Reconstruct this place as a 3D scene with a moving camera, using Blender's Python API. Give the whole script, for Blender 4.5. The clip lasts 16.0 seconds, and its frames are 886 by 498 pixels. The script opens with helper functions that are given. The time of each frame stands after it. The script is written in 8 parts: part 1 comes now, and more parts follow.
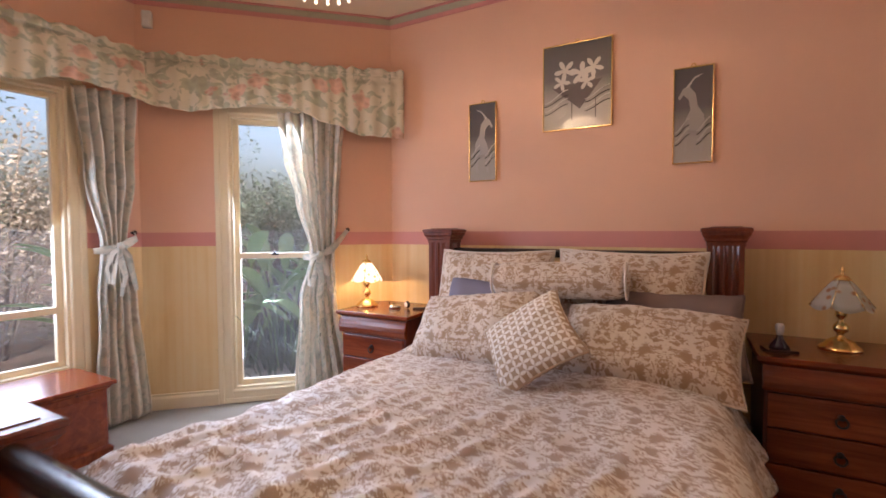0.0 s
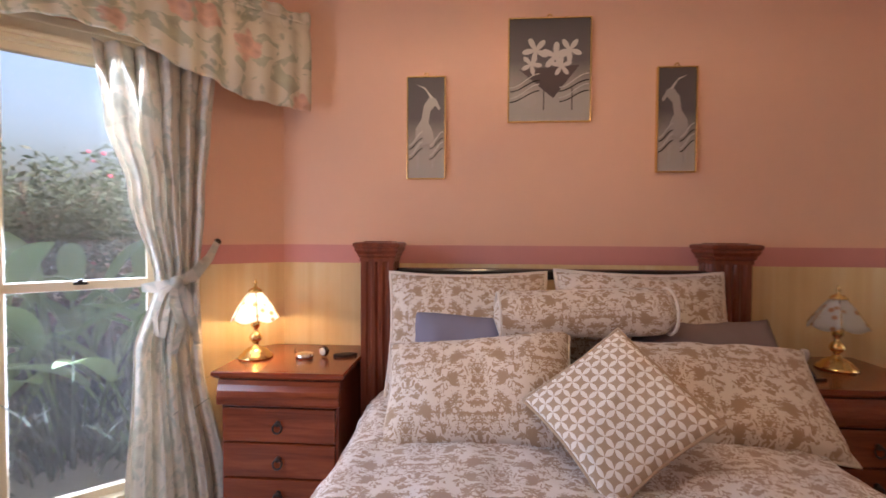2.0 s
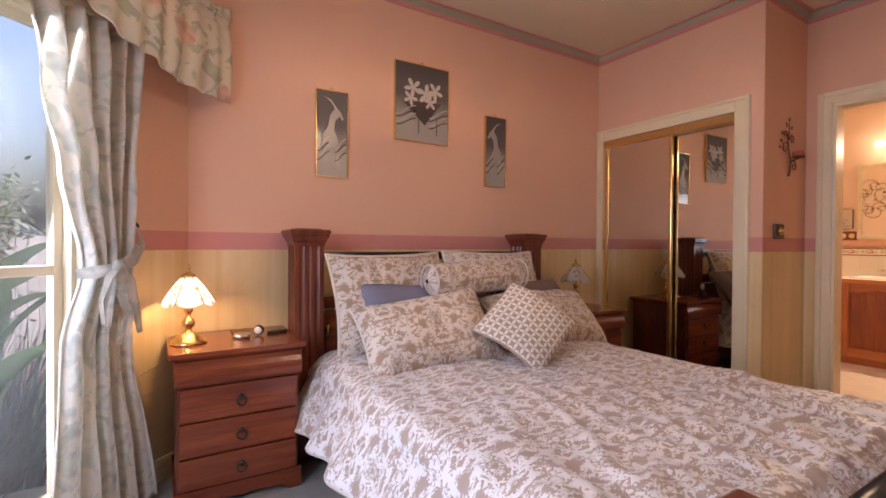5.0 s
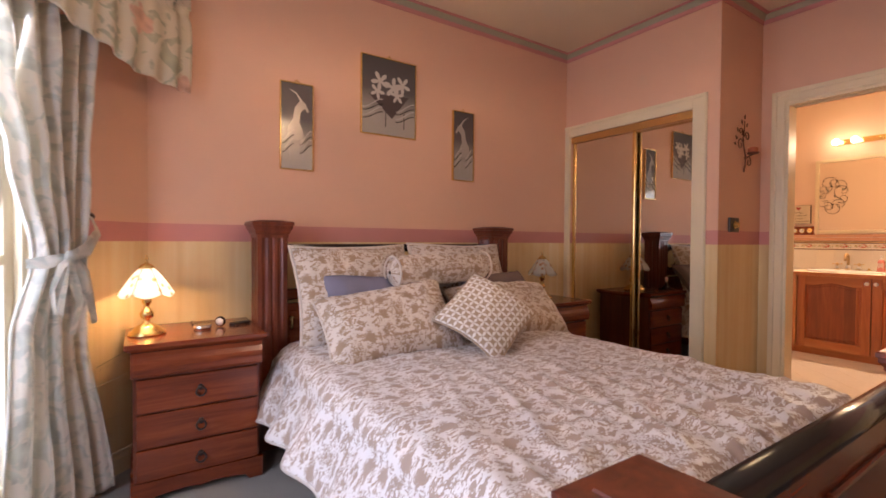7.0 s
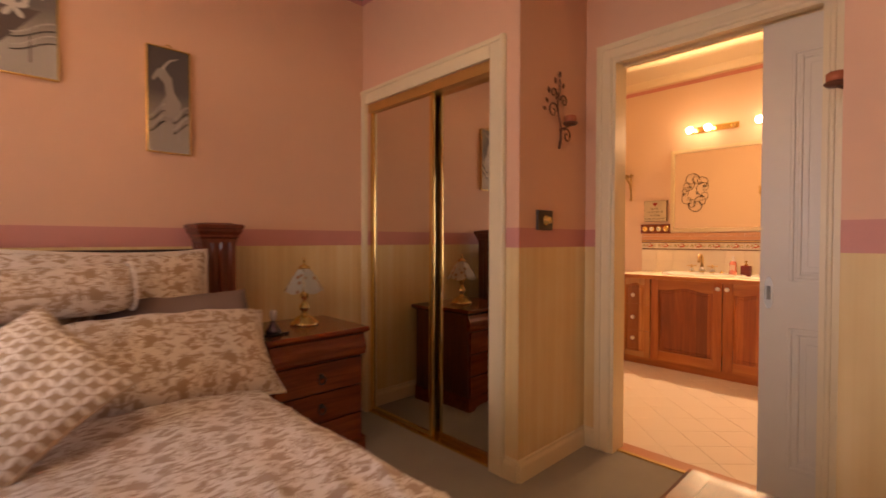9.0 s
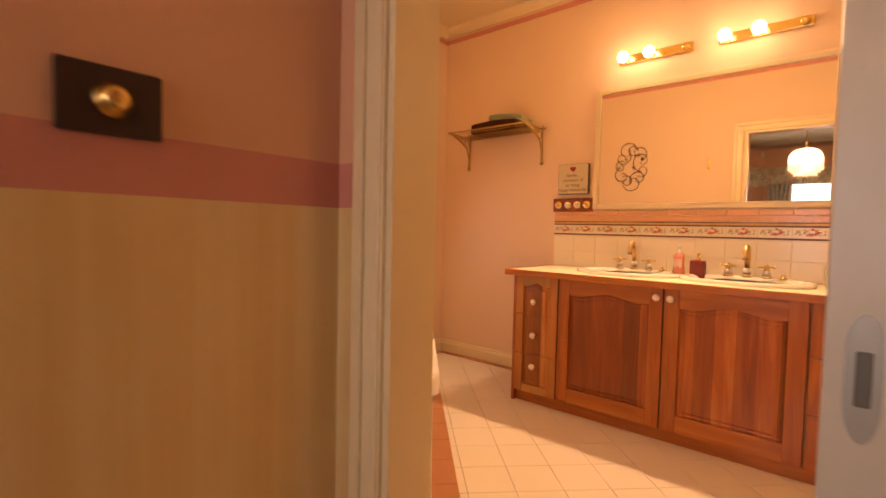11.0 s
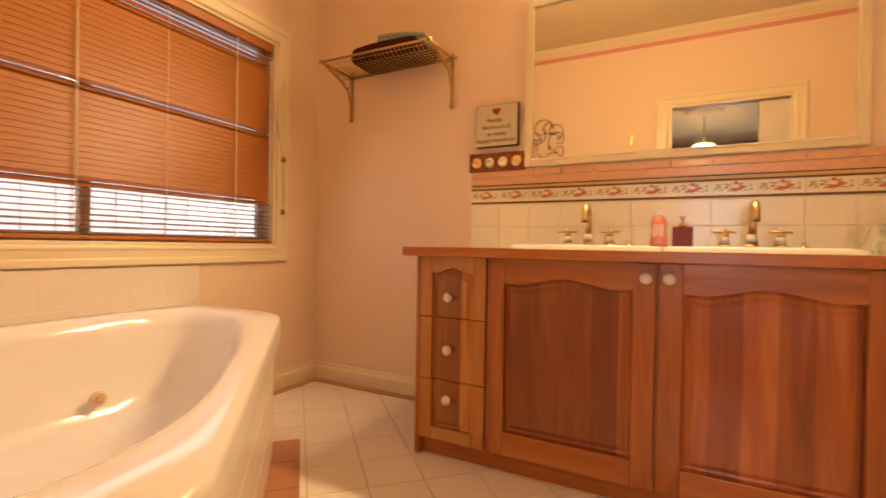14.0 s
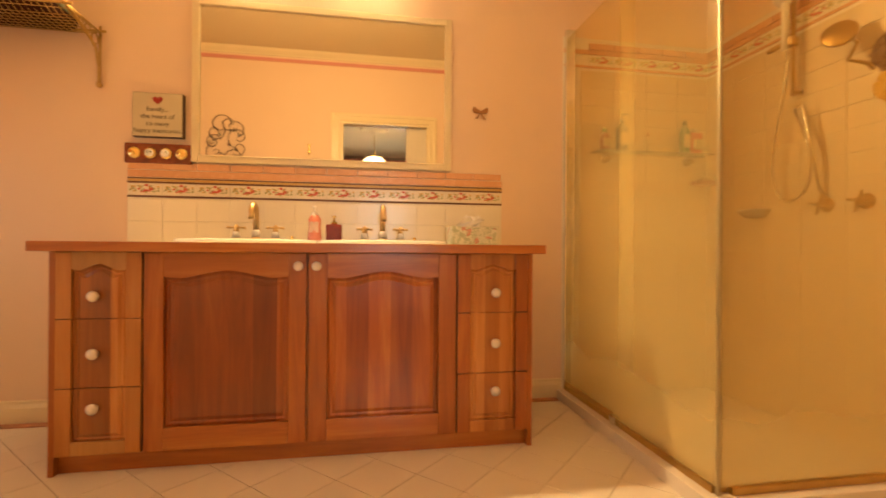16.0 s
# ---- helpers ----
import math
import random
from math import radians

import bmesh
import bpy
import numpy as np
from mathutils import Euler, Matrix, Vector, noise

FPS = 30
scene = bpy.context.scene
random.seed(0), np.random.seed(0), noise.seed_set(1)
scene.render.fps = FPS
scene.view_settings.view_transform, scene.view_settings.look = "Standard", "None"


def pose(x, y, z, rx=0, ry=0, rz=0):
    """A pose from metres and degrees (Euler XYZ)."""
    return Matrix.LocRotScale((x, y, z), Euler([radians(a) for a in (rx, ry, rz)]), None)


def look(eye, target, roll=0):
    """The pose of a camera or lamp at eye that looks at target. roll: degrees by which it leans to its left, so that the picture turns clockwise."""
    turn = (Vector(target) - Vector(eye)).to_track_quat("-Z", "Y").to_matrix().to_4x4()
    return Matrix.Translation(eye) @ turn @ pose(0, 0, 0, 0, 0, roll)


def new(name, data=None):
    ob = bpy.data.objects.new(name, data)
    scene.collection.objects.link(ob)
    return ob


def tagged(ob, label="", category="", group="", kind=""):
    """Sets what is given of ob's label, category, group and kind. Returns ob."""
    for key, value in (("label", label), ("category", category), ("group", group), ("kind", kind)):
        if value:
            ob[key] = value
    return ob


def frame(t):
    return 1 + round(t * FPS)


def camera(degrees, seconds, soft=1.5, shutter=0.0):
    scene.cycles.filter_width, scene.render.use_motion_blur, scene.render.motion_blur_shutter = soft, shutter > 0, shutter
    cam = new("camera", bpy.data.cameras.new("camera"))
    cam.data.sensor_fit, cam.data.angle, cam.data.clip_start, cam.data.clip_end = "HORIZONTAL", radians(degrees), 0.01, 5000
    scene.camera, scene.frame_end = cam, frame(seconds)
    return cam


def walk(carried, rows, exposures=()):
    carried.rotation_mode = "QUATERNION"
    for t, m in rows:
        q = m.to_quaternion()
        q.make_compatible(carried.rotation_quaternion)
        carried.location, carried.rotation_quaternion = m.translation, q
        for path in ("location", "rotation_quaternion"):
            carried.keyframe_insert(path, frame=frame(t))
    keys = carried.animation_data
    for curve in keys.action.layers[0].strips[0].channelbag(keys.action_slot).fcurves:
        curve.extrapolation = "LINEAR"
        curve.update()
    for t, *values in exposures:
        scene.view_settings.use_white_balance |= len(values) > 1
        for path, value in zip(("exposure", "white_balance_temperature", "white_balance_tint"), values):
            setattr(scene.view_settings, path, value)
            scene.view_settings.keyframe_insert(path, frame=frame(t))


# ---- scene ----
cam = camera(88.3, 16.0, soft=1.6, shutter=0.4)
PATH = [
    (0, (0.489, 0.241, 1.226), (-0.468, 1.995, 1.146), -0.2),
    (0.5, (0.255, 0.472, 1.228), (-0.625, 2.266, 1.155), -0.1),
    (1, (0.019, 0.676, 1.23), (-0.734, 2.528, 1.169), 0.1),
    (1.5, (-0.268, 0.777, 1.249), (-0.789, 2.707, 1.198), 0.2),
    (2, (-0.518, 0.752, 1.266), (-0.651, 2.747, 1.211), 0.3),
    (2.5, (-0.836, 0.724, 1.256), (-0.553, 2.703, 1.223), 0.3),
    (3, (-1.092, 0.678, 1.226), (-0.428, 2.564, 1.201), 0.4),
    (3.5, (-1.291, 0.625, 1.179), (-0.452, 2.441, 1.179), 0.2),
    (4, (-1.467, 0.562, 1.167), (-0.471, 2.297, 1.167), 0.4),
    (6.5, (-1.684, 0.223, 1.146), (-0.609, 1.91, 1.114), 0.4),
    (7, (-1.566, 0.301, 1.139), (-0.456, 1.964, 1.102), 0.4),
    (7.5, (-1.349, 0.404, 1.164), (-0.174, 2.021, 1.113), 0.3),
    (8, (-0.989, 0.443, 1.153), (0.282, 1.986, 1.106), 0.2),
    (8.5, (-0.601, 0.493, 1.154), (0.736, 1.98, 1.114), 0.1),
    (9, (-0.111, 0.5, 1.16), (1.271, 1.946, 1.121), 0.1),
    (9.5, (0.346, 0.548, 1.152), (1.768, 1.954, 1.111), 0.1),
    (10, (0.837, 0.675, 1.158), (2.298, 2.039, 1.097), 0.6),
    (12.3, (2.250, 1.387, 0.902), (3.850, 2.580, 0.847), 1.3),
    (12.5, (2.308, 1.437, 0.882), (3.919, 2.622, 0.843), 1.2),
    (13, (2.431, 1.529, 0.866), (4.041, 2.716, 0.846), 1.3),
    (13.5, (2.497, 1.582, 0.866), (4.147, 2.712, 0.84), 1.3),
    (14, (2.549, 1.564, 0.852), (4.326, 2.482, 0.836), 1.0),
    (14.5, (2.557, 1.535, 0.85), (4.464, 2.136, 0.84), 0.8),
    (15, (2.509, 1.481, 0.843), (4.495, 1.711, 0.84), 0.7),
    (15.5, (2.443, 1.442, 0.838), (4.441, 1.368, 0.84), 0.6),
    (16, (2.327, 1.4, 0.823), (4.3, 1.068, 0.827), 0.4),
]
walk(cam, [(t, look(eye, target, roll)) for t, eye, target, roll in PATH],
     [(0.0, 1.53, 5900, 21.0), (2.0, 1.43, 5900, 22.0), (6.5, 1.37, 6000, 26.0), (7.0, 1.34, 6150, 26.0), (8.0, 1.34, 6200, 23.0), (8.5, 1.30, 6700, 25.0), (9.0, 1.24, 8000, 32.0), (10.0, 1.28, 8500, 36.0), (12.3, 1.26, 7800, 20.0), (13.0, 1.26, 6700, 17.0), (13.5, 1.26, 6350, 16.0), (14.5, 1.28, 7900, 12.0), (16.0, 1.40, 7900, 9.0)])

# ---------------------------------------------------------------- world and light
world = bpy.data.worlds.new("sky")
scene.world = world
world.use_nodes = True
wn = world.node_tree
sky = wn.nodes.new("ShaderNodeTexSky")
sky.sky_type = "NISHITA"
sky.sun_disc = False
sky.dust_density = 10.0
sky.air_density = 1.4
sky.sun_elevation = radians(38)
sky.sun_rotation = radians(130)
wn.links.new(sky.outputs[0], wn.nodes["Background"].inputs[0])
wn.nodes["Background"].inputs[1].default_value = 0.15


def lamp(name, kind, m, energy, color, **settings):
    data = bpy.data.lights.new(name, kind)
    data.energy, data.color = energy, color
    if kind == "SUN":
        data.angle = settings["angle"]
    elif kind == "AREA":
        data.shape, data.size, data.size_y = "RECTANGLE", settings["size"], settings["size_y"]
    else:
        data.shadow_soft_size = settings["size"]
        if kind == "SPOT":
            data.spot_size, data.spot_blend = settings["cone"], 0.5
    ob = new(name, data)
    ob.matrix_world = m
    return ob


lamp("sun", "SUN", look((9, -7, 9), (0, 2, 0)), 4.6, (1.0, 0.93, 0.82), angle=radians(0.6))


# ---------------------------------------------------------------- materials
def tree(name):
    m = bpy.data.materials.new(name)
    m.use_nodes = True
    return m, m.node_tree, m.node_tree.nodes["Principled BSDF"]


def node(t, kind, inputs=()):
    n = t.nodes.new(kind)
    for key, value in dict(inputs).items():
        if hasattr(value, "is_output"):
            t.links.new(value, n.inputs[key])
        else:
            n.inputs[key].default_value = value
    return n


def ramp(t, fac, stops):
    n = node(t, "ShaderNodeValToRGB", {0: fac})
    els = n.color_ramp.elements
    while len(els) < len(stops):
        els.new(0.5)
    for e, (pos, c) in zip(els, stops):
        e.position = pos
        e.color = (*c, 1)
    return n.outputs[0]


def mixc(t, fac, a, b, mode="MIX"):
    n = t.nodes.new("ShaderNodeMix")
    n.data_type, n.blend_type = "RGBA", mode
    for i, v in ((0, fac), (6, a), (7, b)):
        if hasattr(v, "is_output"):
            t.links.new(v, n.inputs[i])
        elif i:
            n.inputs[i].default_value = (*v, 1)
        else:
            n.inputs[i].default_value = v
    return n.outputs[2]


def maths(t, op, a, b=0.0, c=0.0):
    n = t.nodes.new("ShaderNodeMath")
    n.operation = op
    for i, v in enumerate((a, b, c)):
        if hasattr(v, "is_output"):
            t.links.new(v, n.inputs[i])
        else:
            n.inputs[i].default_value = v
    return n.outputs[0]


def coords(t, scale=(1, 1, 1), rot=(0, 0, 0), kind="Object"):
    c = t.nodes.new("ShaderNodeTexCoord")
    return node(t, "ShaderNodeMapping", {0: c.outputs[kind], 2: [radians(a) for a in rot], 3: scale}).outputs[0]


def noisy(t, vec, scale, detail=4.0, rough=0.55, distort=0.0):
    return node(t, "ShaderNodeTexNoise", {"Vector": vec, "Scale": scale, "Detail": detail, "Roughness": rough, "Distortion": distort}).outputs[0]


def vecmath(t, op, a, b):
    n = t.nodes.new("ShaderNodeVectorMath")
    n.operation = op
    for i, v in enumerate((a, b)):
        if hasattr(v, "is_output"):
            t.links.new(v, n.inputs[i])
        else:
            n.inputs[i].default_value = v
    return n.outputs[0]


def bump(t, b, height, strength, dist=0.01):
    n = node(t, "ShaderNodeBump", {"Height": height, "Strength": strength, "Distance": dist})
    t.links.new(n.outputs[0], b.inputs["Normal"])


def shade(c, k):
    return tuple(min(1.0, v * k) for v in c)


def mat(name, color, rough=0.5, vary=0.12, scale=6.0, fine=60.0, relief=0.15, metal=0.0, spec=0.5, coat=0.0, stretch=(1, 1, 1), dist=0.004):
    """A painted or plain surface with broad blotches, fine grain and a little relief."""
    m, t, b = tree(name)
    v = coords(t, stretch)
    broad = noisy(t, v, scale, 3)
    grain = noisy(t, v, fine, 5)
    c = mixc(t, broad, shade(color, 1 - vary), shade(color, 1 + vary))
    c = mixc(t, maths(t, "MULTIPLY", grain, 0.5), c, shade(color, 1 - vary * 0.8))
    t.links.new(c, b.inputs["Base Color"])
    r = node(t, "ShaderNodeMapRange", {0: grain, 3: max(0.02, rough - 0.08), 4: min(1, rough + 0.1)})
    t.links.new(r.outputs[0], b.inputs["Roughness"])
    b.inputs["Metallic"].default_value = metal
    b.inputs["Specular IOR Level"].default_value = spec
    b.inputs["Coat Weight"].default_value = coat
    b.inputs["Coat Roughness"].default_value = 0.12
    if relief:
        bump(t, b, grain, relief, dist)
    return m


def wood(name, dark, mid, light, rough=0.3, axis="Z", coat=0.3, scale=1.0, relief=0.08, boards=0.0):
    """Stained timber: long grain streaks along one axis, darker pores and slow tone changes."""
    m, t, b = tree(name)
    k = {"X": (1.2, 14, 14), "Y": (14, 1.2, 14), "Z": (14, 14, 1.2)}[axis]
    v = coords(t, [a * scale for a in k])
    streak = noisy(t, v, 1.6, 6, 0.6, 0.9)
    pores = noisy(t, coords(t, [a * scale * 5 for a in k]), 2.2, 3)
    slow = noisy(t, coords(t), 2.5, 2)
    c = ramp(t, streak, [(0.28, dark), (0.5, mid), (0.72, light)])
    c = mixc(t, maths(t, "MULTIPLY", pores, 0.35), c, dark)
    c = mixc(t, maths(t, "MULTIPLY", slow, 0.5), c, mid)
    if boards:
        y = node(t, "ShaderNodeSeparateXYZ", {0: coords(t)}).outputs[1]
        cell = maths(t, "FLOOR", maths(t, "DIVIDE", maths(t, "ADD", y, maths(t, "MULTIPLY", slow, 0.006)), boards))
        tone = t.nodes.new("ShaderNodeTexWhiteNoise")
        tone.noise_dimensions = "1D"
        t.links.new(cell, tone.inputs["W"])
        c = mixc(t, 1.0, c, ramp(t, tone.outputs[0], [(0.0, (0.50, 0.42, 0.38)), (0.6, (0.95, 0.95, 0.95)), (1.0, (1.25, 1.45, 1.7))]), "MULTIPLY")
    info = node(t, "ShaderNodeObjectInfo")
    c = mixc(t, maths(t, "MULTIPLY", info.outputs["Random"], 0.25), c, dark)
    t.links.new(c, b.inputs["Base Color"])
    b.inputs["Roughness"].default_value = rough
    b.inputs["Coat Weight"].default_value = coat
    b.inputs["Coat Roughness"].default_value = 0.15
    bump(t, b, pores, relief, 0.002)
    return m


def wallpaper(name):
    """Cream paper below the dado with soft rag-rolled vertical stripes."""
    m, t, b = tree(name)
    v = coords(t, (1, 1, 0.02))
    stripes = noisy(t, v, 9.0, 2, 0.5)
    narrow = noisy(t, v, 34.0, 2, 0.5)
    blot = noisy(t, coords(t, (1, 1, 0.35)), 6.0, 4)
    c = ramp(t, maths(t, "ADD", maths(t, "MULTIPLY", stripes, 0.5), maths(t, "ADD", maths(t, "MULTIPLY", narrow, 0.2), maths(t, "MULTIPLY", blot, 0.3))),
             [(0.34, (0.68, 0.44, 0.18)), (0.5, (0.78, 0.575, 0.285)), (0.66, (0.84, 0.70, 0.44))])
    c = mixc(t, maths(t, "MULTIPLY", blot, 0.3), c, (0.70, 0.55, 0.36))
    t.links.new(c, b.inputs["Base Color"])
    b.inputs["Roughness"].default_value = 0.55
    bump(t, b, noisy(t, coords(t), 220, 3), 0.06, 0.002)
    return m


M_PINK = mat("pink_paint", (0.77, 0.455, 0.31), 0.6, 0.05, 1.5, 180, 0.08, dist=0.002)
M_STRIPE = mat("rose_border", (0.64, 0.27, 0.235), 0.55, 0.07, 4, 120, 0.05, dist=0.002)
M_PAPER = wallpaper("cream_wallpaper")
M_CEIL = mat("ceiling_paint", (0.72, 0.60, 0.42), 0.8, 0.04, 2, 150, 0.1, dist=0.002)
M_CREAM = mat("cream_gloss_paint", (0.79, 0.67, 0.46), 0.32, 0.05, 5, 90, 0.05, dist=0.002)
M_GREEN = mat("green_cornice", (0.40, 0.37, 0.25), 0.5, 0.06, 8, 90, 0.05)
M_BATHWALL = mat("bath_paint", (0.80, 0.60, 0.45), 0.55, 0.04, 1.5, 160, 0.06, dist=0.002)
M_CARPET = mat("carpet", (0.41, 0.38, 0.335), 0.95, 0.18, 3, 260, 0.9, spec=0.1, dist=0.01)
M_TILE = mat("white_tile", (0.78, 0.70, 0.62), 0.22, 0.04, 3, 40, 0.02)
M_WALLGROUT = mat("pale_grout", (0.79, 0.72, 0.61), 0.85, 0.08, 20, 200, 0.1)
M_GROUT = mat("grout", (0.42, 0.30, 0.22), 0.85, 0.1, 20, 200, 0.2)
M_TERRA = mat("terracotta_tile", (0.46, 0.20, 0.11), 0.4, 0.15, 12, 80, 0.1)
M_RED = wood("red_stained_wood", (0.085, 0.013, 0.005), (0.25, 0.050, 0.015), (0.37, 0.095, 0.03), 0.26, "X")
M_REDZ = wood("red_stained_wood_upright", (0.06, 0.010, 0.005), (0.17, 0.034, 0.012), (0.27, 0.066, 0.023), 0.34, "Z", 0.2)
M_BLACK = mat("black_lacquer", (0.012, 0.009, 0.008), 0.2, 0.2, 10, 80, 0.03, coat=0.5)
M_CEDAR = wood("cedar", (0.19, 0.040, 0.008), (0.42, 0.115, 0.020), (0.56, 0.20, 0.045), 0.33, "Z", 0.35, 0.8)
M_CEDARX = wood("cedar_rail", (0.23, 0.055, 0.012), (0.46, 0.14, 0.028), (0.60, 0.24, 0.06), 0.33, "Y", 0.35, 0.8)
M_GOLD = mat("polished_brass", (0.83, 0.60, 0.24), 0.2, 0.06, 10, 60, 0.02, metal=1.0)
M_IRON = mat("dark_iron", (0.05, 0.03, 0.022), 0.5, 0.2, 20, 100, 0.2, metal=0.6)
M_WHITE = mat("white_porcelain", (0.80, 0.77, 0.72), 0.12, 0.03, 6, 50, 0.0, coat=0.4)
M_ACRYL = mat("bath_acrylic", (0.84, 0.81, 0.78), 0.13, 0.02, 3, 50, 0.0)
M_CHROME = mat("chrome", (0.75, 0.75, 0.73), 0.12, 0.05, 10, 50, 0.0, metal=1.0)


def mirror_mat(name):
    m, t, b = tree(name)
    b.inputs["Base Color"].default_value = (0.75, 0.69, 0.58, 1)
    b.inputs["Metallic"].default_value = 1.0
    r = node(t, "ShaderNodeMapRange", {0: noisy(t, coords(t), 3, 3), 3: 0.01, 4: 0.035})
    t.links.new(r.outputs[0], b.inputs["Roughness"])
    return m


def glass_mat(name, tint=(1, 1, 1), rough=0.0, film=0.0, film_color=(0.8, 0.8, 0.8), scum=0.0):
    """Thin pane: clear to light, with a reflecting surface and an even pale film."""
    m = bpy.data.materials.new(name)
    m.use_nodes = True
    t = m.node_tree
    t.nodes.remove(t.nodes["Principled BSDF"])
    clear = node(t, "ShaderNodeBsdfTransparent", {0: (*tint, 1)})
    gloss = node(t, "ShaderNodeBsdfGlossy", {"Color": (1, 1, 1, 1), "Roughness": rough})
    facing = node(t, "ShaderNodeLayerWeight", {0: 0.5}).outputs["Facing"]
    gain = maths(t, "ADD", 0.03, maths(t, "MULTIPLY", maths(t, "POWER", facing, 5.0), 0.4))
    mix = node(t, "ShaderNodeMixShader", {0: gain, 1: clear.outputs[0], 2: gloss.outputs[0]})
    out = mix
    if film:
        veil = node(t, "ShaderNodeBsdfDiffuse", {0: (*film_color, 1)})
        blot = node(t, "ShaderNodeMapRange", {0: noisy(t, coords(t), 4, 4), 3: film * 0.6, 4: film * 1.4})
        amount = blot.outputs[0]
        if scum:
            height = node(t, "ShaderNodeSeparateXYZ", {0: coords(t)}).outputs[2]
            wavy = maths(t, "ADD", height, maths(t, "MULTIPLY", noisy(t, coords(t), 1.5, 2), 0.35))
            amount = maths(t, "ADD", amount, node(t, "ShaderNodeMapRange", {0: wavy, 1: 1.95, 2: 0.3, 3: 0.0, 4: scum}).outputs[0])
        out = node(t, "ShaderNodeMixShader", {0: amount, 1: mix.outputs[0], 2: veil.outputs[0]})
    t.links.new(out.outputs[0], t.nodes["Material Output"].inputs[0])
    return m


M_MIRROR = mirror_mat("mirror_silver")
# the bluish film paints the daylight's glare haze into the panes
M_GLASS = glass_mat("window_glass", (0.97, 0.98, 1.0), 0.0, 0.07, (0.82, 0.86, 0.9))


def glow(name, color, strength, base=(0.9, 0.85, 0.75)):
    m, t, b = tree(name)
    b.inputs["Base Color"].default_value = (*base, 1)
    b.inputs["Roughness"].default_value = 0.3
    b.inputs["Emission Color"].default_value = (*color, 1)
    b.inputs["Emission Strength"].default_value = strength
    return m


# ---------------------------------------------------------------- mesh helpers
def box(bm, x0, x1, y0, y1, z0, z1, mi=0, bevel=0.0, m=None):
    r = bmesh.ops.create_cube(bm, size=1.0)
    vs = r["verts"]
    bmesh.ops.scale(bm, vec=(abs(x1 - x0), abs(y1 - y0), abs(z1 - z0)), verts=vs)
    bmesh.ops.translate(bm, vec=((x0 + x1) / 2, (y0 + y1) / 2, (z0 + z1) / 2), verts=vs)
    faces = {f for v in vs for f in v.link_faces}
    for f in faces:
        f.material_index = mi
    if bevel:
        edges = list({e for f in faces for e in f.edges})
        r = bmesh.ops.bevel(bm, geom=edges, offset=bevel, segments=2, affect="EDGES", profile=0.6)
        vs = list({v for f in r["faces"] for v in f.verts} | {v for v in vs if v.is_valid})
    if m is not None:
        bmesh.ops.transform(bm, matrix=m, verts=[v for v in vs if v.is_valid])
    return vs


def lathe(bm, profile, steps=24, m=None, mi=0):
    """Turns a profile of (radius, height) round z."""
    rings = []
    for r, z in profile:
        ring = []
        for i in range(steps):
            a = 2 * math.pi * i / steps
            ring.append(bm.verts.new((r * math.cos(a), r * math.sin(a), z)))
        rings.append(ring)
    out = [v for ring in rings for v in ring]
    for a, b in zip(rings, rings[1:]):
        for i in range(steps):
            f = bm.faces.new((a[i], a[(i + 1) % steps], b[(i + 1) % steps], b[i]))
            f.smooth, f.material_index = True, mi
    for ring, flip in ((rings[0], True), (rings[-1], False)):
        if profile[0 if flip else -1][0] > 1e-4:
            f = bm.faces.new(ring[::-1] if flip else ring)
            f.material_index = mi
    if m is not None:
        bmesh.ops.transform(bm, matrix=m, verts=out)
    return out


def tube(bm, points, radius, sides=8, mi=0, taper=None):
    """A round rod along a line of points."""
    pts = [Vector(p) for p in points]
    rings = []
    side = None
    for i, p in enumerate(pts):
        d = (pts[min(i + 1, len(pts) - 1)] - pts[max(i - 1, 0)]).normalized()
        if side is None:
            side = d.orthogonal().normalized()
        side = (side - d * side.dot(d)).normalized()
        up = d.cross(side)
        r = radius if taper is None else radius * (1 + (taper - 1) * i / (len(pts) - 1))
        rings.append([bm.verts.new(p + r * (math.cos(2 * math.pi * k / sides) * side + math.sin(2 * math.pi * k / sides) * up)) for k in range(sides)])
    for a, b in zip(rings, rings[1:]):
        for k in range(sides):
            f = bm.faces.new((a[k], a[(k + 1) % sides], b[(k + 1) % sides], b[k]))
            f.smooth, f.material_index = True, mi
    bm.faces.new(rings[0][::-1]).material_index = mi
    bm.faces.new(rings[-1]).material_index = mi


def prism(bm, outline, z0, z1, mi=0, m=None):
    """Pulls a flat outline of (x, y) up from z0 to z1."""
    a = [bm.verts.new((x, y, z0)) for x, y in outline]
    b = [bm.verts.new((x, y, z1)) for x, y in outline]
    n = len(outline)
    fs = [bm.faces.new(a[::-1]), bm.faces.new(b)]
    fs += [bm.faces.new((a[i], a[(i + 1) % n], b[(i + 1) % n], b[i])) for i in range(n)]
    for f in fs:
        f.material_index = mi
    if m is not None:
        bmesh.ops.transform(bm, matrix=m, verts=a + b)
    return a + b


def profile_cap(bm, x0, x1, y0, y1, steps, mi=0):
    """A stacked moulding: rectangles grown outwards by (grow, z) and joined ring to ring."""
    rings = []
    for g, z in steps:
        rings.append([bm.verts.new(p) for p in ((x0 - g, y0 - g, z), (x1 + g, y0 - g, z), (x1 + g, y1 + g, z), (x0 - g, y1 + g, z))])
    for a, b in zip(rings, rings[1:]):
        for k in range(4):
            bm.faces.new((a[k], a[(k + 1) % 4], b[(k + 1) % 4], b[k])).material_index = mi
    bm.faces.new(rings[0][::-1]).material_index = mi
    bm.faces.new(rings[-1]).material_index = mi


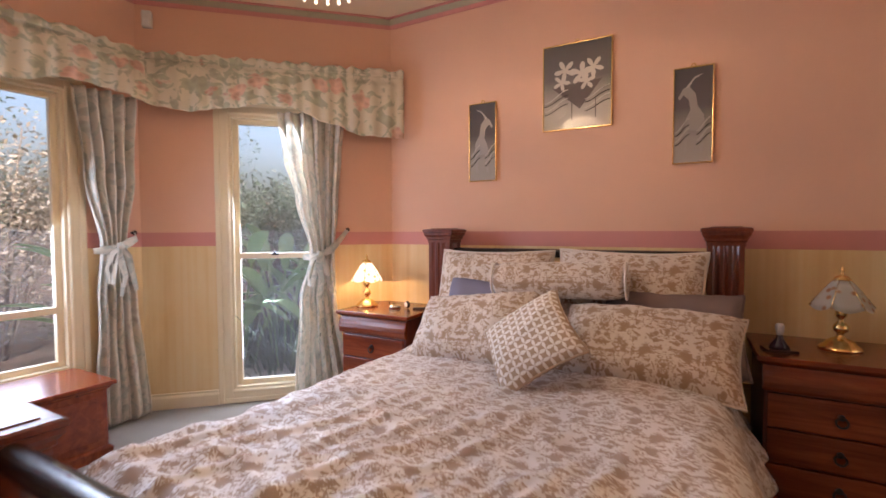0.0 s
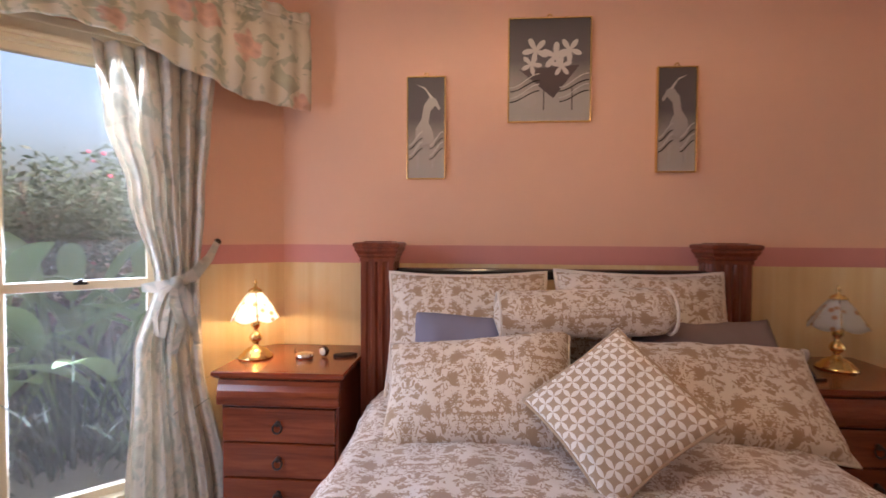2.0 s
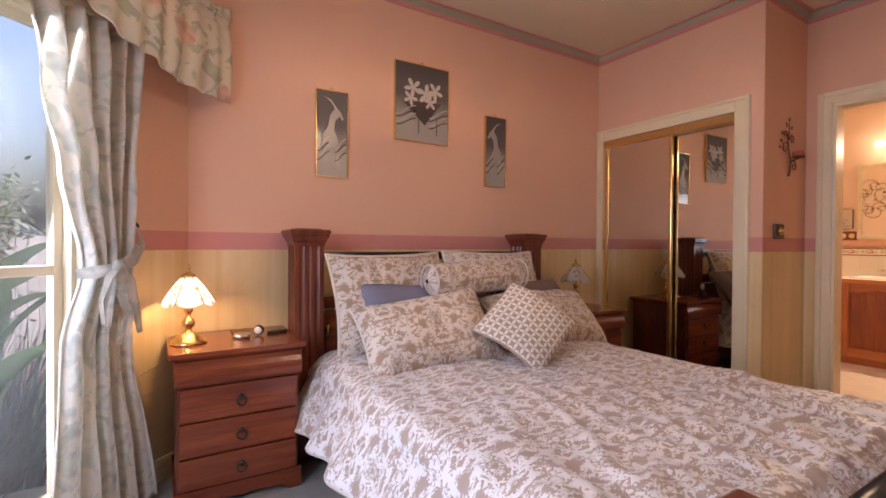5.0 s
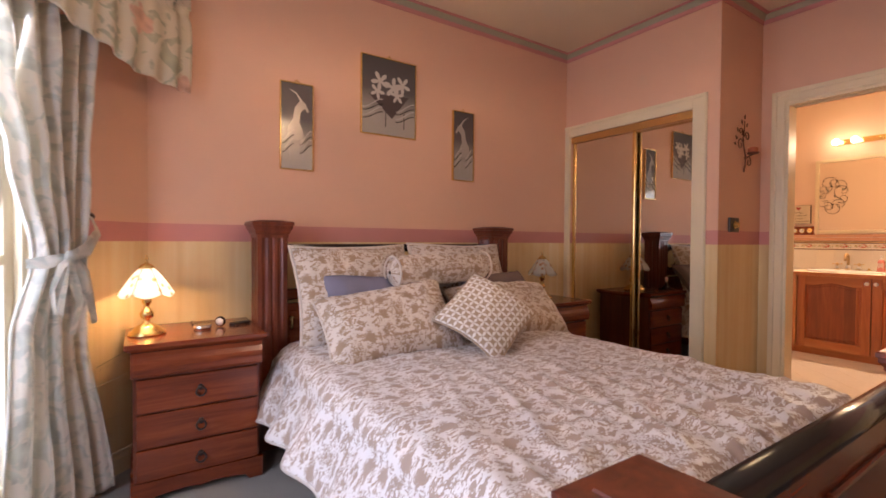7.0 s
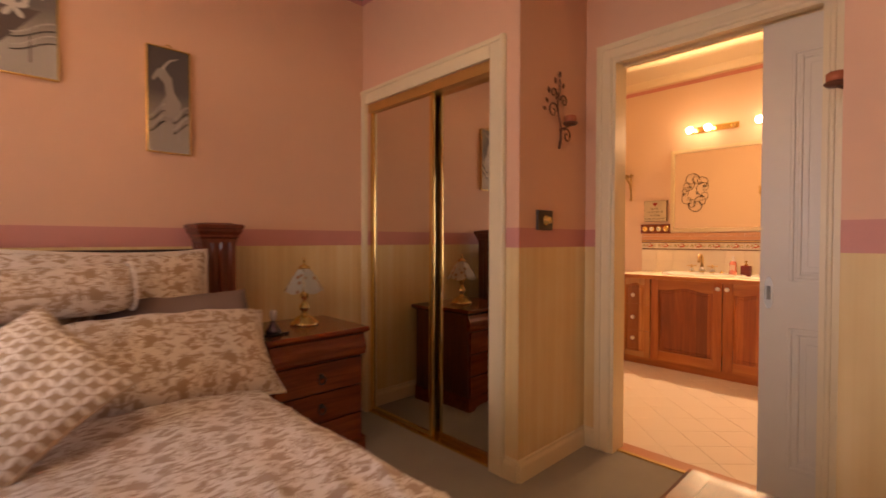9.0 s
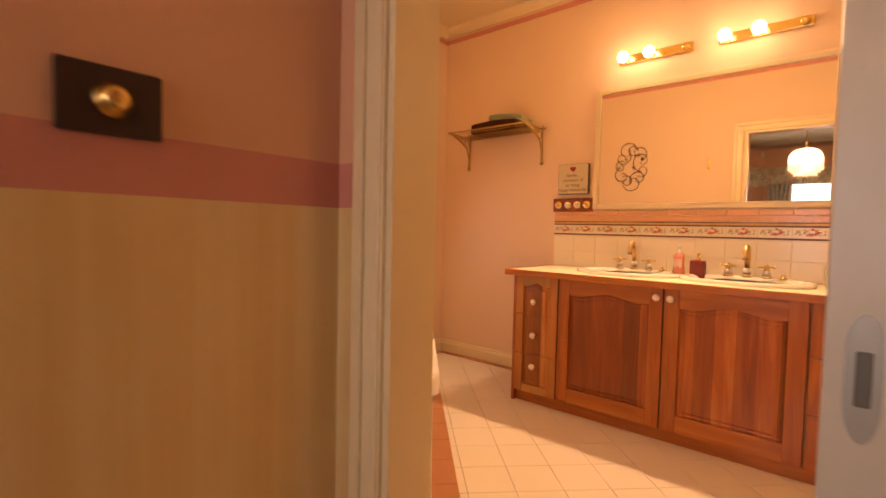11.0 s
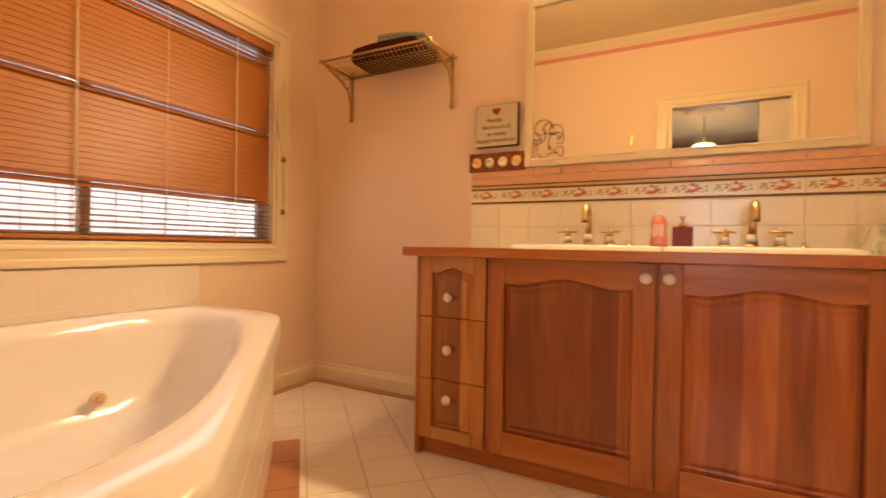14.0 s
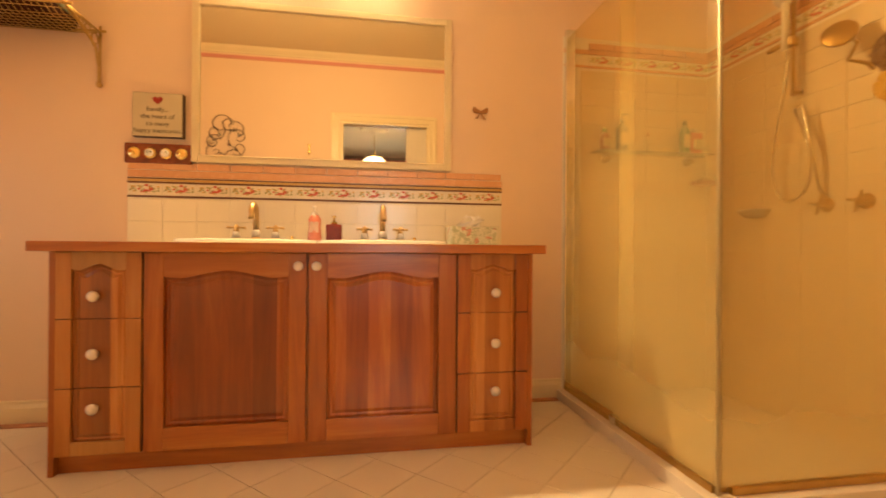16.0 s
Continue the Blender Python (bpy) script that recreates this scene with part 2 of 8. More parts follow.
def finish(bm, name, mats, smooth=False):
    bmesh.ops.recalc_face_normals(bm, faces=bm.faces)
    me = bpy.data.meshes.new(name)
    bm.to_mesh(me)
    bm.free()
    for m in mats if isinstance(mats, (list, tuple)) else [mats]:
        me.materials.append(m)
    if smooth:
        me.polygons.foreach_set("use_smooth", [True] * len(me.polygons))
    return me


def part(name, bm, material, parent, label="", smooth=False):
    """Links a bmesh as one mesh object under a thing or a part (in the thing's own space)."""
    ob = new(name, finish(bm, name, material, smooth))
    ob.parent = parent
    if label:
        tagged(ob, label)
    return ob


def thing(name, m, label, category, group="", kind=""):
    ob = new(name)
    ob.empty_display_size = 0.1
    ob.matrix_world = m
    return tagged(ob, label, category, group, kind)


def solid(name, bm, material, label, category="", kind="", m=None, smooth=False, group=""):
    ob = new(name, finish(bm, name, material, smooth))
    if m is not None:
        ob.matrix_world = m
    return tagged(ob, label, category, group, kind)


# ---------------------------------------------------------------- plan
HEAD_Y, WARD_X, NOOK_Y, DOOR_X, NEAR_Y = 3.12, 1.64, 1.812, 2.256, 0.66
BAY_X, BACK_Y, CEIL = -2.78, -1.5, 2.80
BAY_A = (-1.524, 3.12)
BAY_ANGLE = 42.5
BAY_LEN = 1.70
DADO0, DADO1 = 1.125, 1.22
BATH_X0, BATH_X1, BATH_Y0, BATH_Y1 = 2.376, 4.75, -0.60, 3.61
ca, sa = math.cos(radians(BAY_ANGLE)), math.sin(radians(BAY_ANGLE))
BAY_B = (BAY_A[0] - BAY_LEN * ca, BAY_A[1] - BAY_LEN * sa)
BANDS = [(0.0, DADO0, 0), (DADO0, DADO1, 1), (DADO1, CEIL + 0.05, 2)]
ROOM_MATS = [M_PAPER, M_STRIPE, M_PINK]


def wall(name, p0, p1, thick, holes=(), bands=BANDS, mats=ROOM_MATS, label="pink painted wall with rose dado border over cream paper"):
    """A wall whose room face runs from p0 to p1, the room on its left; holes as (s0, s1, z0, z1)."""
    d = Vector((p1[0] - p0[0], p1[1] - p0[1], 0))
    length = d.length
    m = Matrix.Translation((p0[0], p0[1], 0)) @ Matrix.Rotation(math.atan2(d.y, d.x), 4, "Z")
    cuts = sorted({0.0, length, *[h[0] for h in holes], *[h[1] for h in holes]})
    bm = bmesh.new()
    for s0, s1 in zip(cuts, cuts[1:]):
        mid = (s0 + s1) / 2
        for z0, z1, mi in bands:
            spans = [(z0, z1)]
            for h in holes:
                if h[0] < mid < h[1]:
                    nxt = []
                    for a, b in spans:
                        if h[2] > a:
                            nxt.append((a, min(b, h[2])))
                        if h[3] < b:
                            nxt.append((max(a, h[3]), b))
                    spans = [q for q in nxt if q[1] - q[0] > 1e-4]
            for a, b in spans:
                box(bm, s0, s1, -thick, 0, a, b, mi)
    bmesh.ops.remove_doubles(bm, verts=bm.verts, dist=1e-4)
    return solid(name, bm, mats, label, "wall", "structure", m)


WIN2 = (0.56, 1.14, 0.06, 2.04)
WIN1_Y0, WIN1_Y1 = 0.45, 1.56
# walls run with the room on their left, anticlockwise seen from above
wall("wall_north", (WARD_X, HEAD_Y), BAY_A, 0.12)
wall("wall_bay", BAY_A, BAY_B, 0.14, [WIN2])
wall("wall_west", BAY_B, (BAY_X, BACK_Y), 0.14, [(BAY_B[1] - WIN1_Y1, BAY_B[1] - WIN1_Y0, 0.40, 2.06)])
wall("wall_south", (BAY_X - 0.05, BACK_Y), (WARD_X + 0.05, BACK_Y), 0.12)
wall("wall_nook_south", (WARD_X - 0.01, BACK_Y - 0.1), (WARD_X - 0.01, NEAR_Y), 0.10)
wall("wall_nook_return", (WARD_X - 0.01 + 0.10, NEAR_Y), (DOOR_X + 0.10, NEAR_Y), 0.10)
wall("wall_door", (DOOR_X, NEAR_Y - 0.1), (DOOR_X, NOOK_Y + 0.1), 0.06, [(0.76 - NEAR_Y + 0.1, 1.657 - NEAR_Y + 0.1, 0.0, 2.13)])
wall("wall_nook_north", (DOOR_X + 0.10, NOOK_Y), (WARD_X, NOOK_Y), 0.09)
wall("wall_wardrobe", (WARD_X, NOOK_Y + 0.09), (WARD_X, HEAD_Y + 0.12), 0.09, [(1.985 - NOOK_Y - 0.09, 3.06 - NOOK_Y - 0.09, 0.0, 2.06)])
BB = [(0.0, CEIL + 0.05, 0)]
BL = "peach painted bathroom wall"
wall("wall_bath_door", (BATH_X0, BATH_Y1 + 0.1), (BATH_X0, BATH_Y0 - 0.1), 0.06, [(BATH_Y1 + 0.1 - 1.657, BATH_Y1 + 0.1 - 0.76, 0.0, 2.13)], BB, [M_BATHWALL], BL)
wall("wall_bath_south", (BATH_X0, BATH_Y0), (BATH_X1, BATH_Y0), 0.10, (), BB, [M_BATHWALL], BL)
wall("wall_bath_east", (BATH_X1, BATH_Y0 - 0.1), (BATH_X1, BATH_Y1 + 0.1), 0.12, (), BB, [M_BATHWALL], BL)
BW = (2.62, 4.42, 0.83, 1.98)
wall("wall_bath_north", (BATH_X1, BATH_Y1), (BATH_X0, BATH_Y1), 0.14, [(BATH_X1 - BW[1], BATH_X1 - BW[0], BW[2], BW[3])], BB, [M_BATHWALL], BL)

bm = bmesh.new()
box(bm, BAY_X - 0.4, DOOR_X + 0.06, BACK_Y - 0.1, HEAD_Y + 0.1, -0.12, 0.0)
solid("floor_bedroom", bm, M_CARPET, "blue-grey cut pile carpet", "floor", "structure")
bm = bmesh.new()
box(bm, DOOR_X + 0.06, BATH_X1 + 0.1, BATH_Y0 - 0.1, BATH_Y1 + 0.1, -0.12, -0.004)
floor_bath = solid("floor_bath", bm, M_GROUT, "bathroom floor of white tiles laid on the diagonal", "floor", "structure")
bm = bmesh.new()
box(bm, BAY_X - 0.4, DOOR_X + 0.06, BACK_Y - 0.1, HEAD_Y + 0.1, CEIL, CEIL + 0.1)
solid("ceiling_bedroom", bm, M_CEIL, "cream painted plaster ceiling", "ceiling", "structure")
bm = bmesh.new()
box(bm, DOOR_X + 0.06, BATH_X1 + 0.1, BATH_Y0 - 0.1, BATH_Y1 + 0.1, CEIL, CEIL + 0.1)
solid("ceiling_bath", bm, M_CEIL, "cream painted bathroom ceiling", "ceiling", "structure")
# ---------------------------------------------------------------- lamps that the place has, and added area lamps for window daylight
PEND = (-0.49, 1.28)
lamp("pendant_bulb", "POINT", pose(PEND[0], PEND[1], 2.17), 74, (1.0, 0.72, 0.46), size=0.07)
lamp("bedside_bulb", "POINT", pose(-1.535, 2.82, 0.90), 4.8, (1.0, 0.66, 0.30), size=0.025)
for ly in (2.058, 1.90, 1.492, 1.33):
    lamp("vanity_bulb", "SPOT", look((4.62, ly, 2.225), (3.0, ly, 1.75)), 16.0, (1.0, 0.725, 0.40), size=0.035, cone=radians(172))
lamp("west_window_sky", "AREA", look((BAY_X - 0.05, 1.0, 1.3), (0, 0.9, 0.0)), 15, (0.78, 0.89, 1.0), size=1.05, size_y=1.6)
# added cool fill on the room side of the blind, to brighten the bath
lamp("bath_window_sky", "AREA", look((3.5, BATH_Y1 - 0.05, 1.22), (3.4, 2.0, 0.6)), 1.1, (0.74, 0.86, 1.0), size=1.6, size_y=0.2)
lamp("bay_window_sky", "AREA", look((-2.24, 2.60, 1.1), (0.5, -0.4, 0.0)), 10, (0.80, 0.90, 1.0), size=0.5, size_y=1.8)


# ---------------------------------------------------------------- fabrics
def damask(name, ground, motif, size=0.20, tall=0.30, thresh=0.5, motif_rough=0.75, ground_rough=0.42):
    """Woven damask: mirrored scrolls in half-drop repeat, sateen ground and matt motif."""
    m, t, b = tree(name)
    uv = t.nodes.new("ShaderNodeTexCoord").outputs["UV"]
    sep = node(t, "ShaderNodeSeparateXYZ", {0: uv})
    wob = noisy(t, uv, 3.0, 1)
    u = maths(t, "ADD", sep.outputs[0], maths(t, "MULTIPLY", wob, 0.015))
    col = maths(t, "FLOOR", maths(t, "DIVIDE", u, size))
    odd = maths(t, "MODULO", maths(t, "ABSOLUTE", col), 2.0)
    v = maths(t, "ADD", sep.outputs[1], maths(t, "MULTIPLY", odd, tall * 0.5))
    mu = maths(t, "PINGPONG", maths(t, "ADD", u, size * 0.5), size * 0.5)
    mv = maths(t, "WRAP", v, tall, 0.0)
    p = node(t, "ShaderNodeCombineXYZ", {0: mu, 1: mv, 2: 0.37}).outputs[0]
    big = noisy(t, p, 18.0, 1.0, 0.5, 2.0)
    leaf = node(t, "ShaderNodeTexVoronoi", {"Vector": p, "Scale": 26.0}).outputs["Distance"]
    curl = noisy(t, p, 54.0, 1.0, 0.5, 2.6)
    mask = maths(t, "ADD", maths(t, "MULTIPLY", big, 0.54), maths(t, "MULTIPLY", curl, 0.46))
    mask = maths(t, "SUBTRACT", mask, maths(t, "MULTIPLY", leaf, 0.16))
    fac = node(t, "ShaderNodeMapRange", {0: mask, 1: thresh - 0.085, 2: thresh - 0.055}).outputs[0]
    tone = noisy(t, uv, 2.2, 3)
    weave = noisy(t, uv, 900, 2)
    g = mixc(t, tone, shade(ground, 0.9), shade(ground, 1.08))
    f = mixc(t, tone, shade(motif, 0.85), shade(motif, 1.15))
    c = mixc(t, fac, g, f)
    c = mixc(t, maths(t, "MULTIPLY", weave, 0.18), c, motif)
    t.links.new(c, b.inputs["Base Color"])
    r = node(t, "ShaderNodeMapRange", {0: fac, 3: ground_rough, 4: motif_rough})
    t.links.new(r.outputs[0], b.inputs["Roughness"])
    b.inputs["Sheen Weight"].default_value = 0.25
    b.inputs["Specular IOR Level"].default_value = 0.35
    bump(t, b, maths(t, "ADD", weave, maths(t, "MULTIPLY", fac, -0.6)), 0.12, 0.003)
    return m


def lattice(name):
    m, t, b = tree(name)
    uv = t.nodes.new("ShaderNodeTexCoord").outputs["UV"]
    sep = node(t, "ShaderNodeSeparateXYZ", {0: uv})
    cell = 0.036
    a = maths(t, "ABSOLUTE", maths(t, "SUBTRACT", maths(t, "FRACT", maths(t, "DIVIDE", sep.outputs[0], cell)), 0.5))
    c = maths(t, "ABSOLUTE", maths(t, "SUBTRACT", maths(t, "FRACT", maths(t, "DIVIDE", sep.outputs[1], cell)), 0.5))
    petal = lambda p, q: maths(t, "SUBTRACT", maths(t, "SUBTRACT", 0.5, p), maths(t, "MULTIPLY", maths(t, "COSINE", maths(t, "MULTIPLY", q, math.pi)), 0.20))
    tan = maths(t, "MULTIPLY", maths(t, "GREATER_THAN", petal(a, c), 0.0), maths(t, "GREATER_THAN", petal(c, a), 0.0))
    weave = noisy(t, uv, 700, 2)
    col = mixc(t, tan, (0.80, 0.75, 0.70), (0.40, 0.28, 0.185))
    col = mixc(t, maths(t, "MULTIPLY", weave, 0.2), col, (0.45, 0.36, 0.28))
    t.links.new(col, b.inputs["Base Color"])
    b.inputs["Roughness"].default_value = 0.8
    b.inputs["Sheen Weight"].default_value = 0.2
    bump(t, b, maths(t, "SUBTRACT", weave, tan), 0.25, 0.003)
    return m


def floral(name, ground, pink, green, scale=1.0):
    """Printed chintz: soft roses and leaves scattered over a pale ground."""
    m, t, b = tree(name)
    uv = t.nodes.new("ShaderNodeTexCoord").outputs["UV"]
    warp = node(t, "ShaderNodeTexNoise", {"Vector": uv, "Scale": 9.0 * scale, "Detail": 2.0}).outputs[1]
    vec = vecmath(t, "ADD", uv, vecmath(t, "MULTIPLY", warp, (0.05, 0.05, 0.0)))
    bloom = node(t, "ShaderNodeTexVoronoi", {"Vector": vec, "Scale": 7.0 * scale, "Randomness": 0.9})
    petals = node(t, "ShaderNodeTexVoronoi", {"Vector": vec, "Scale": 30.0 * scale}).outputs["Distance"]
    leaves = noisy(t, vec, 13.0 * scale, 2, 0.5, 1.5)
    rose = node(t, "ShaderNodeMapRange", {0: maths(t, "ADD", bloom.outputs["Distance"], maths(t, "MULTIPLY", petals, 0.25)), 1: 0.50, 2: 0.42}).outputs[0]
    pick = node(t, "ShaderNodeSeparateXYZ", {0: bloom.outputs["Color"]}).outputs[0]
    rose = maths(t, "MULTIPLY", rose, maths(t, "GREATER_THAN", pick, 0.30))
    leaf = node(t, "ShaderNodeMapRange", {0: leaves, 1: 0.50, 2: 0.56}).outputs[0]
    g2 = mixc(t, petals, shade(green, 0.7), shade(green, 1.4))
    c = mixc(t, maths(t, "MULTIPLY", leaf, 0.6), ground, g2)
    c = mixc(t, maths(t, "MULTIPLY", rose, 0.8), c, mixc(t, petals, shade(pink, 0.75), shade(pink, 1.5)))
    t.links.new(c, b.inputs["Base Color"])
    b.inputs["Roughness"].default_value = 0.8
    b.inputs["Sheen Weight"].default_value = 0.15
    tr = node(t, "ShaderNodeBsdfTranslucent", {0: c})
    mix = node(t, "ShaderNodeMixShader", {0: 0.4, 1: b.outputs[0], 2: tr.outputs[0]})
    t.links.new(mix.outputs[0], t.nodes["Material Output"].inputs[0])
    bump(t, b, noisy(t, uv, 500, 2), 0.1, 0.002)
    return m


M_QUILT = damask("quilt_damask", (0.80, 0.76, 0.75), (0.41, 0.30, 0.235), 0.23, 0.35, 0.503)
M_PILLOW = damask("pillow_damask", (0.70, 0.62, 0.55), (0.37, 0.25, 0.16), 0.25, 0.37, 0.503)
M_LATTICE = lattice("lattice_cloth")
M_BLUE = mat("slate_blue_cotton", (0.21, 0.20, 0.27), 0.85, 0.12, 6, 400, 0.3, spec=0.2)
M_GREYSHEET = mat("taupe_cotton", (0.24, 0.18, 0.17), 0.85, 0.12, 6, 400, 0.3, spec=0.2)
M_CURTAIN = floral("curtain_print", (0.82, 0.76, 0.67), (0.74, 0.65, 0.57), (0.50, 0.53, 0.47), 0.75)
M_VALANCE = floral("valance_chintz", (0.80, 0.73, 0.58), (0.80, 0.44, 0.33), (0.36, 0.39, 0.26), 0.68)


# ---------------------------------------------------------------- bed
def set_uv(me, fn):
    layer = me.uv_layers.new(name="UVMap")
    for loop in me.loops:
        layer.data[loop.index].uv = fn(loop.vertex_index)


def sheet(name, nu, nv, place, uvscale, material, parent=None, label="", category="", m=None, thick=0.0, kind="", group=""):
    """A cloth: place(u, v) in 0..1 gives the point; uv in metres."""
    pts, uvs, faces = [], [], []
    for j in range(nv + 1):
        for i in range(nu + 1):
            pts.append(place(i / nu, j / nv))
            uvs.append((i / nu * uvscale[0], j / nv * uvscale[1]))
    for j in range(nv):
        for i in range(nu):
            a = j * (nu + 1) + i
            faces.append((a, a + 1, a + nu + 2, a + nu + 1))
    me = bpy.data.meshes.new(name)
    me.from_pydata(pts, [], faces)
    set_uv(me, lambda k: uvs[k])
    me.materials.append(material)
    me.polygons.foreach_set("use_smooth", [True] * len(me.polygons))
    ob = new(name, me)
    if parent is not None:
        ob.parent = parent
    if m is not None:
        ob.matrix_world = m
    if thick:
        s = ob.modifiers.new("thickness", "SOLIDIFY")
        s.thickness, s.offset = thick, 0.0
    return tagged(ob, label, category, group, kind)


def post(bm, x, y, half, z0, z1, cap):
    """A square bed post with three flutes on each face and a stepped cap."""
    shaft = z1 - 0.095
    outline = []
    w = half
    marks = [-w, -0.055, -0.045, -0.035, -0.025, -0.010, 0.0, 0.010, 0.025, 0.035, 0.045, 0.055, w]
    depth = [0, 0, 0.007, 0.007, 0, 0, 0.0, 0, 0, 0.007, 0.007, 0, 0]
    depth[5], depth[6], depth[7] = 0.0, 0.008, 0.0
    side = list(zip(marks, depth))[:-1]
    for k in range(4):
        a = k * math.pi / 2
        for s, d in side:
            px, py = s, -(w - d)
            outline.append((x + px * math.cos(a) - py * math.sin(a), y + px * math.sin(a) + py * math.cos(a)))
    prism(bm, outline, z0 + 0.14, shaft)
    box(bm, x - w - 0.006, x + w + 0.006, y - w - 0.006, y + w + 0.006, z0, z0 + 0.14, 0, 0.004)
    profile_cap(bm, x - w, x + w, y - w, y + w, [(0.004, shaft), (0.004, shaft + 0.018), (0.012, shaft + 0.026), (0.012, shaft + 0.036), (0.024, shaft + 0.052),
                (cap - 0.006, shaft + 0.062), (cap - 0.006, shaft + 0.066), (cap, shaft + 0.070), (cap, shaft + 0.084), (cap - 0.008, shaft + 0.089), (cap - 0.040, shaft + 0.091), (cap - 0.043, z1)])


bed = thing("bed", pose(-0.165, 0.66, 0), "dark red stained wooden bed with fluted posts and stepped caps", "bed")
HX, FX, HY = 0.80, 0.785, 2.27
for sx in (-1, 1):
    bm = bmesh.new()
    post(bm, sx * HX, HY, 0.078, 0.0, 1.242, 0.030)
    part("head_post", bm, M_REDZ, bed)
    bm = bmesh.new()
    post(bm, sx * FX, 0.0, 0.078, 0.0, 0.78, 0.030)
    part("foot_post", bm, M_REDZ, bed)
    bm = bmesh.new()
    box(bm, sx * 0.77 - 0.015, sx * 0.77 + 0.015, 0.08, HY - 0.08, 0.16, 0.34, 0, 0.005)
    part("side_rail", bm, M_RED, bed)
bm = bmesh.new()
box(bm, -0.72, 0.72, HY - 0.022, HY + 0.022, 0.20, 0.78, 0, 0.004)
part("head_board", bm, M_RED, bed)
for k in range(3):
    bm = bmesh.new()
    box(bm, -0.70 + k * 0.475, -0.25 + k * 0.475, HY - 0.034, HY - 0.021, 0.30, 0.74, 0, 0.006)
    part("head_panel", bm, M_RED, bed)
bm = bmesh.new()
box(bm, -0.72, 0.72, HY - 0.03, HY + 0.03, 0.80, 0.86, 0, 0.01)
part("head_mid_rail", bm, M_RED, bed)
bm = bmesh.new()
box(bm, -0.72, 0.72, HY - 0.03, HY + 0.03, 1.065, 1.115, 0, 0.012)
part("head_top_rail", bm, M_BLACK, bed, "black lacquered top rail")
for k in range(4):
    bm = bmesh.new()
    x = -0.54 + k * 0.36
    pts = [(x + 0.10 * math.cos(a), HY, 0.965 + 0.10 * math.sin(a)) for a in [2 * math.pi * i / 28 for i in range(29)]]
    tube(bm, pts, 0.010, 6)
    part("head_ring", bm, M_BLACK, bed, "black iron ring")
bm = bmesh.new()
tube(bm, [(-0.72, 0.0, 0.715), (0.72, 0.0, 0.715)], 0.034, 20)
part("foot_top_rail", bm, M_BLACK, bed, "black lacquered round rail")
bm = bmesh.new()
box(bm, -0.72, 0.72, -0.022, 0.022, 0.14, 0.70, 0, 0.004)
part("foot_board", bm, M_RED, bed)
for k in range(3):
    for side in (-1, 1):
        bm = bmesh.new()
        box(bm, -0.68 + k * 0.465, -0.25 + k * 0.465, side * 0.029 - 0.008, side * 0.029 + 0.008, 0.20, 0.62, 0, 0.008)
        part("foot_panel", bm, M_RED, bed)
bm = bmesh.new()
box(bm, -0.74, 0.74, 0.09, HY - 0.05, 0.22, 0.515, 0, 0.05)
part("mattress", bm, mat("mattress_ticking", (0.6, 0.56, 0.5), 0.8), bed, "pale mattress")
bm = bmesh.new()
tube(bm, [(-0.69, HY - 0.03, 0.70), (-0.69, HY - 0.045, 0.70)], 0.012, 10)
tube(bm, [(-0.69, HY - 0.045, 0.71), (-0.69, HY - 0.05, 0.67), (-0.69, HY - 0.045, 0.64)], 0.007, 8)
part("brass_catch", bm, M_GOLD, bed, "small brass drop catch")


def quilt_at(u, v):
    """Cross-section wraps over the mattress; v runs from the foot to the head."""
    half, drop, r = 0.80, 0.27, 0.10
    s = (u - 0.5) * 2 * (half + drop)
    side = 1 if s > 0 else -1
    a = abs(s)
    flat = half - r
    y = 0.735 + v * 2.12
    if a < flat:
        x, z = a, 0.575
    elif a < flat + r * math.pi / 2:
        th = (a - flat) / r
        x, z = flat + r * math.sin(th), 0.575 - r * (1 - math.cos(th))
    else:
        d = a - flat - r * math.pi / 2
        x, z = half + d * 0.40, 0.575 - r - d
        fold = math.sin(y * 17 + side + 1.3 * math.sin(y * 5.3)) * 0.5 + 0.5
        x += fold * 0.05 * min(1.0, d / 0.2)
    x *= side
    n1 = noise.noise((x * 2.3, y * 2.3, 1.7))
    ridge = 1 - abs(noise.noise((x * 5.2 + 0.9 * y, y * 1.9, 4.1)))
    ridge2 = 1 - abs(noise.noise((x * 8.5 - 3.2 * y + 7.0, y * 1.7, 9.1)))
    ridge3 = 1 - abs(noise.noise((x * 2.4, y * 6.5 + 4 * x, 2.2)))
    foot = max(0.0, min(1.0, (1.75 - y) / 0.8))
    puff = 0.020 * n1 + (0.006 + 0.008 * foot) * ridge ** 3 + (0.007 + 0.016 * foot) * ridge2 ** 6 + (0.005 + 0.011 * foot) * ridge3 ** 6 + 0.002 * noise.noise((x * 22, y * 22, 0.3))
    top = max(0.0, min(1.0, (z - 0.3) / 0.2))
    edge = max(0.0, (abs(x) - 0.45) / 0.35)
    z += puff * (0.4 + 0.6 * top) + 0.012 * (1 - edge) * top
    if v < 0.06:
        z -= (0.06 - v) * 1.4 * top
    if v > 0.95:
        z -= (v - 0.95) * 0.9 * top
    if a >= flat + r:
        x += side * puff * 0.8
    return (-0.165 + x, y, z)


sheet("quilt", 150, 150, quilt_at, (2.14, 2.12), M_QUILT, label="rumpled beige damask quilt cover draped over the bed", category="quilt", thick=0.012)
M_HEM = mat("quilt_hem_cotton", (0.62, 0.55, 0.50), 0.85, 0.12, 8, 300, 0.3, spec=0.2)
for u in (0.0, 1.0):
    bm = bmesh.new()
    tube(bm, [quilt_at(u, k / 70) for k in range(71)], 0.008, 6)
    part("hem", bm, M_HEM, bpy.data.objects["quilt"], "stitched hem", smooth=True)


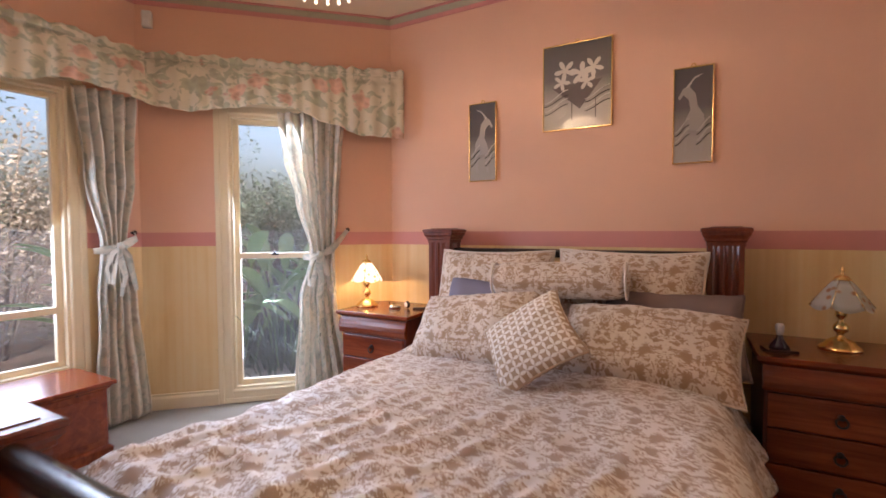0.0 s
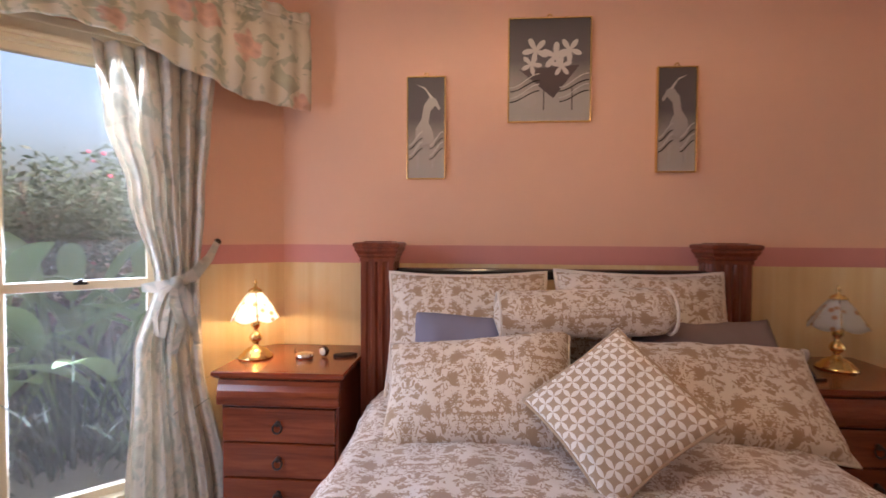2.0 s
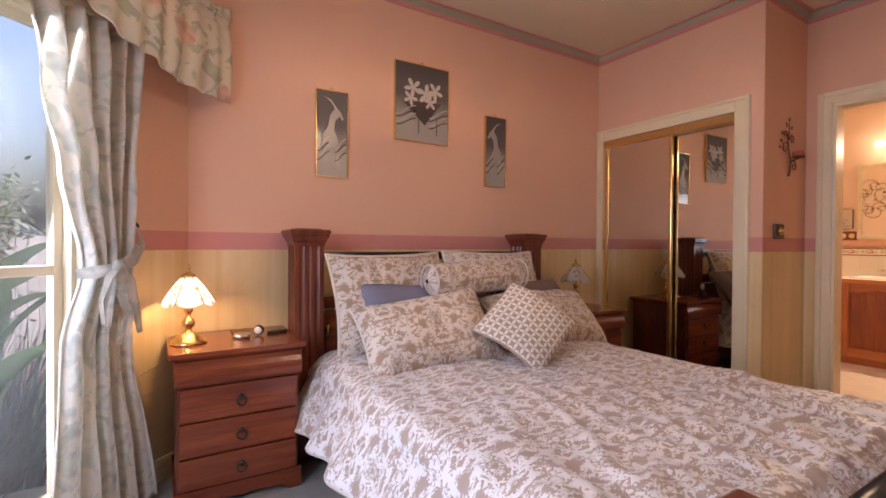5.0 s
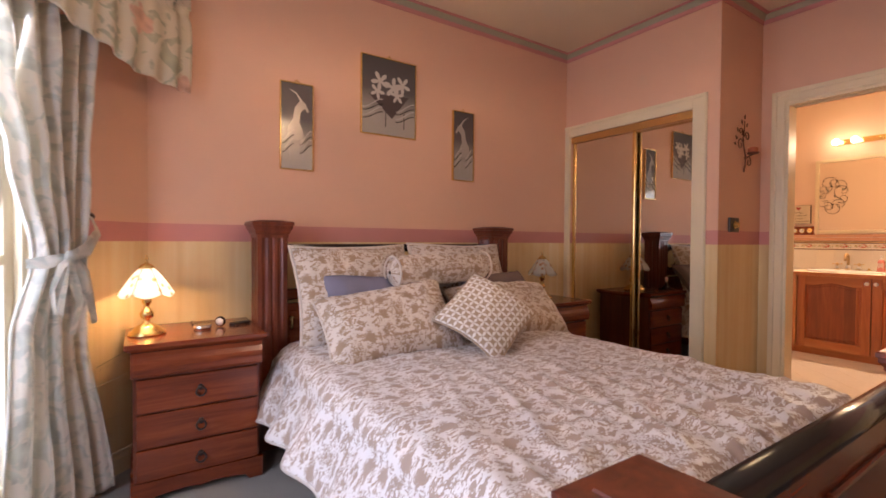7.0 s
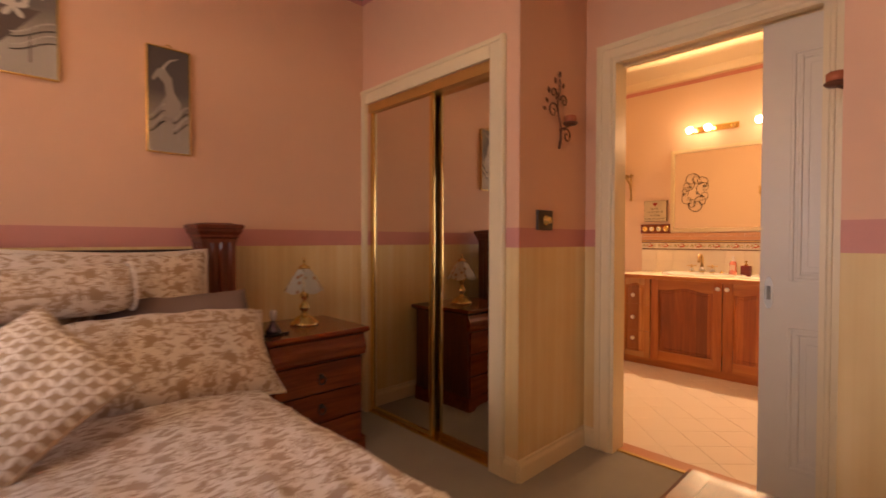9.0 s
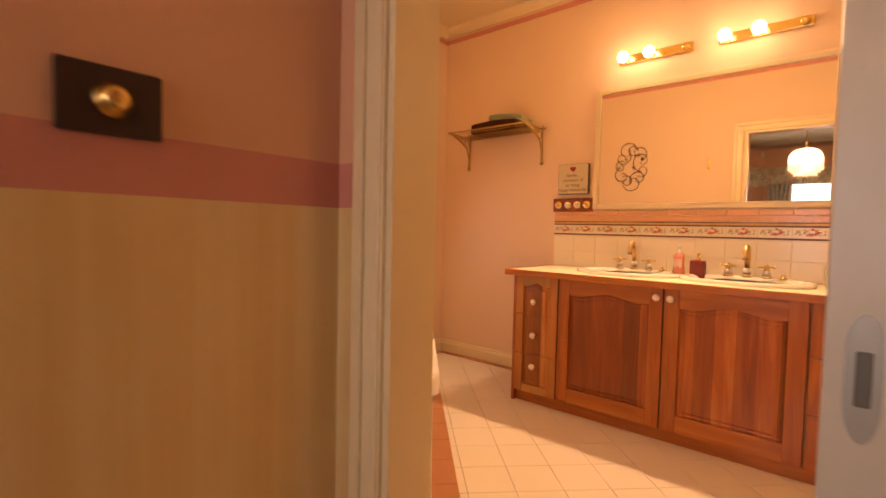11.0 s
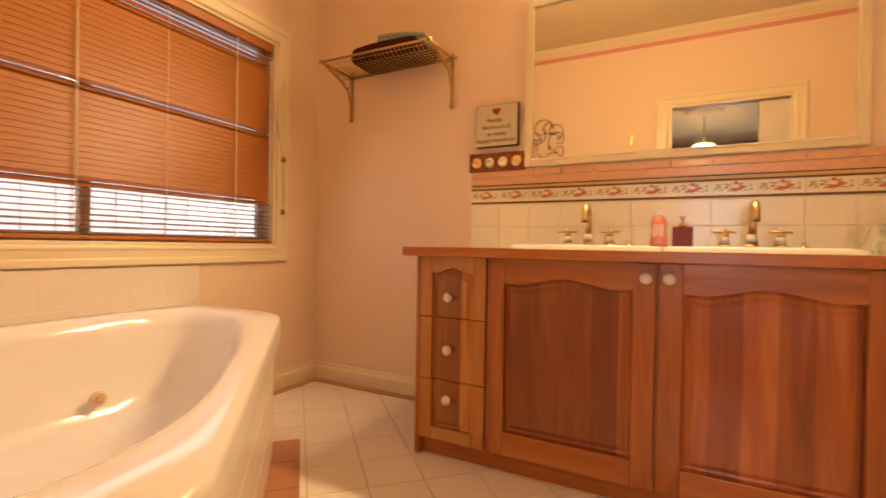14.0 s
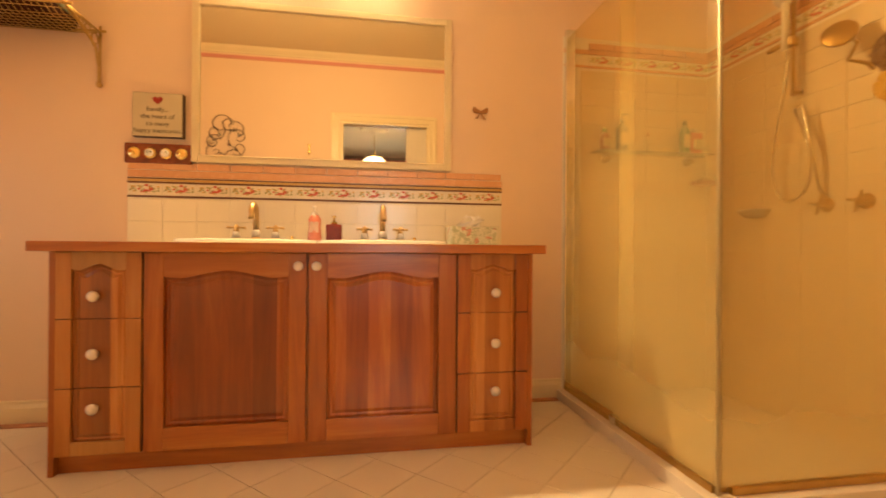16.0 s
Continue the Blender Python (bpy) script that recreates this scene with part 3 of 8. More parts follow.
def pillow(name, w, h, d, m, material, label, pinch=3.3, seed=0.0, category="pillow", uvoff=(0.0, 0.0), frill=0.0, group=""):
    """A stuffed case: swollen in the middle, drawn in along the sides, with pointed corners and creases."""
    n = 26
    pts, uvs, faces = [], [], []
    for side in (1, -1):
        for j in range(n + 1):
            for i in range(n + 1):
                u, v = i / n * 2 - 1, j / n * 2 - 1
                e = (1 - abs(u) ** pinch) * (1 - abs(v) ** pinch)
                th = max(0.0, e) ** 0.48
                x = u * w / 2 * (1 - 0.07 * (1 - abs(v) ** 2) * abs(u) ** 3)
                y = v * h / 2 * (1 - 0.09 * (1 - abs(u) ** 2) * abs(v) ** 3)
                cr = noise.noise((x * 9 + seed, y * 9, seed)) * 0.014 + (1 - abs(noise.noise((x * 7 + 3 * y + seed, y * 5 - 4 * x, seed + side)))) ** 5 * 0.012
                z = side * (d / 2 * th + cr * th)
                z += 0.02 * math.sin(u * 2.1 + seed) * (abs(v) ** 2)
                pts.append((x, y, z))
                uvs.append((u * w / 2 + 3 + uvoff[0], v * h / 2 + 3 + uvoff[1]))
    k = (n + 1) ** 2
    for base in (0, k):
        for j in range(n):
            for i in range(n):
                a = base + j * (n + 1) + i
                f = (a, a + 1, a + n + 2, a + n + 1)
                faces.append(f if base == 0 else f[::-1])
    me = bpy.data.meshes.new(name)
    me.from_pydata(pts, [], faces)
    set_uv(me, lambda q: uvs[q])
    me.materials.append(material)
    me.polygons.foreach_set("use_smooth", [True] * len(me.polygons))
    ob = new(name, me)
    ob.matrix_world = m
    tagged(ob, label, category, group)
    bm = bmesh.new()
    edge = []
    steps = 22
    for k2 in range(4):
        for i in range(steps):
            s = i / steps * 2 - 1
            u, v = ((s, -1), (1, s), (-s, 1), (-1, -s))[k2]
            x = u * w / 2 * (1 - 0.07 * (1 - abs(v) ** 2) * abs(u) ** 3)
            y = v * h / 2 * (1 - 0.09 * (1 - abs(u) ** 2) * abs(v) ** 3)
            edge.append((x, y, 0.02 * math.sin(u * 2.1 + seed) * (abs(v) ** 2)))
    edge.append(edge[0])
    tube(bm, edge, 0.006 if not frill else 0.010, 6)
    part("piping", bm, material, ob, smooth=True)
    return ob


G = "pillows on the bed"
DL = "beige damask scroll pillow propped against the headboard"
pillow("pillow", 0.70, 0.58, 0.20, pose(-0.54, 2.70, 0.835, 70, 0, 2), M_PILLOW, DL, seed=1.1, frill=1, group=G)
pillow("pillow", 0.72, 0.56, 0.20, pose(0.20, 2.72, 0.85, 72, 0, -2), M_PILLOW, DL, seed=2.3, frill=1, group=G, uvoff=(0.07, 0.1))
pillow("pillow", 0.50, 0.36, 0.14, pose(-0.53, 2.56, 0.79, 58, 0, -6), M_BLUE, "slate blue cotton pillow between damask pillows", seed=3.1, group=G)
pillow("pillow", 0.62, 0.42, 0.16, pose(0.40, 2.58, 0.765, 50, 0, 2), M_GREYSHEET, "taupe cotton pillow behind a damask pillow", seed=3.9, group=G)
pillow("pillow", 0.70, 0.43, 0.25, pose(-0.50, 2.375, 0.71, 50, -6, -6), M_PILLOW, "large beige damask pillow leaning on others", seed=5.2, group=G, uvoff=(0.1, 0.0))
pillow("pillow", 0.76, 0.41, 0.26, pose(0.31, 2.40, 0.705, 44, 2, -3), M_PILLOW, "large tan damask pillow leaning on others", seed=6.4, group=G, uvoff=(0.02, 0.17))
d1, d2 = Vector((0.507, -0.200, 0.017)).normalized(), Vector((0.10, 0.30, 0.369)).normalized()
cx_, cy_ = (d1 - d2).normalized(), (d1 + d2).normalized()
CUSH = Matrix.Translation((-0.105, 2.095, 0.765)) @ Matrix((cx_, cy_, cx_.cross(cy_))).transposed().to_4x4()
pillow("cushion", 0.39, 0.39, 0.13, CUSH, M_LATTICE, "small square cushion with white lattice on tan", pinch=2.2, seed=7.7, category="cushion")


def bolster(m, length=0.64, r=0.088):
    n, k = 32, 40
    pts, uvs, faces = [], [], []
    for j in range(k + 1):
        s = j / k
        rr = r * (1 - abs(2 * s - 1) ** 14) ** 0.5 if 0 < j < k else 0.012
        for i in range(n + 1):
            a = 2 * math.pi * i / n
            q = rr * (1 + 0.05 * noise.noise((math.cos(a) * 2, math.sin(a) * 2, s * 7)))
            pts.append(((s - 0.5) * length, q * math.cos(a), q * math.sin(a)))
            uvs.append((s * length + 5, i / n * 2 * math.pi * r + 5))
    for j in range(k):
        for i in range(n):
            a = j * (n + 1) + i
            faces.append((a, a + 1, a + n + 2, a + n + 1))
    me = bpy.data.meshes.new("bolster")
    me.from_pydata(pts, [], faces)
    set_uv(me, lambda q: uvs[q])
    me.materials.append(M_PILLOW)
    me.polygons.foreach_set("use_smooth", [True] * len(me.polygons))
    ob = new("bolster", me)
    ob.matrix_world = m
    tagged(ob, "beige damask bolster cushion resting on stacked pillows", "bolster")
    for sx in (-1, 1):
        bm = bmesh.new()
        pts2 = [(sx * (length / 2 - 0.018), (r - 0.004) * math.cos(a), (r - 0.004) * math.sin(a)) for a in [2 * math.pi * i / 32 for i in range(33)]]
        tube(bm, pts2, 0.006, 6)
        part("piping", bm, M_PILLOW, ob, smooth=True)
    return ob


bolster(pose(-0.10, 2.52, 0.975, 0, -2, 3), 0.68, 0.092)


# ---------------------------------------------------------------- nightstands
def nightstand(m, label):
    ns = thing("nightstand", m, label, "nightstand", "nightstands beside the bed")
    w, d = 0.285, 0.255
    bm = bmesh.new()
    box(bm, -w + 0.03, w - 0.03, -d + 0.035, d - 0.02, 0.085, 0.66, 0, 0.003)
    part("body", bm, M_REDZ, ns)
    bm = bmesh.new()
    profile_cap(bm, -w + 0.022, w - 0.022, -d + 0.022, d - 0.02, [(0.0, 0.655), (0.012, 0.664), (0.018, 0.670), (0.022, 0.673), (0.022, 0.688), (0.018, 0.692)])
    part("top", bm, M_RED, ns)
    # ogee frieze drawer under the top
    bm = bmesh.new()
    prof = [(-d + 0.035, 0.545), (-d + 0.010, 0.548), (-d + 0.004, 0.560), (-d + 0.002, 0.585), (-d + 0.006, 0.610), (-d + 0.018, 0.632), (-d + 0.022, 0.652), (-d + 0.04, 0.652)]
    a = [bm.verts.new((-w + 0.022, y, z)) for y, z in prof]
    b = [bm.verts.new((w - 0.022, y, z)) for y, z in prof]
    for i in range(len(prof) - 1):
        bm.faces.new((a[i], b[i], b[i + 1], a[i + 1]))
    bm.faces.new(a[::-1])
    bm.faces.new(b)
    bm.faces.new((a[0], a[-1], b[-1], b[0]))
    part("frieze_drawer", bm, M_RED, ns)
    for z0, z1 in ((0.392, 0.535), (0.240, 0.383), (0.098, 0.231)):
        bm = bmesh.new()
        box(bm, -w + 0.042, w - 0.042, -d + 0.016, -d + 0.04, z0, z1, 0, 0.004)
        dr = part("drawer", bm, M_RED, ns)
        bm = bmesh.new()
        zc = (z0 + z1) / 2 + 0.01
        lathe(bm, [(0.0, 0.012), (0.011, 0.011), (0.012, 0.0)], 12, pose(0, -d + 0.016, zc, 90))
        pts = [(0.019 * math.sin(q), -d + 0.004 - 0.004 * math.cos(q), zc - 0.018 - 0.019 * math.cos(q)) for q in [2 * math.pi * i / 20 for i in range(21)]]
        tube(bm, pts, 0.0042, 6)
        part("ring_pull", bm, M_IRON, dr, "dark iron ring pull")
    # bracket plinth with a scalloped lower edge
    bm = bmesh.new()
    outline = [(-w + 0.02, 0.0), (-w + 0.08, 0.0), (-w + 0.10, 0.022), (-w + 0.14, 0.030), (-0.05, 0.036), (0.0, 0.028), (0.05, 0.036), (w - 0.14, 0.030), (w - 0.10, 0.022), (w - 0.08, 0.0), (w - 0.02, 0.0), (w - 0.02, 0.085), (-w + 0.02, 0.085)]
    prism(bm, outline, -0.011, 0.011, 0, pose(0, -d + 0.025, 0, 90))
    for sx in (-1, 1):
        box(bm, sx * (w - 0.031) - 0.011, sx * (w - 0.031) + 0.011, -d + 0.04, d - 0.02, 0.0, 0.085)
    box(bm, -w + 0.02, w - 0.02, -d + 0.012, d - 0.02, 0.085, 0.095)
    part("plinth", bm, M_RED, ns)
    return ns


nightstand(pose(-1.335, 2.845, 0), "red stained wooden nightstand with dark ring pulls")
nightstand(pose(1.025, 2.815, 0), "red stained wooden nightstand near the mirrored wardrobe")


def shade_glass(name, strength):
    m, t, b = tree(name)
    v = coords(t)
    spots = node(t, "ShaderNodeTexVoronoi", {"Vector": v, "Scale": 24.0, "Randomness": 0.8}).outputs["Distance"]
    c = ramp(t, spots, [(0.0, (0.55, 0.20, 0.10)), (0.22, (0.66, 0.42, 0.25)), (0.34, (0.82, 0.78, 0.70)), (1.0, (0.84, 0.80, 0.74))])
    t.links.new(c, b.inputs["Base Color"])
    b.inputs["Roughness"].default_value = 0.25
    if strength:
        t.links.new(c, b.inputs["Emission Color"])
        b.inputs["Emission Strength"].default_value = strength
    tr = node(t, "ShaderNodeBsdfTranslucent", {0: c})
    mix = node(t, "ShaderNodeMixShader", {0: 0.13, 1: b.outputs[0], 2: tr.outputs[0]})
    t.links.new(mix.outputs[0], t.nodes["Material Output"].inputs[0])
    return m


M_SHADE_ON = shade_glass("lit_glass_shade", 0.22)
M_SHADE_OFF = shade_glass("glass_shade", 0.0)


def bedside_lamp(m, lit, label):
    la = thing("table_lamp", m, label, "lamp", "bedside lamps")
    bm = bmesh.new()
    lathe(bm, [(0.0, 0.0), (0.076, 0.0), (0.078, 0.008), (0.070, 0.018), (0.060, 0.024), (0.052, 0.036), (0.034, 0.048), (0.016, 0.056), (0.013, 0.072), (0.026, 0.084), (0.029, 0.100), (0.018, 0.118), (0.010, 0.128), (0.012, 0.140), (0.020, 0.150), (0.020, 0.185), (0.014, 0.190), (0.0, 0.190)], 28)
    part("base", bm, M_GOLD, la, "polished brass base")
    n = 6
    for k in range(n):
        a0, a1 = 2 * math.pi * k / n, 2 * math.pi * (k + 1) / n
        bm = bmesh.new()
        rows = []
        for j in range(6):
            s = j / 5
            r = 0.028 + (0.112 - 0.028) * s ** 0.85
            row = []
            for i in range(9):
                q = i / 8
                a = a0 + (a1 - a0) * q
                rr = r * (1 - 0.05 * math.sin(math.pi * q)) / math.cos(0)
                dip = 0.018 * math.sin(math.pi * q) * s ** 3
                row.append(bm.verts.new((rr * math.cos(a), rr * math.sin(a), 0.312 - 0.125 * s - dip + 0.008 * s)))
            rows.append(row)
        for ra, rb in zip(rows, rows[1:]):
            for i in range(8):
                bm.faces.new((ra[i], ra[i + 1], rb[i + 1], rb[i])).smooth = True
        bmesh.ops.solidify(bm, geom=bm.faces[:], thickness=0.003)
        p = part("shade_panel", bm, M_SHADE_ON if lit else M_SHADE_OFF, la, "glowing painted glass panel" if lit else "painted frosted glass panel")
        bm = bmesh.new()
        tube(bm, [(0.028 * math.cos(a0), 0.028 * math.sin(a0), 0.313), (0.07 * math.cos(a0), 0.07 * math.sin(a0), 0.259), (0.114 * math.cos(a0), 0.114 * math.sin(a0), 0.193)], 0.0022, 5)
        part("brass_rib", bm, M_GOLD, la, "thin brass rib")
    bm = bmesh.new()
    lathe(bm, [(0.0, 0.306), (0.030, 0.308), (0.032, 0.316), (0.022, 0.326), (0.008, 0.332), (0.006, 0.345), (0.009, 0.350), (0.003, 0.368), (0.0, 0.372)], 16)
    part("finial", bm, M_GOLD, la, "brass cap and finial")
    bm = bmesh.new()
    lathe(bm, [(0.0, 0.19), (0.010, 0.195), (0.020, 0.22), (0.016, 0.25), (0.0, 0.262)], 14)
    part("bulb", bm, glow("bulb_lit", (1.0, 0.75, 0.4), 3.5) if lit else M_WHITE, la)
    return la


bedside_lamp(pose(-1.535, 2.82, 0.692), True, "lit brass table lamp with painted glass petal shade")
bedside_lamp(pose(1.075, 2.85, 0.692), False, "unlit brass table lamp with white glass petal shade")

# clutter on the nightstands
clock = thing("travel_clock", pose(-1.22, 2.86, 0.692, 0, 0, -25), "small round black desk clock on the nightstand", "clock")
bm = bmesh.new()
lathe(bm, [(0.0, -0.008), (0.023, -0.008), (0.026, 0.0), (0.023, 0.010), (0.0, 0.010)], 20, pose(0, 0, 0.028, 90))
part("case", bm, M_BLACK, clock)
bm = bmesh.new()
lathe(bm, [(0.0, 0.0), (0.018, 0.0), (0.018, 0.002), (0.0, 0.002)], 20, pose(0, -0.0125, 0.028, 90))
part("dial", bm, M_WHITE, clock, "white round dial")
tin = thing("round_tin", pose(-1.305, 2.83, 0.692), "small silver round dish with dark lid", "tin")
bm = bmesh.new()
lathe(bm, [(0.0, 0.0), (0.038, 0.0), (0.041, 0.006), (0.040, 0.022), (0.036, 0.024), (0.0, 0.024)], 24)
part("dish", bm, M_CHROME, tin)
bm = bmesh.new()
tube(bm, [(-0.04, 0.0, 0.02), (-0.048, 0.004, 0.034), (-0.044, 0.008, 0.046)], 0.003, 6)
part("handle", bm, M_IRON, tin)
bm = bmesh.new()
prism(bm, [(0.045 * math.cos(a) * 1.25, 0.03 * math.sin(a)) for a in [2 * math.pi * i / 20 for i in range(20)]], 0.0, 0.012)
solid("remote_puck", bm, M_IRON, "dark flat oval case lying on the nightstand", "case", m=pose(-1.125, 2.88, 0.692, 0, 0, 20))
bottle = thing("perfume_bottle", pose(0.835, 2.70, 0.692, 0, 0, 10), "dark glass perfume bottle on a small tray", "bottle")
bm = bmesh.new()
lathe(bm, [(0.0, 0.012), (0.040, 0.012), (0.034, 0.028), (0.016, 0.055), (0.013, 0.062), (0.013, 0.07), (0.0, 0.07)], 16)
part("flask", bm, mat("dark_violet_glass", (0.03, 0.012, 0.03), 0.08, coat=0.6), bottle)
bm = bmesh.new()
lathe(bm, [(0.0, 0.07), (0.010, 0.07), (0.016, 0.085), (0.018, 0.11), (0.011, 0.122), (0.0, 0.122)], 10)
part("stopper", bm, mat("cut_glass", (0.55, 0.5, 0.5), 0.08, coat=0.6), bottle, "clear cut stopper")
bm = bmesh.new()
box(bm, -0.06, 0.06, -0.045, 0.045, 0.0, 0.012, 0, 0.003)
part("tray", bm, M_BLACK, bottle)


# ---------------------------------------------------------------- pictures
def grad(name, low, high, h):
    m, t, b = tree(name)
    z = node(t, "ShaderNodeSeparateXYZ", {0: coords(t)}).outputs[2]
    grain = noisy(t, coords(t), 120, 3)
    f = maths(t, "ADD", maths(t, "DIVIDE", z, h), maths(t, "MULTIPLY", grain, 0.06))
    c = ramp(t, f, [(0.03, low), (0.30, low), (0.62, high), (1.0, shade(high, 0.75))])
    t.links.new(c, b.inputs["Base Color"])
    b.inputs["Roughness"].default_value = 0.45
    b.inputs["Coat Weight"].default_value = 0.9
    b.inputs["Coat Roughness"].default_value = 0.03
    return m


M_SILVER = mat("silver_foil", (0.42, 0.38, 0.34), 0.35, 0.12, 8, 80, 0.05, metal=0.3)
M_PEARL = mat("pale_foil", (0.55, 0.50, 0.45), 0.35, 0.1, 8, 80, 0.05)


def picture(x0, x1, z0, z1, kind, label):
    w, h = x1 - x0, z1 - z0
    pic = thing("picture", pose((x0 + x1) / 2, HEAD_Y - 0.012, z0), label, "picture", "framed prints above the bed")
    bm = bmesh.new()
    t = 0.006
    box(bm, -w / 2, -w / 2 + t, -0.012, 0.010, 0, h, 0, 0.002)
    box(bm, w / 2 - t, w / 2, -0.012, 0.010, 0, h, 0, 0.002)
    box(bm, -w / 2 + t, w / 2 - t, -0.012, 0.010, 0, t, 0, 0.002)
    box(bm, -w / 2 + t, w / 2 - t, -0.012, 0.010, h - t, h, 0, 0.002)
    part("gold_frame", bm, M_GOLD, pic, "thin gilt frame")
    bm = bmesh.new()
    box(bm, -w / 2 + t, w / 2 - t, -0.004, 0.008, t, h - t)
    part("print", bm, grad("print_tone", (0.40, 0.36, 0.31), (0.10, 0.085, 0.085), h), pic)
    bm = bmesh.new()
    pts = [(0.010 * math.cos(a), 0.0, h + 0.008 + 0.010 * math.sin(a)) for a in [2 * math.pi * i / 14 for i in range(15)]]
    tube(bm, pts, 0.003, 6)
    part("hanger", bm, M_GOLD, pic, "brass hanging ring")

    def flat(outline, m, nm, y=-0.0065):
        b2 = bmesh.new()
        prism(b2, outline, 0, 0.0015, 0, pose(0, y + 0.0015, 0, 90))
        part(nm, b2, m, pic)

    if kind == "vase":
        flat([(-0.15, 0.265), (0.15, 0.285), (0.02, 0.12)], mat("bowl_print", (0.075, 0.05, 0.045), 0.4), "printed_bowl")
        for k, (cx, cz, r, tilt) in enumerate([(-0.07, 0.36, 0.075, 20), (0.03, 0.33, 0.08, -10), (0.10, 0.36, 0.07, -40), (-0.09, 0.29, 0.06, 60), (0.06, 0.28, 0.06, -70)]):
            out = []
            for i in range(40):
                a = 2 * math.pi * i / 40
                rr = r * (0.16 + 0.74 * abs(math.cos(2.5 * a + tilt)) ** 1.4)
                out.append((cx + rr * math.cos(a), cz + rr * math.sin(a)))
            flat(out, M_PEARL, "printed_flower", -0.0068 - 0.0004 * k)
        flat([(-0.105 + 0.042 * math.cos(a), 0.115 + 0.040 * math.sin(a)) for a in [2 * math.pi * i / 24 for i in range(24)]], M_SILVER, "printed_ball")
        for sx in (-0.03, 0.11):
            flat([(sx, 0.06), (sx + 0.006, 0.06), (sx + 0.006, 0.17), (sx, 0.17)], mat("stem_print", (0.08, 0.06, 0.05), 0.5), "printed_line")
    else:
        q = 1 if kind == "l" else -1
        body = [(-0.045, 0.06), (-0.035, 0.06), (-0.03, 0.18), (0.02, 0.19), (0.028, 0.06), (0.038, 0.06), (0.042, 0.20), (0.03, 0.26), (0.012, 0.30), (0.02, 0.36), (0.045, 0.39), (0.062, 0.365), (0.070, 0.375), (0.048, 0.425), (0.02, 0.44), (-0.012, 0.39), (-0.022, 0.32), (-0.05, 0.27), (-0.055, 0.20)]
        flat([(q * x * 1.05, z * h / 0.56 * 1.03) for x, z in body], M_SILVER, "printed_shape")
        horn = [(0.035, 0.43), (-0.005, 0.485), (-0.045, 0.50), (-0.005, 0.475), (0.02, 0.43)]
        flat([(q * x * 1.05, z * h / 0.56 * 1.03) for x, z in horn], M_PEARL, "printed_curve", -0.0072)
    for k in range(4):
        y0 = 0.11 + k * 0.026
        for sx in (-1, 1):
            xa = sx * (w / 2 - 0.012)
            pts = [(xa - sx * s * 0.07 * w / 0.2, y0 + 0.02 + 0.035 * math.cos(s * 3.1) * (1 if (sx > 0) else -1) * (1 if k % 2 else 0.8)) for s in [i / 8 for i in range(9)]]
            b2 = bmesh.new()
            tube(b2, [(x, -0.006, z) for x, z in pts], 0.0028, 5)
            part("printed_stroke", b2, M_PEARL if k % 2 else M_BLACK, pic)
    return pic


picture(-0.865, -0.665, 1.560, 2.085, "l", "tall silver-grey foil print of a curved shape in gilt frame")
picture(-0.350, 0.064, 1.845, 2.367, "vase", "square foil print of white flowers in a bowl, gilt frame")
picture(0.385, 0.580, 1.590, 2.112, "r", "tall dark foil print of a curved shape in gilt frame")
# ---------------------------------------------------------------- windows, trims and curtains of the bedroom
def wall_frame(p0, p1):
    d = Vector((p1[0] - p0[0], p1[1] - p0[1], 0))
    return Matrix.Translation((p0[0], p0[1], 0)) @ Matrix.Rotation(math.atan2(d.y, d.x), 4, "Z")


BAYM = wall_frame(BAY_A, BAY_B)
WESTM = wall_frame(BAY_B, (BAY_X, BACK_Y))


def ring(bm, s0, s1, z0, z1, w, y0, y1, bevel=0.004, sill=True):
    """Four mitred-looking boards round an opening, lying outside it."""
    box(bm, s0 - w, s0, y0, y1, z0 - (w if sill else 0), z1 + w, 0, bevel)
    box(bm, s1, s1 + w, y0, y1, z0 - (w if sill else 0), z1 + w, 0, bevel)
    box(bm, s0, s1, y0, y1, z1, z1 + w, 0, bevel)
    if sill:
        box(bm, s0, s1, y0, y1, z0 - w, z0, 0, bevel)


def moulded(bm, s0, s1, z0, z1, w, sill=True):
    """Casing with a raised outer and inner bead."""
    ring(bm, s0, s1, z0, z1, w, 0.0, 0.014, 0.003, sill)
    ring(bm, s0 - w * 0.62, s1 + w * 0.62, z0 - w * 0.62 if sill else z0, z1 + w * 0.62, w * 0.38, 0.0, 0.022, 0.006, sill)
    ring(bm, s0 - 0.004, s1 + 0.004, z0 - 0.004 if sill else z0, z1 + 0.004, w * 0.2, 0.0, 0.019, 0.005, sill)


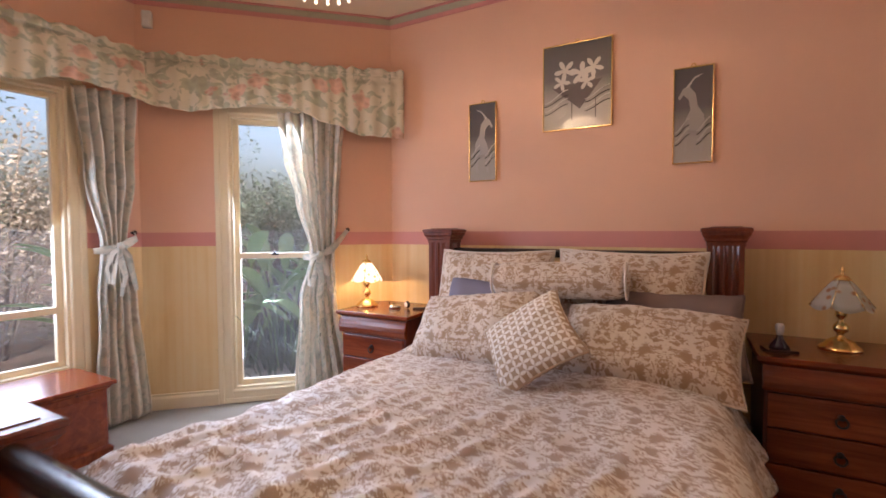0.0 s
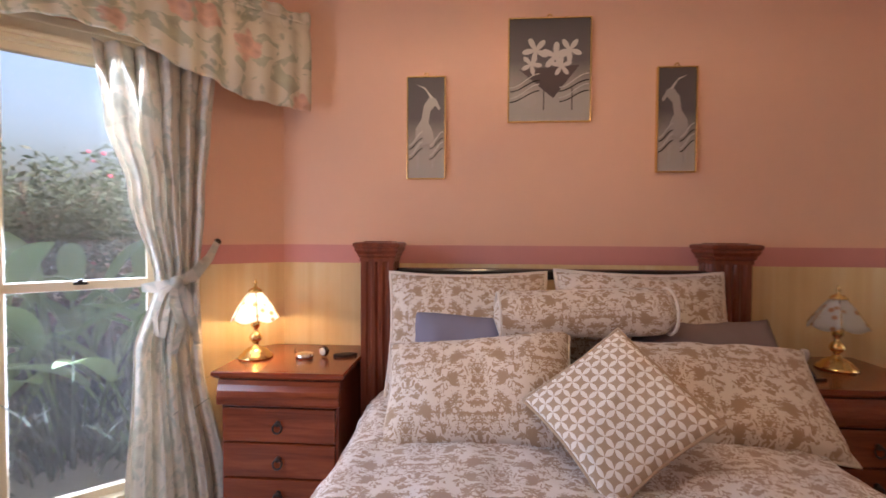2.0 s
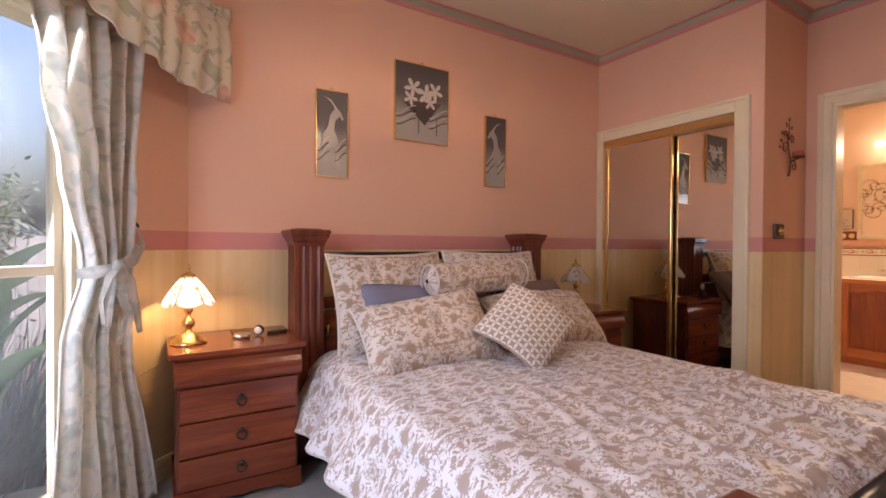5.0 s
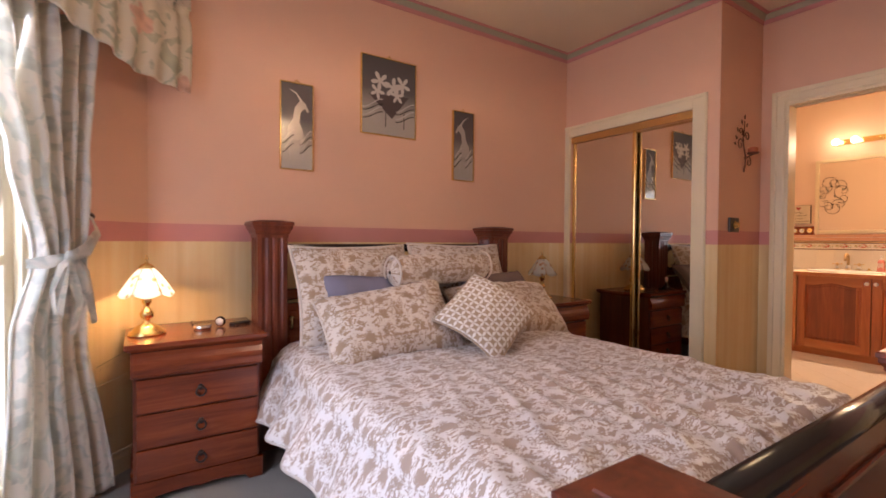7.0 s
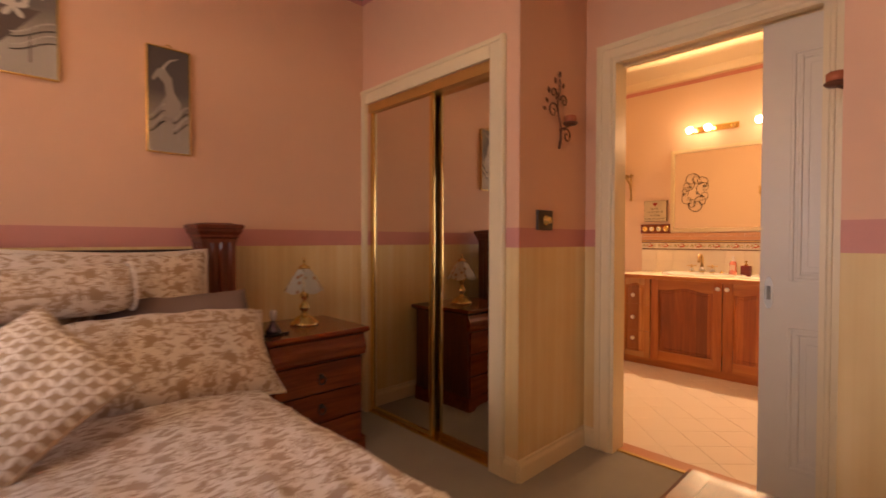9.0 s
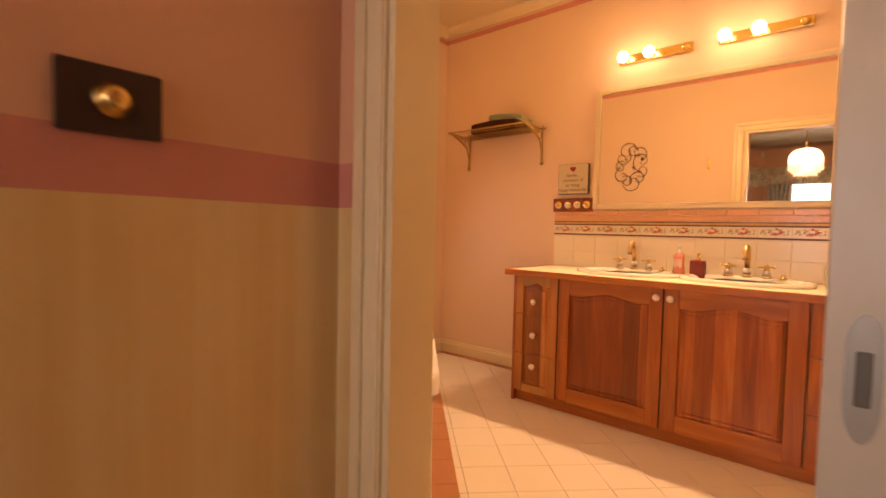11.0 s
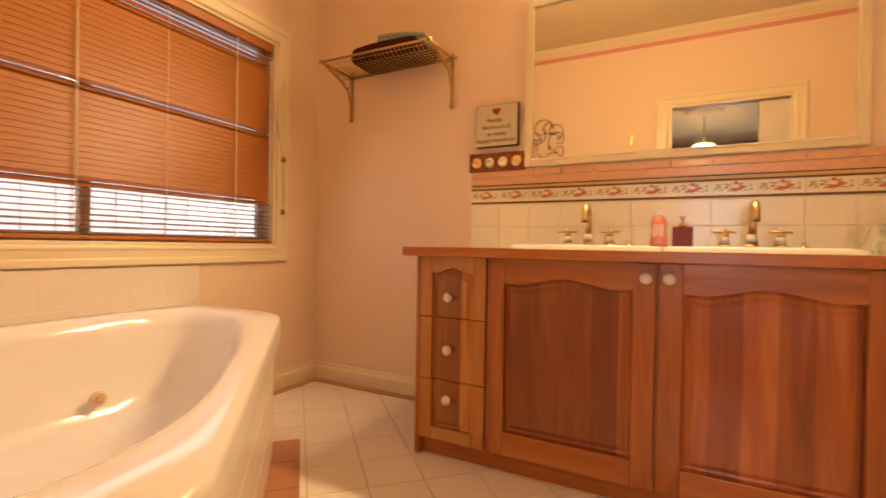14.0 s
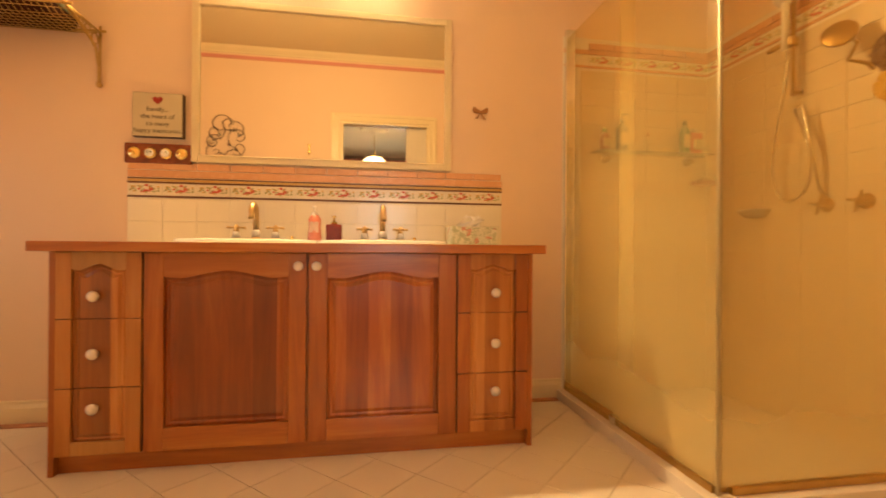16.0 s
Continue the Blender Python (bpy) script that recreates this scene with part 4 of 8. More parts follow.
def bed_window(name, m, s0, s1, z0, z1, rail, mullion=None):
    win = tagged(new(name), "cream framed sash window with a clear pane", "window", kind="structure")
    win.matrix_world = m
    bm = bmesh.new()
    moulded(bm, s0, s1, z0, z1, 0.095 if s1 < 1.3 and z0 < 0.2 else 0.09, True)
    part("casing", bm, M_CREAM, win)
    bm = bmesh.new()
    ring(bm, s0 + 0.018, s1 - 0.018, z0 + 0.018, z1 - 0.018, 0.018, -0.14, 0.0, 0.002)
    part("reveal", bm, M_CREAM, win)
    bm = bmesh.new()
    a, b, c, d = s0 + 0.018, s1 - 0.018, z0 + 0.018, z1 - 0.018
    ring(bm, a + 0.035, b - 0.035, c + 0.035, d - 0.035, 0.035, -0.085, -0.045, 0.004)
    part("window_frame", bm, M_CREAM, win)
    bm = bmesh.new()
    box(bm, a + 0.035, b - 0.035, -0.095, -0.035, rail - 0.020, rail + 0.020, 0, 0.005)
    part("meeting_rail", bm, M_CREAM, win)
    bm = bmesh.new()
    mid = (a + b) / 2
    box(bm, mid - 0.025, mid + 0.025, -0.035, -0.018, rail + 0.004, rail + 0.016, 0, 0.003)
    box(bm, mid - 0.008, mid + 0.012, -0.036, -0.012, rail + 0.014, rail + 0.028, 0, 0.003)
    part("latch", bm, M_BLACK, win, "small black sash latch")
    for q0, q1 in ((c + 0.035, rail - 0.02), (rail + 0.02, d - 0.035)):
        bm = bmesh.new()
        box(bm, a + 0.035, b - 0.035, -0.067, -0.063, q0, q1)
        p = part("pane", bm, M_GLASS, win)
        p.visible_shadow = False
    return win


bed_window("window_1", BAYM, WIN2[0], WIN2[1], WIN2[2] + 0.04, WIN2[3], 1.05)
bed_window("window_2", WESTM, BAY_B[1] - WIN1_Y1, BAY_B[1] - WIN1_Y0, 0.40, 2.06, 0.76)


def board(name, p0, p1, profile, material, label, kind="structure"):
    """A trim of the given (out, z) outline run along a wall line, the room on the left."""
    m = wall_frame(p0, p1)
    length = (Vector(p1) - Vector(p0)).length
    bm = bmesh.new()
    a = [bm.verts.new((0, y, z)) for y, z in profile]
    b = [bm.verts.new((length, y, z)) for y, z in profile]
    n = len(profile)
    for i in range(n):
        bm.faces.new((a[i], b[i], b[(i + 1) % n], a[(i + 1) % n]))
    bm.faces.new(a[::-1])
    bm.faces.new(b)
    return solid(name, bm, material, label, "trim", kind, m)


SKIRT = [(0, 0), (0.016, 0), (0.016, 0.075), (0.012, 0.085), (0.008, 0.092), (0.008, 0.105), (0, 0.108)]
ROOM = [(WARD_X, HEAD_Y), BAY_A, BAY_B, (BAY_X, BACK_Y), (WARD_X - 0.01, BACK_Y), (WARD_X - 0.01, NEAR_Y), (DOOR_X, NEAR_Y), (DOOR_X, NOOK_Y), (WARD_X, NOOK_Y), (WARD_X, HEAD_Y)]


def along(p, q, s):
    d = (Vector(q) - Vector(p)).normalized()
    return tuple(Vector(p) + d * s)


SKIRTS = [(ROOM[0], ROOM[1]), (BAY_A, along(BAY_A, BAY_B, 0.46)), (along(BAY_A, BAY_B, 1.24), BAY_B), (ROOM[2], ROOM[3]), (ROOM[3], ROOM[4]), (ROOM[4], ROOM[5]), (ROOM[5], ROOM[6]), ((DOOR_X, 1.737), (DOOR_X, NOOK_Y)), (ROOM[7], ROOM[8]), ((WARD_X, NOOK_Y), (WARD_X, 1.888))]
for p, q in SKIRTS:
    board("baseboard", p, q, SKIRT, M_CREAM, "cream painted timber baseboard")
LOWP = [(0, 2.732), (0.007, 2.732), (0.007, 2.762), (0, 2.762)]
CORN = [(0, 2.762), (0.010, 2.762), (0.013, 2.770), (0.024, 2.782), (0.030, 2.790), (0.032, 2.801), (0, 2.801)]
HIGH = [(0.032, 2.794), (0.056, 2.794), (0.056, 2.801), (0.032, 2.801)]
for p, q in zip(ROOM, ROOM[1:]):
    d = (Vector(q) - Vector(p)).normalized() * 0.03
    board("cornice_line", p, q, LOWP, M_STRIPE, "rose painted line below the cornice")
    board("cornice", p, q, CORN, M_GREEN, "sage green moulded cornice")
    board("cornice_edge", p, q, HIGH, M_STRIPE, "rose painted line along the ceiling edge")


# valance round the bay
def valance_path(s):
    """Distance along the hanging rail, from the corner by the bed round the bay."""
    off = 0.20
    a = BAYM @ Vector((-0.062, off, 0))
    b = BAYM @ Vector((1.585, off, 0))
    c = Vector((BAY_X + 0.20, 0.15, 0))
    l1, l2 = (b - a).length, (c - b).length
    if s < l1:
        p, d = a + (b - a) * (s / l1), (b - a).normalized()
    else:
        p, d = b + (c - b) * ((s - l1) / l2), (c - b).normalized()
    return p, d, l1 + l2


VAL_LEN = valance_path(0.0)[2]


def valance_at(u, v):
    s = u * VAL_LEN
    p, d, _ = valance_path(s)
    n = Vector((-d.y, d.x, 0))
    low = 1.885 if s < 0.30 else None
    keys = [(0.0, 1.885), (0.30, 1.90), (0.50, 1.965), (0.78, 2.06), (0.95, 2.075), (1.15, 2.04), (1.40, 2.0), (1.55, 2.02), (1.8, 2.075), (2.05, 2.08), (2.3, 2.01), (2.55, 1.95), (2.9, 1.93), (VAL_LEN + 0.1, 1.90)]
    for (s0, z0), (s1, z1) in zip(keys, keys[1:]):
        if s0 <= s <= s1:
            k = (s - s0) / (s1 - s0)
            k = k * k * (3 - 2 * k)
            low = z0 + (z1 - z0) * k
    top = 2.325 + 0.006 * math.sin(s * 90)
    z = top + (low - top) * v
    frill = 0.012 * math.sin(s * 62 + 2 * noise.noise((s * 4, 0, 0))) * (0.35 + 0.65 * v)
    frill += 0.02 * noise.noise((s * 5, v * 2, 3.3)) * v
    pinch = -0.012 * math.exp(-((v - 0.10) / 0.04) ** 2)
    out = frill + pinch + 0.03 * math.sin(v * math.pi) * 0.6
    return (p.x + n.x * out, p.y + n.y * out, z)


valance = sheet("valance", 420, 26, valance_at, (VAL_LEN * 1.2, 0.45), M_VALANCE, label="gathered floral chintz valance hung round the bay window", category="valance", thick=0.004)


def heading_at(u, v):
    s = u * VAL_LEN
    p, d, _ = valance_path(s)
    n = Vector((-d.y, d.x, 0))
    out = 0.010 + 0.011 * v * math.sin(s * 88 + 2 * noise.noise((s * 6, 1, 0)))
    return (p.x + n.x * out, p.y + n.y * out, 2.312 + v * (0.048 + 0.010 * math.sin(s * 41 + 1.3 * math.sin(s * 17))))


sheet("heading", 420, 4, heading_at, (VAL_LEN * 1.2, 0.06), M_VALANCE, parent=valance, thick=0.004)


def curtain(name, m, keys, depth, folds, seed, label):
    """Hung cloth drawn in at a tie: keys are (z, near edge, far edge) along the wall."""
    cur = thing("curtain", m, label, "curtain", "tied floral curtains")

    def at(z):
        for (z0, a0, b0), (z1, a1, b1) in zip(keys, keys[1:]):
            if z1 <= z <= z0:
                k = (z0 - z) / (z0 - z1)
                k = k * k * (3 - 2 * k)
                return a0 + (a1 - a0) * k, b0 + (b1 - b0) * k
        return keys[-1][1:]

    top, bottom = keys[0][0], keys[-1][0]

    def place(u, v):
        z = top + (bottom - top) * v
        a, b = at(z)
        w = b - a
        amp = 0.75 * min(0.045, 0.30 * 0.55 / folds * (0.62 / max(w, 0.12)) ** 0.5)
        ph = u * folds * 2 * math.pi + 2.2 * noise.noise((u * 2.5, z * 0.8, seed)) + 0.6 * noise.noise((u * 6, z * 2.5, seed))
        y = depth + amp * (math.sin(ph) + 0.35 * math.sin(2 * ph + 1.0 + z)) + 0.02 * noise.noise((u * 5, z * 3, seed + 4))
        x = a + w * (u + 0.012 * math.sin(ph * 2 + 1))
        zz = z + (0.012 * math.sin(ph) if v > 0.97 else 0)
        return (x, y, zz)

    sheet("drape", 120, 90, place, (1.1, top - bottom), M_CURTAIN, parent=cur, thick=0.003)
    return cur


def bow(cur, x, y, z, hook, name="tie_band"):
    """A cloth tie knotted round the drape: band to the hook, knot, loop and two tails."""
    def strip(pts, w, nm):
        bm = bmesh.new()
        rows = []
        for i, p in enumerate(pts):
            p = Vector(p)
            d = (Vector(pts[min(i + 1, len(pts) - 1)]) - Vector(pts[max(0, i - 1)])).normalized()
            sd = d.cross(Vector((0, 1, 0)))
            sd = sd.normalized() if sd.length > 0.05 else Vector((1, 0, 0))
            k = w * (0.75 + 0.25 * math.sin(i * 1.7))
            rows.append([bm.verts.new(p - sd * k / 2), bm.verts.new(p + Vector((0, 0.006, 0))), bm.verts.new(p + sd * k / 2)])
        for a, b in zip(rows, rows[1:]):
            for i in range(2):
                bm.faces.new((a[i], a[i + 1], b[i + 1], b[i])).smooth = True
        bmesh.ops.solidify(bm, geom=bm.faces[:], thickness=0.004)
        me_part = part(nm, bm, M_CURTAIN, cur)
        set_uv(me_part.data, lambda q: (me_part.data.vertices[q].co.x * 1.0 + 2, me_part.data.vertices[q].co.z))
    strip([(x, y, z), (x + (hook[0] - x) * 0.35, y + 0.004, z + 0.03), (x + (hook[0] - x) * 0.7, y - 0.02, z + (hook[2] - z) * 0.6), hook], 0.055, "tie_band")
    strip([(x, y, z), (x + 0.07, y - 0.015, z - 0.015), (x + 0.12, y - 0.05, z - 0.02)], 0.05, "tie_band")
    bm = bmesh.new()
    r = bmesh.ops.create_icosphere(bm, subdivisions=2, radius=0.026)
    bmesh.ops.scale(bm, vec=(1.0, 0.7, 1.15), verts=r["verts"])
    for v in r["verts"]:
        v.co *= 1 + 0.18 * noise.noise(v.co * 60)
    bmesh.ops.translate(bm, vec=(x, y + 0.012, z), verts=r["verts"])
    k = part("knot", bm, M_CURTAIN, cur, smooth=True)
    set_uv(k.data, lambda q: (k.data.vertices[q].co.x + 2, k.data.vertices[q].co.z))
    strip([(x, y + 0.02, z), (x + 0.05, y + 0.03, z - 0.03), (x + 0.085, y + 0.03, z - 0.12), (x + 0.075, y + 0.03, z - 0.21), (x + 0.055, y + 0.03, z - 0.225), (x + 0.05, y + 0.03, z - 0.17), (x + 0.03, y + 0.03, z - 0.07), (x, y + 0.02, z)], 0.03, "loop")
    strip([(x, y + 0.02, z), (x + 0.01, y + 0.035, z - 0.08), (x - 0.015, y + 0.035, z - 0.18), (x + 0.015, y + 0.035, z - 0.30)], 0.045, "tail")
    strip([(x, y + 0.02, z), (x - 0.03, y + 0.035, z - 0.06), (x - 0.055, y + 0.035, z - 0.16), (x - 0.075, y + 0.035, z - 0.27)], 0.05, "tail")
    bm = bmesh.new()
    tube(bm, [(hook[0], 0.0, hook[2]), (hook[0], hook[1] - 0.01, hook[2])], 0.006, 8)
    lathe(bm, [(0.0, -0.006), (0.014, -0.004), (0.016, 0.003), (0.008, 0.010), (0.0, 0.012)], 12, pose(hook[0], hook[1], hook[2], -90))
    part("tieback_hook", bm, M_IRON, cur, "small dark tieback hook")


cur = curtain("curtain", BAYM, [(2.05, 0.35, 0.80), (1.75, 0.375, 0.765), (1.45, 0.40, 0.69), (1.06, 0.43, 0.60), (0.75, 0.42, 0.68), (0.02, 0.30, 0.72)], 0.115, 5, 1.0, "floral cotton curtain tied back with a bow at the corner window")
bow(cur, 0.53, 0.175, 1.06, (0.335, 0.045, 1.235))
cur = curtain("curtain", Matrix.Translation((BAY_X, BAY_B[1], 0)) @ Matrix.Rotation(-math.pi / 2, 4, "Z"),
              [(2.08, 0.075, 0.42), (1.6, 0.10, 0.37), (1.13, 0.16, 0.29), (0.8, 0.10, 0.31), (0.02, 0.035, 0.34)], 0.12, 5, 5.0, "floral cotton curtain tied back beside the bay window")
bow(cur, 0.22, 0.175, 1.13, (0.06, 0.04, 1.22))

# alarm sensor high in the bay
bm = bmesh.new()
box(bm, -0.03, 0.03, 0.0, 0.045, -0.055, 0.055, 0, 0.012)
sensor = solid("alarm_sensor", bm, M_WHITE, "small white plastic alarm sensor high on the wall", "sensor", m=BAYM @ pose(1.62, 0.0, 2.63))
bm = bmesh.new()
box(bm, -0.02, 0.02, 0.044, 0.049, -0.045, 0.0, 0, 0.002)
part("lens", bm, M_ACRYL, sensor)

# blanket chest under the bay window
chest = thing("blanket_chest", pose(-2.50, 1.02, 0), "low red stained wooden blanket chest under the window", "chest")
bm = bmesh.new()
box(bm, -0.20, 0.20, -0.50, 0.50, 0.05, 0.37, 0, 0.004)
part("body", bm, M_RED, chest)
bm = bmesh.new()
profile_cap(bm, -0.20, 0.20, -0.50, 0.50, [(0.0, 0.37), (0.010, 0.378), (0.014, 0.388), (0.030, 0.396), (0.034, 0.400), (0.034, 0.414), (0.030, 0.418)])
part("lid", bm, M_RED, chest)
bm = bmesh.new()
profile_cap(bm, -0.20, 0.20, -0.50, 0.50, [(0.016, 0.0), (0.016, 0.05), (0.010, 0.06), (0.0, 0.066)])
part("plinth", bm, M_RED, chest)
for sx in (-0.25, 0.25):
    bm = bmesh.new()
    box(bm, 0.198, 0.208, sx - 0.20, sx + 0.20, 0.10, 0.34, 0, 0.004)
    part("panel", bm, M_RED, chest)

# ---------------------------------------------------------------- mirrored wardrobe
W0, W1, WT = 1.985, 3.06, 2.06
trim = tagged(new("trim_wardrobe"), "cream moulded wardrobe opening casing", "trim", kind="structure")
trim.matrix_world = Matrix.Translation((WARD_X, 0, 0)) @ Matrix.Rotation(math.pi / 2, 4, "Z")
bm = bmesh.new()
w = 0.075
for a, b in ((W0 - w - 0.02, W0), (W1, HEAD_Y - 0.001)):
    box(bm, a, b, 0.0, 0.016, 0, WT + 0.095, 0, 0.004)
    box(bm, a + 0.004, a + 0.026, 0.0, 0.024, 0, WT + 0.095, 0, 0.006)
box(bm, W0, W1, 0.0, 0.016, WT, WT + 0.095, 0, 0.004)
box(bm, W0 - w, HEAD_Y - 0.001, 0.0, 0.024, WT + 0.069, WT + 0.093, 0, 0.006)
part("casing", bm, M_CREAM, trim)
ward = thing("wardrobe", Matrix.Translation((WARD_X, 0, 0)) @ Matrix.Rotation(math.pi / 2, 4, "Z"), "built-in wardrobe with two gilt-framed sliding mirror doors", "wardrobe")
bm = bmesh.new()
box(bm, W0, W1, -0.085, -0.004, WT - 0.055, WT, 0, 0.004)
part("top_track", bm, mat("gilt_track", (0.62, 0.36, 0.12), 0.35, 0.08, 6, 60, 0.02, metal=0.7), ward, "gilt top track")
bm = bmesh.new()
box(bm, W0, W1, -0.085, -0.006, 0.0, 0.012, 0, 0.003)
part("bottom_track", bm, M_GOLD, ward)
mid = 2.47
for a, b, y in ((mid - 0.03, W1 - 0.004, -0.030), (W0 + 0.004, mid + 0.03, -0.064)):
    bm = bmesh.new()
    box(bm, a, b, y - 0.004, y + 0.002, 0.03, WT - 0.05)
    door = part("mirror_door", bm, M_MIRROR, ward, "full height sliding mirror")
    for e0, e1 in ((a, a + 0.028), (b - 0.028, b)):
        bm = bmesh.new()
        box(bm, e0, e1, y - 0.012, y + 0.014, 0.014, WT - 0.045, 0, 0.008)
        part("stile", bm, M_GOLD, door, "rounded gilt stile")
    bm = bmesh.new()
    box(bm, a + 0.028, b - 0.028, y - 0.010, y + 0.010, 0.014, 0.04, 0, 0.004)
    part("bottom_rail", bm, M_GOLD, door)
cab = bmesh.new()
box(cab, WARD_X + 0.62, WARD_X + 0.66, NOOK_Y + 0.09, HEAD_Y + 0.1, 0, 2.3)
box(cab, WARD_X + 0.09, WARD_X + 0.62, NOOK_Y + 0.07, NOOK_Y + 0.09, 0, 2.3)
box(cab, WARD_X + 0.09, WARD_X + 0.66, NOOK_Y + 0.09, HEAD_Y + 0.1, 2.3, 2.33)
box(cab, WARD_X + 0.09, WARD_X + 0.66, HEAD_Y, HEAD_Y + 0.1, 0, 2.3)
solid("wall_wardrobe_inside", cab, M_CREAM, "plain inner walls of the wardrobe recess", "wall", "structure")

# ---------------------------------------------------------------- bathroom doorway with a cavity sliding door
D0, D1, DT = 0.76, 1.657, 2.13
for nm, xx, rz in (("door_casing", DOOR_X, math.pi / 2), ("door_casing_bath", BATH_X0, -math.pi / 2)):
    tr = tagged(new(nm), "cream moulded door casing", "trim", kind="structure")
    tr.matrix_world = Matrix.Translation((xx, 0, 0)) @ Matrix.Rotation(rz, 4, "Z")
    bm = bmesh.new()
    if rz > 0:
        moulded(bm, D0 + 0.0, D1, 0.0, DT, 0.085, False)
    else:
        moulded(bm, -D1 - 0.02, -D0 + 0.0, 0.0, DT, 0.085, False)
    part("casing", bm, M_CREAM, tr)
jamb = tagged(new("door_jamb"), "cream painted jambs of the sliding door", "trim", kind="structure")
bm = bmesh.new()
box(bm, DOOR_X - 0.004, BATH_X0 + 0.004, D1 - 0.018, D1 + 0.002, 0, DT)
part("jamb", bm, M_CREAM, jamb)
bm = bmesh.new()
box(bm, DOOR_X - 0.004, DOOR_X + 0.036, D0 - 0.002, D0 + 0.02, 0, DT)
box(bm, BATH_X0 - 0.036, BATH_X0 + 0.004, D0 - 0.002, D0 + 0.02, 0, DT)
part("jamb", bm, M_CREAM, jamb)
bm = bmesh.new()
box(bm, DOOR_X - 0.004, DOOR_X + 0.036, D0 + 0.02, D1 - 0.018, DT - 0.02, DT + 0.002)
box(bm, BATH_X0 - 0.036, BATH_X0 + 0.004, D0 + 0.02, D1 - 0.018, DT - 0.02, DT + 0.002)
part("head_jamb", bm, M_CREAM, jamb)

M_SATIN = mat("satin_nickel", (0.42, 0.40, 0.36), 0.4, 0.06, 10, 60, 0.02, metal=0.5)
M_RECESS_SHADOW = mat("recess_shadow_grey", (0.16, 0.145, 0.125), 0.45, 0.06, 10, 60, 0.02, metal=0.3)
M_DOOR = mat("white_door_enamel", (0.70, 0.64, 0.55), 0.3, 0.05, 4, 70, 0.06)
slide = thing("sliding_door", pose(2.316, 0.99, 0.008), "white panelled cavity sliding door, half drawn across", "door")
bm = bmesh.new()
box(bm, -0.018, 0.018, -0.84, 0.0, 0.0, 2.09, 0, 0.002)
part("slab", bm, M_DOOR, slide)
for y0, y1 in ((-0.385, -0.105), (-0.74, -0.455)):
    for z0, z1 in ((0.17, 0.78), (0.98, 1.95)):
        for face in (-1, 1):
            bm = bmesh.new()
            for g, h in ((0.0, 0.020), (0.026, 0.013)):
                ring(bm, y0 + g + 0.014, y1 - g - 0.014, z0 + g + 0.014, z1 - g - 0.014, 0.014, 0.0, 0.006, 0.003)
            box(bm, y0 + 0.062, y1 - 0.062, 0.0, 0.005, z0 + 0.062, z1 - 0.062, 0, 0.003)
            bmesh.ops.transform(bm, matrix=(Matrix.Translation((-0.018, 0, 0)) @ Matrix.Rotation(math.pi / 2, 4, "Z")) if face < 0 else (Matrix.Translation((0.018, 0, 0)) @ Matrix.Rotation(math.pi / 2, 4, "Z") @ Matrix.Diagonal((1, -1, 1, 1))), verts=bm.verts)
            part("raised_panel", bm, M_DOOR, slide)
for face in (-1, 1):
    bm = bmesh.new()
    prism(bm, [(0.016 * math.cos(a), 0.048 * math.sin(a) + (0.022 if math.sin(a) > 0 else -0.022)) for a in [2 * math.pi * i / 24 for i in range(24)]], -0.003, 0.003, 0, Matrix.Translation((face * 0.018, -0.034, 0.925)) @ Matrix.Rotation(math.pi / 2, 4, "Z") @ Matrix.Rotation(math.pi / 2, 4, "X"))
    part("flush_pull", bm, M_SATIN, slide, "oval chrome flush pull")
    # no hollow here: a raised block whose dark grey paints the recess's shade
    bm = bmesh.new()
    box(bm, face * 0.0185 - 0.0045, face * 0.0185 + 0.0045, -0.041, -0.027, 0.895, 0.955, 0, 0.002)
    part("pull_recess", bm, M_RECESS_SHADOW, slide, "raised grey block coloured dark as a shaded recess")


# ---------------------------------------------------------------- nook: candle sconces and dimmer
def spiral(cx, cz, r0, turns, a0, hand, n=26):
    return [(cx + r0 * (1 - 0.82 * i / n) * math.cos(a0 + hand * turns * 2 * math.pi * i / n), 0.012, cz + r0 * (1 - 0.82 * i / n) * math.sin(a0 + hand * turns * 2 * math.pi * i / n)) for i in range(n + 1)]


M_RUST = mat("rusty_iron", (0.16, 0.060, 0.034), 0.5, 0.25, 20, 100, 0.2, metal=0.4)


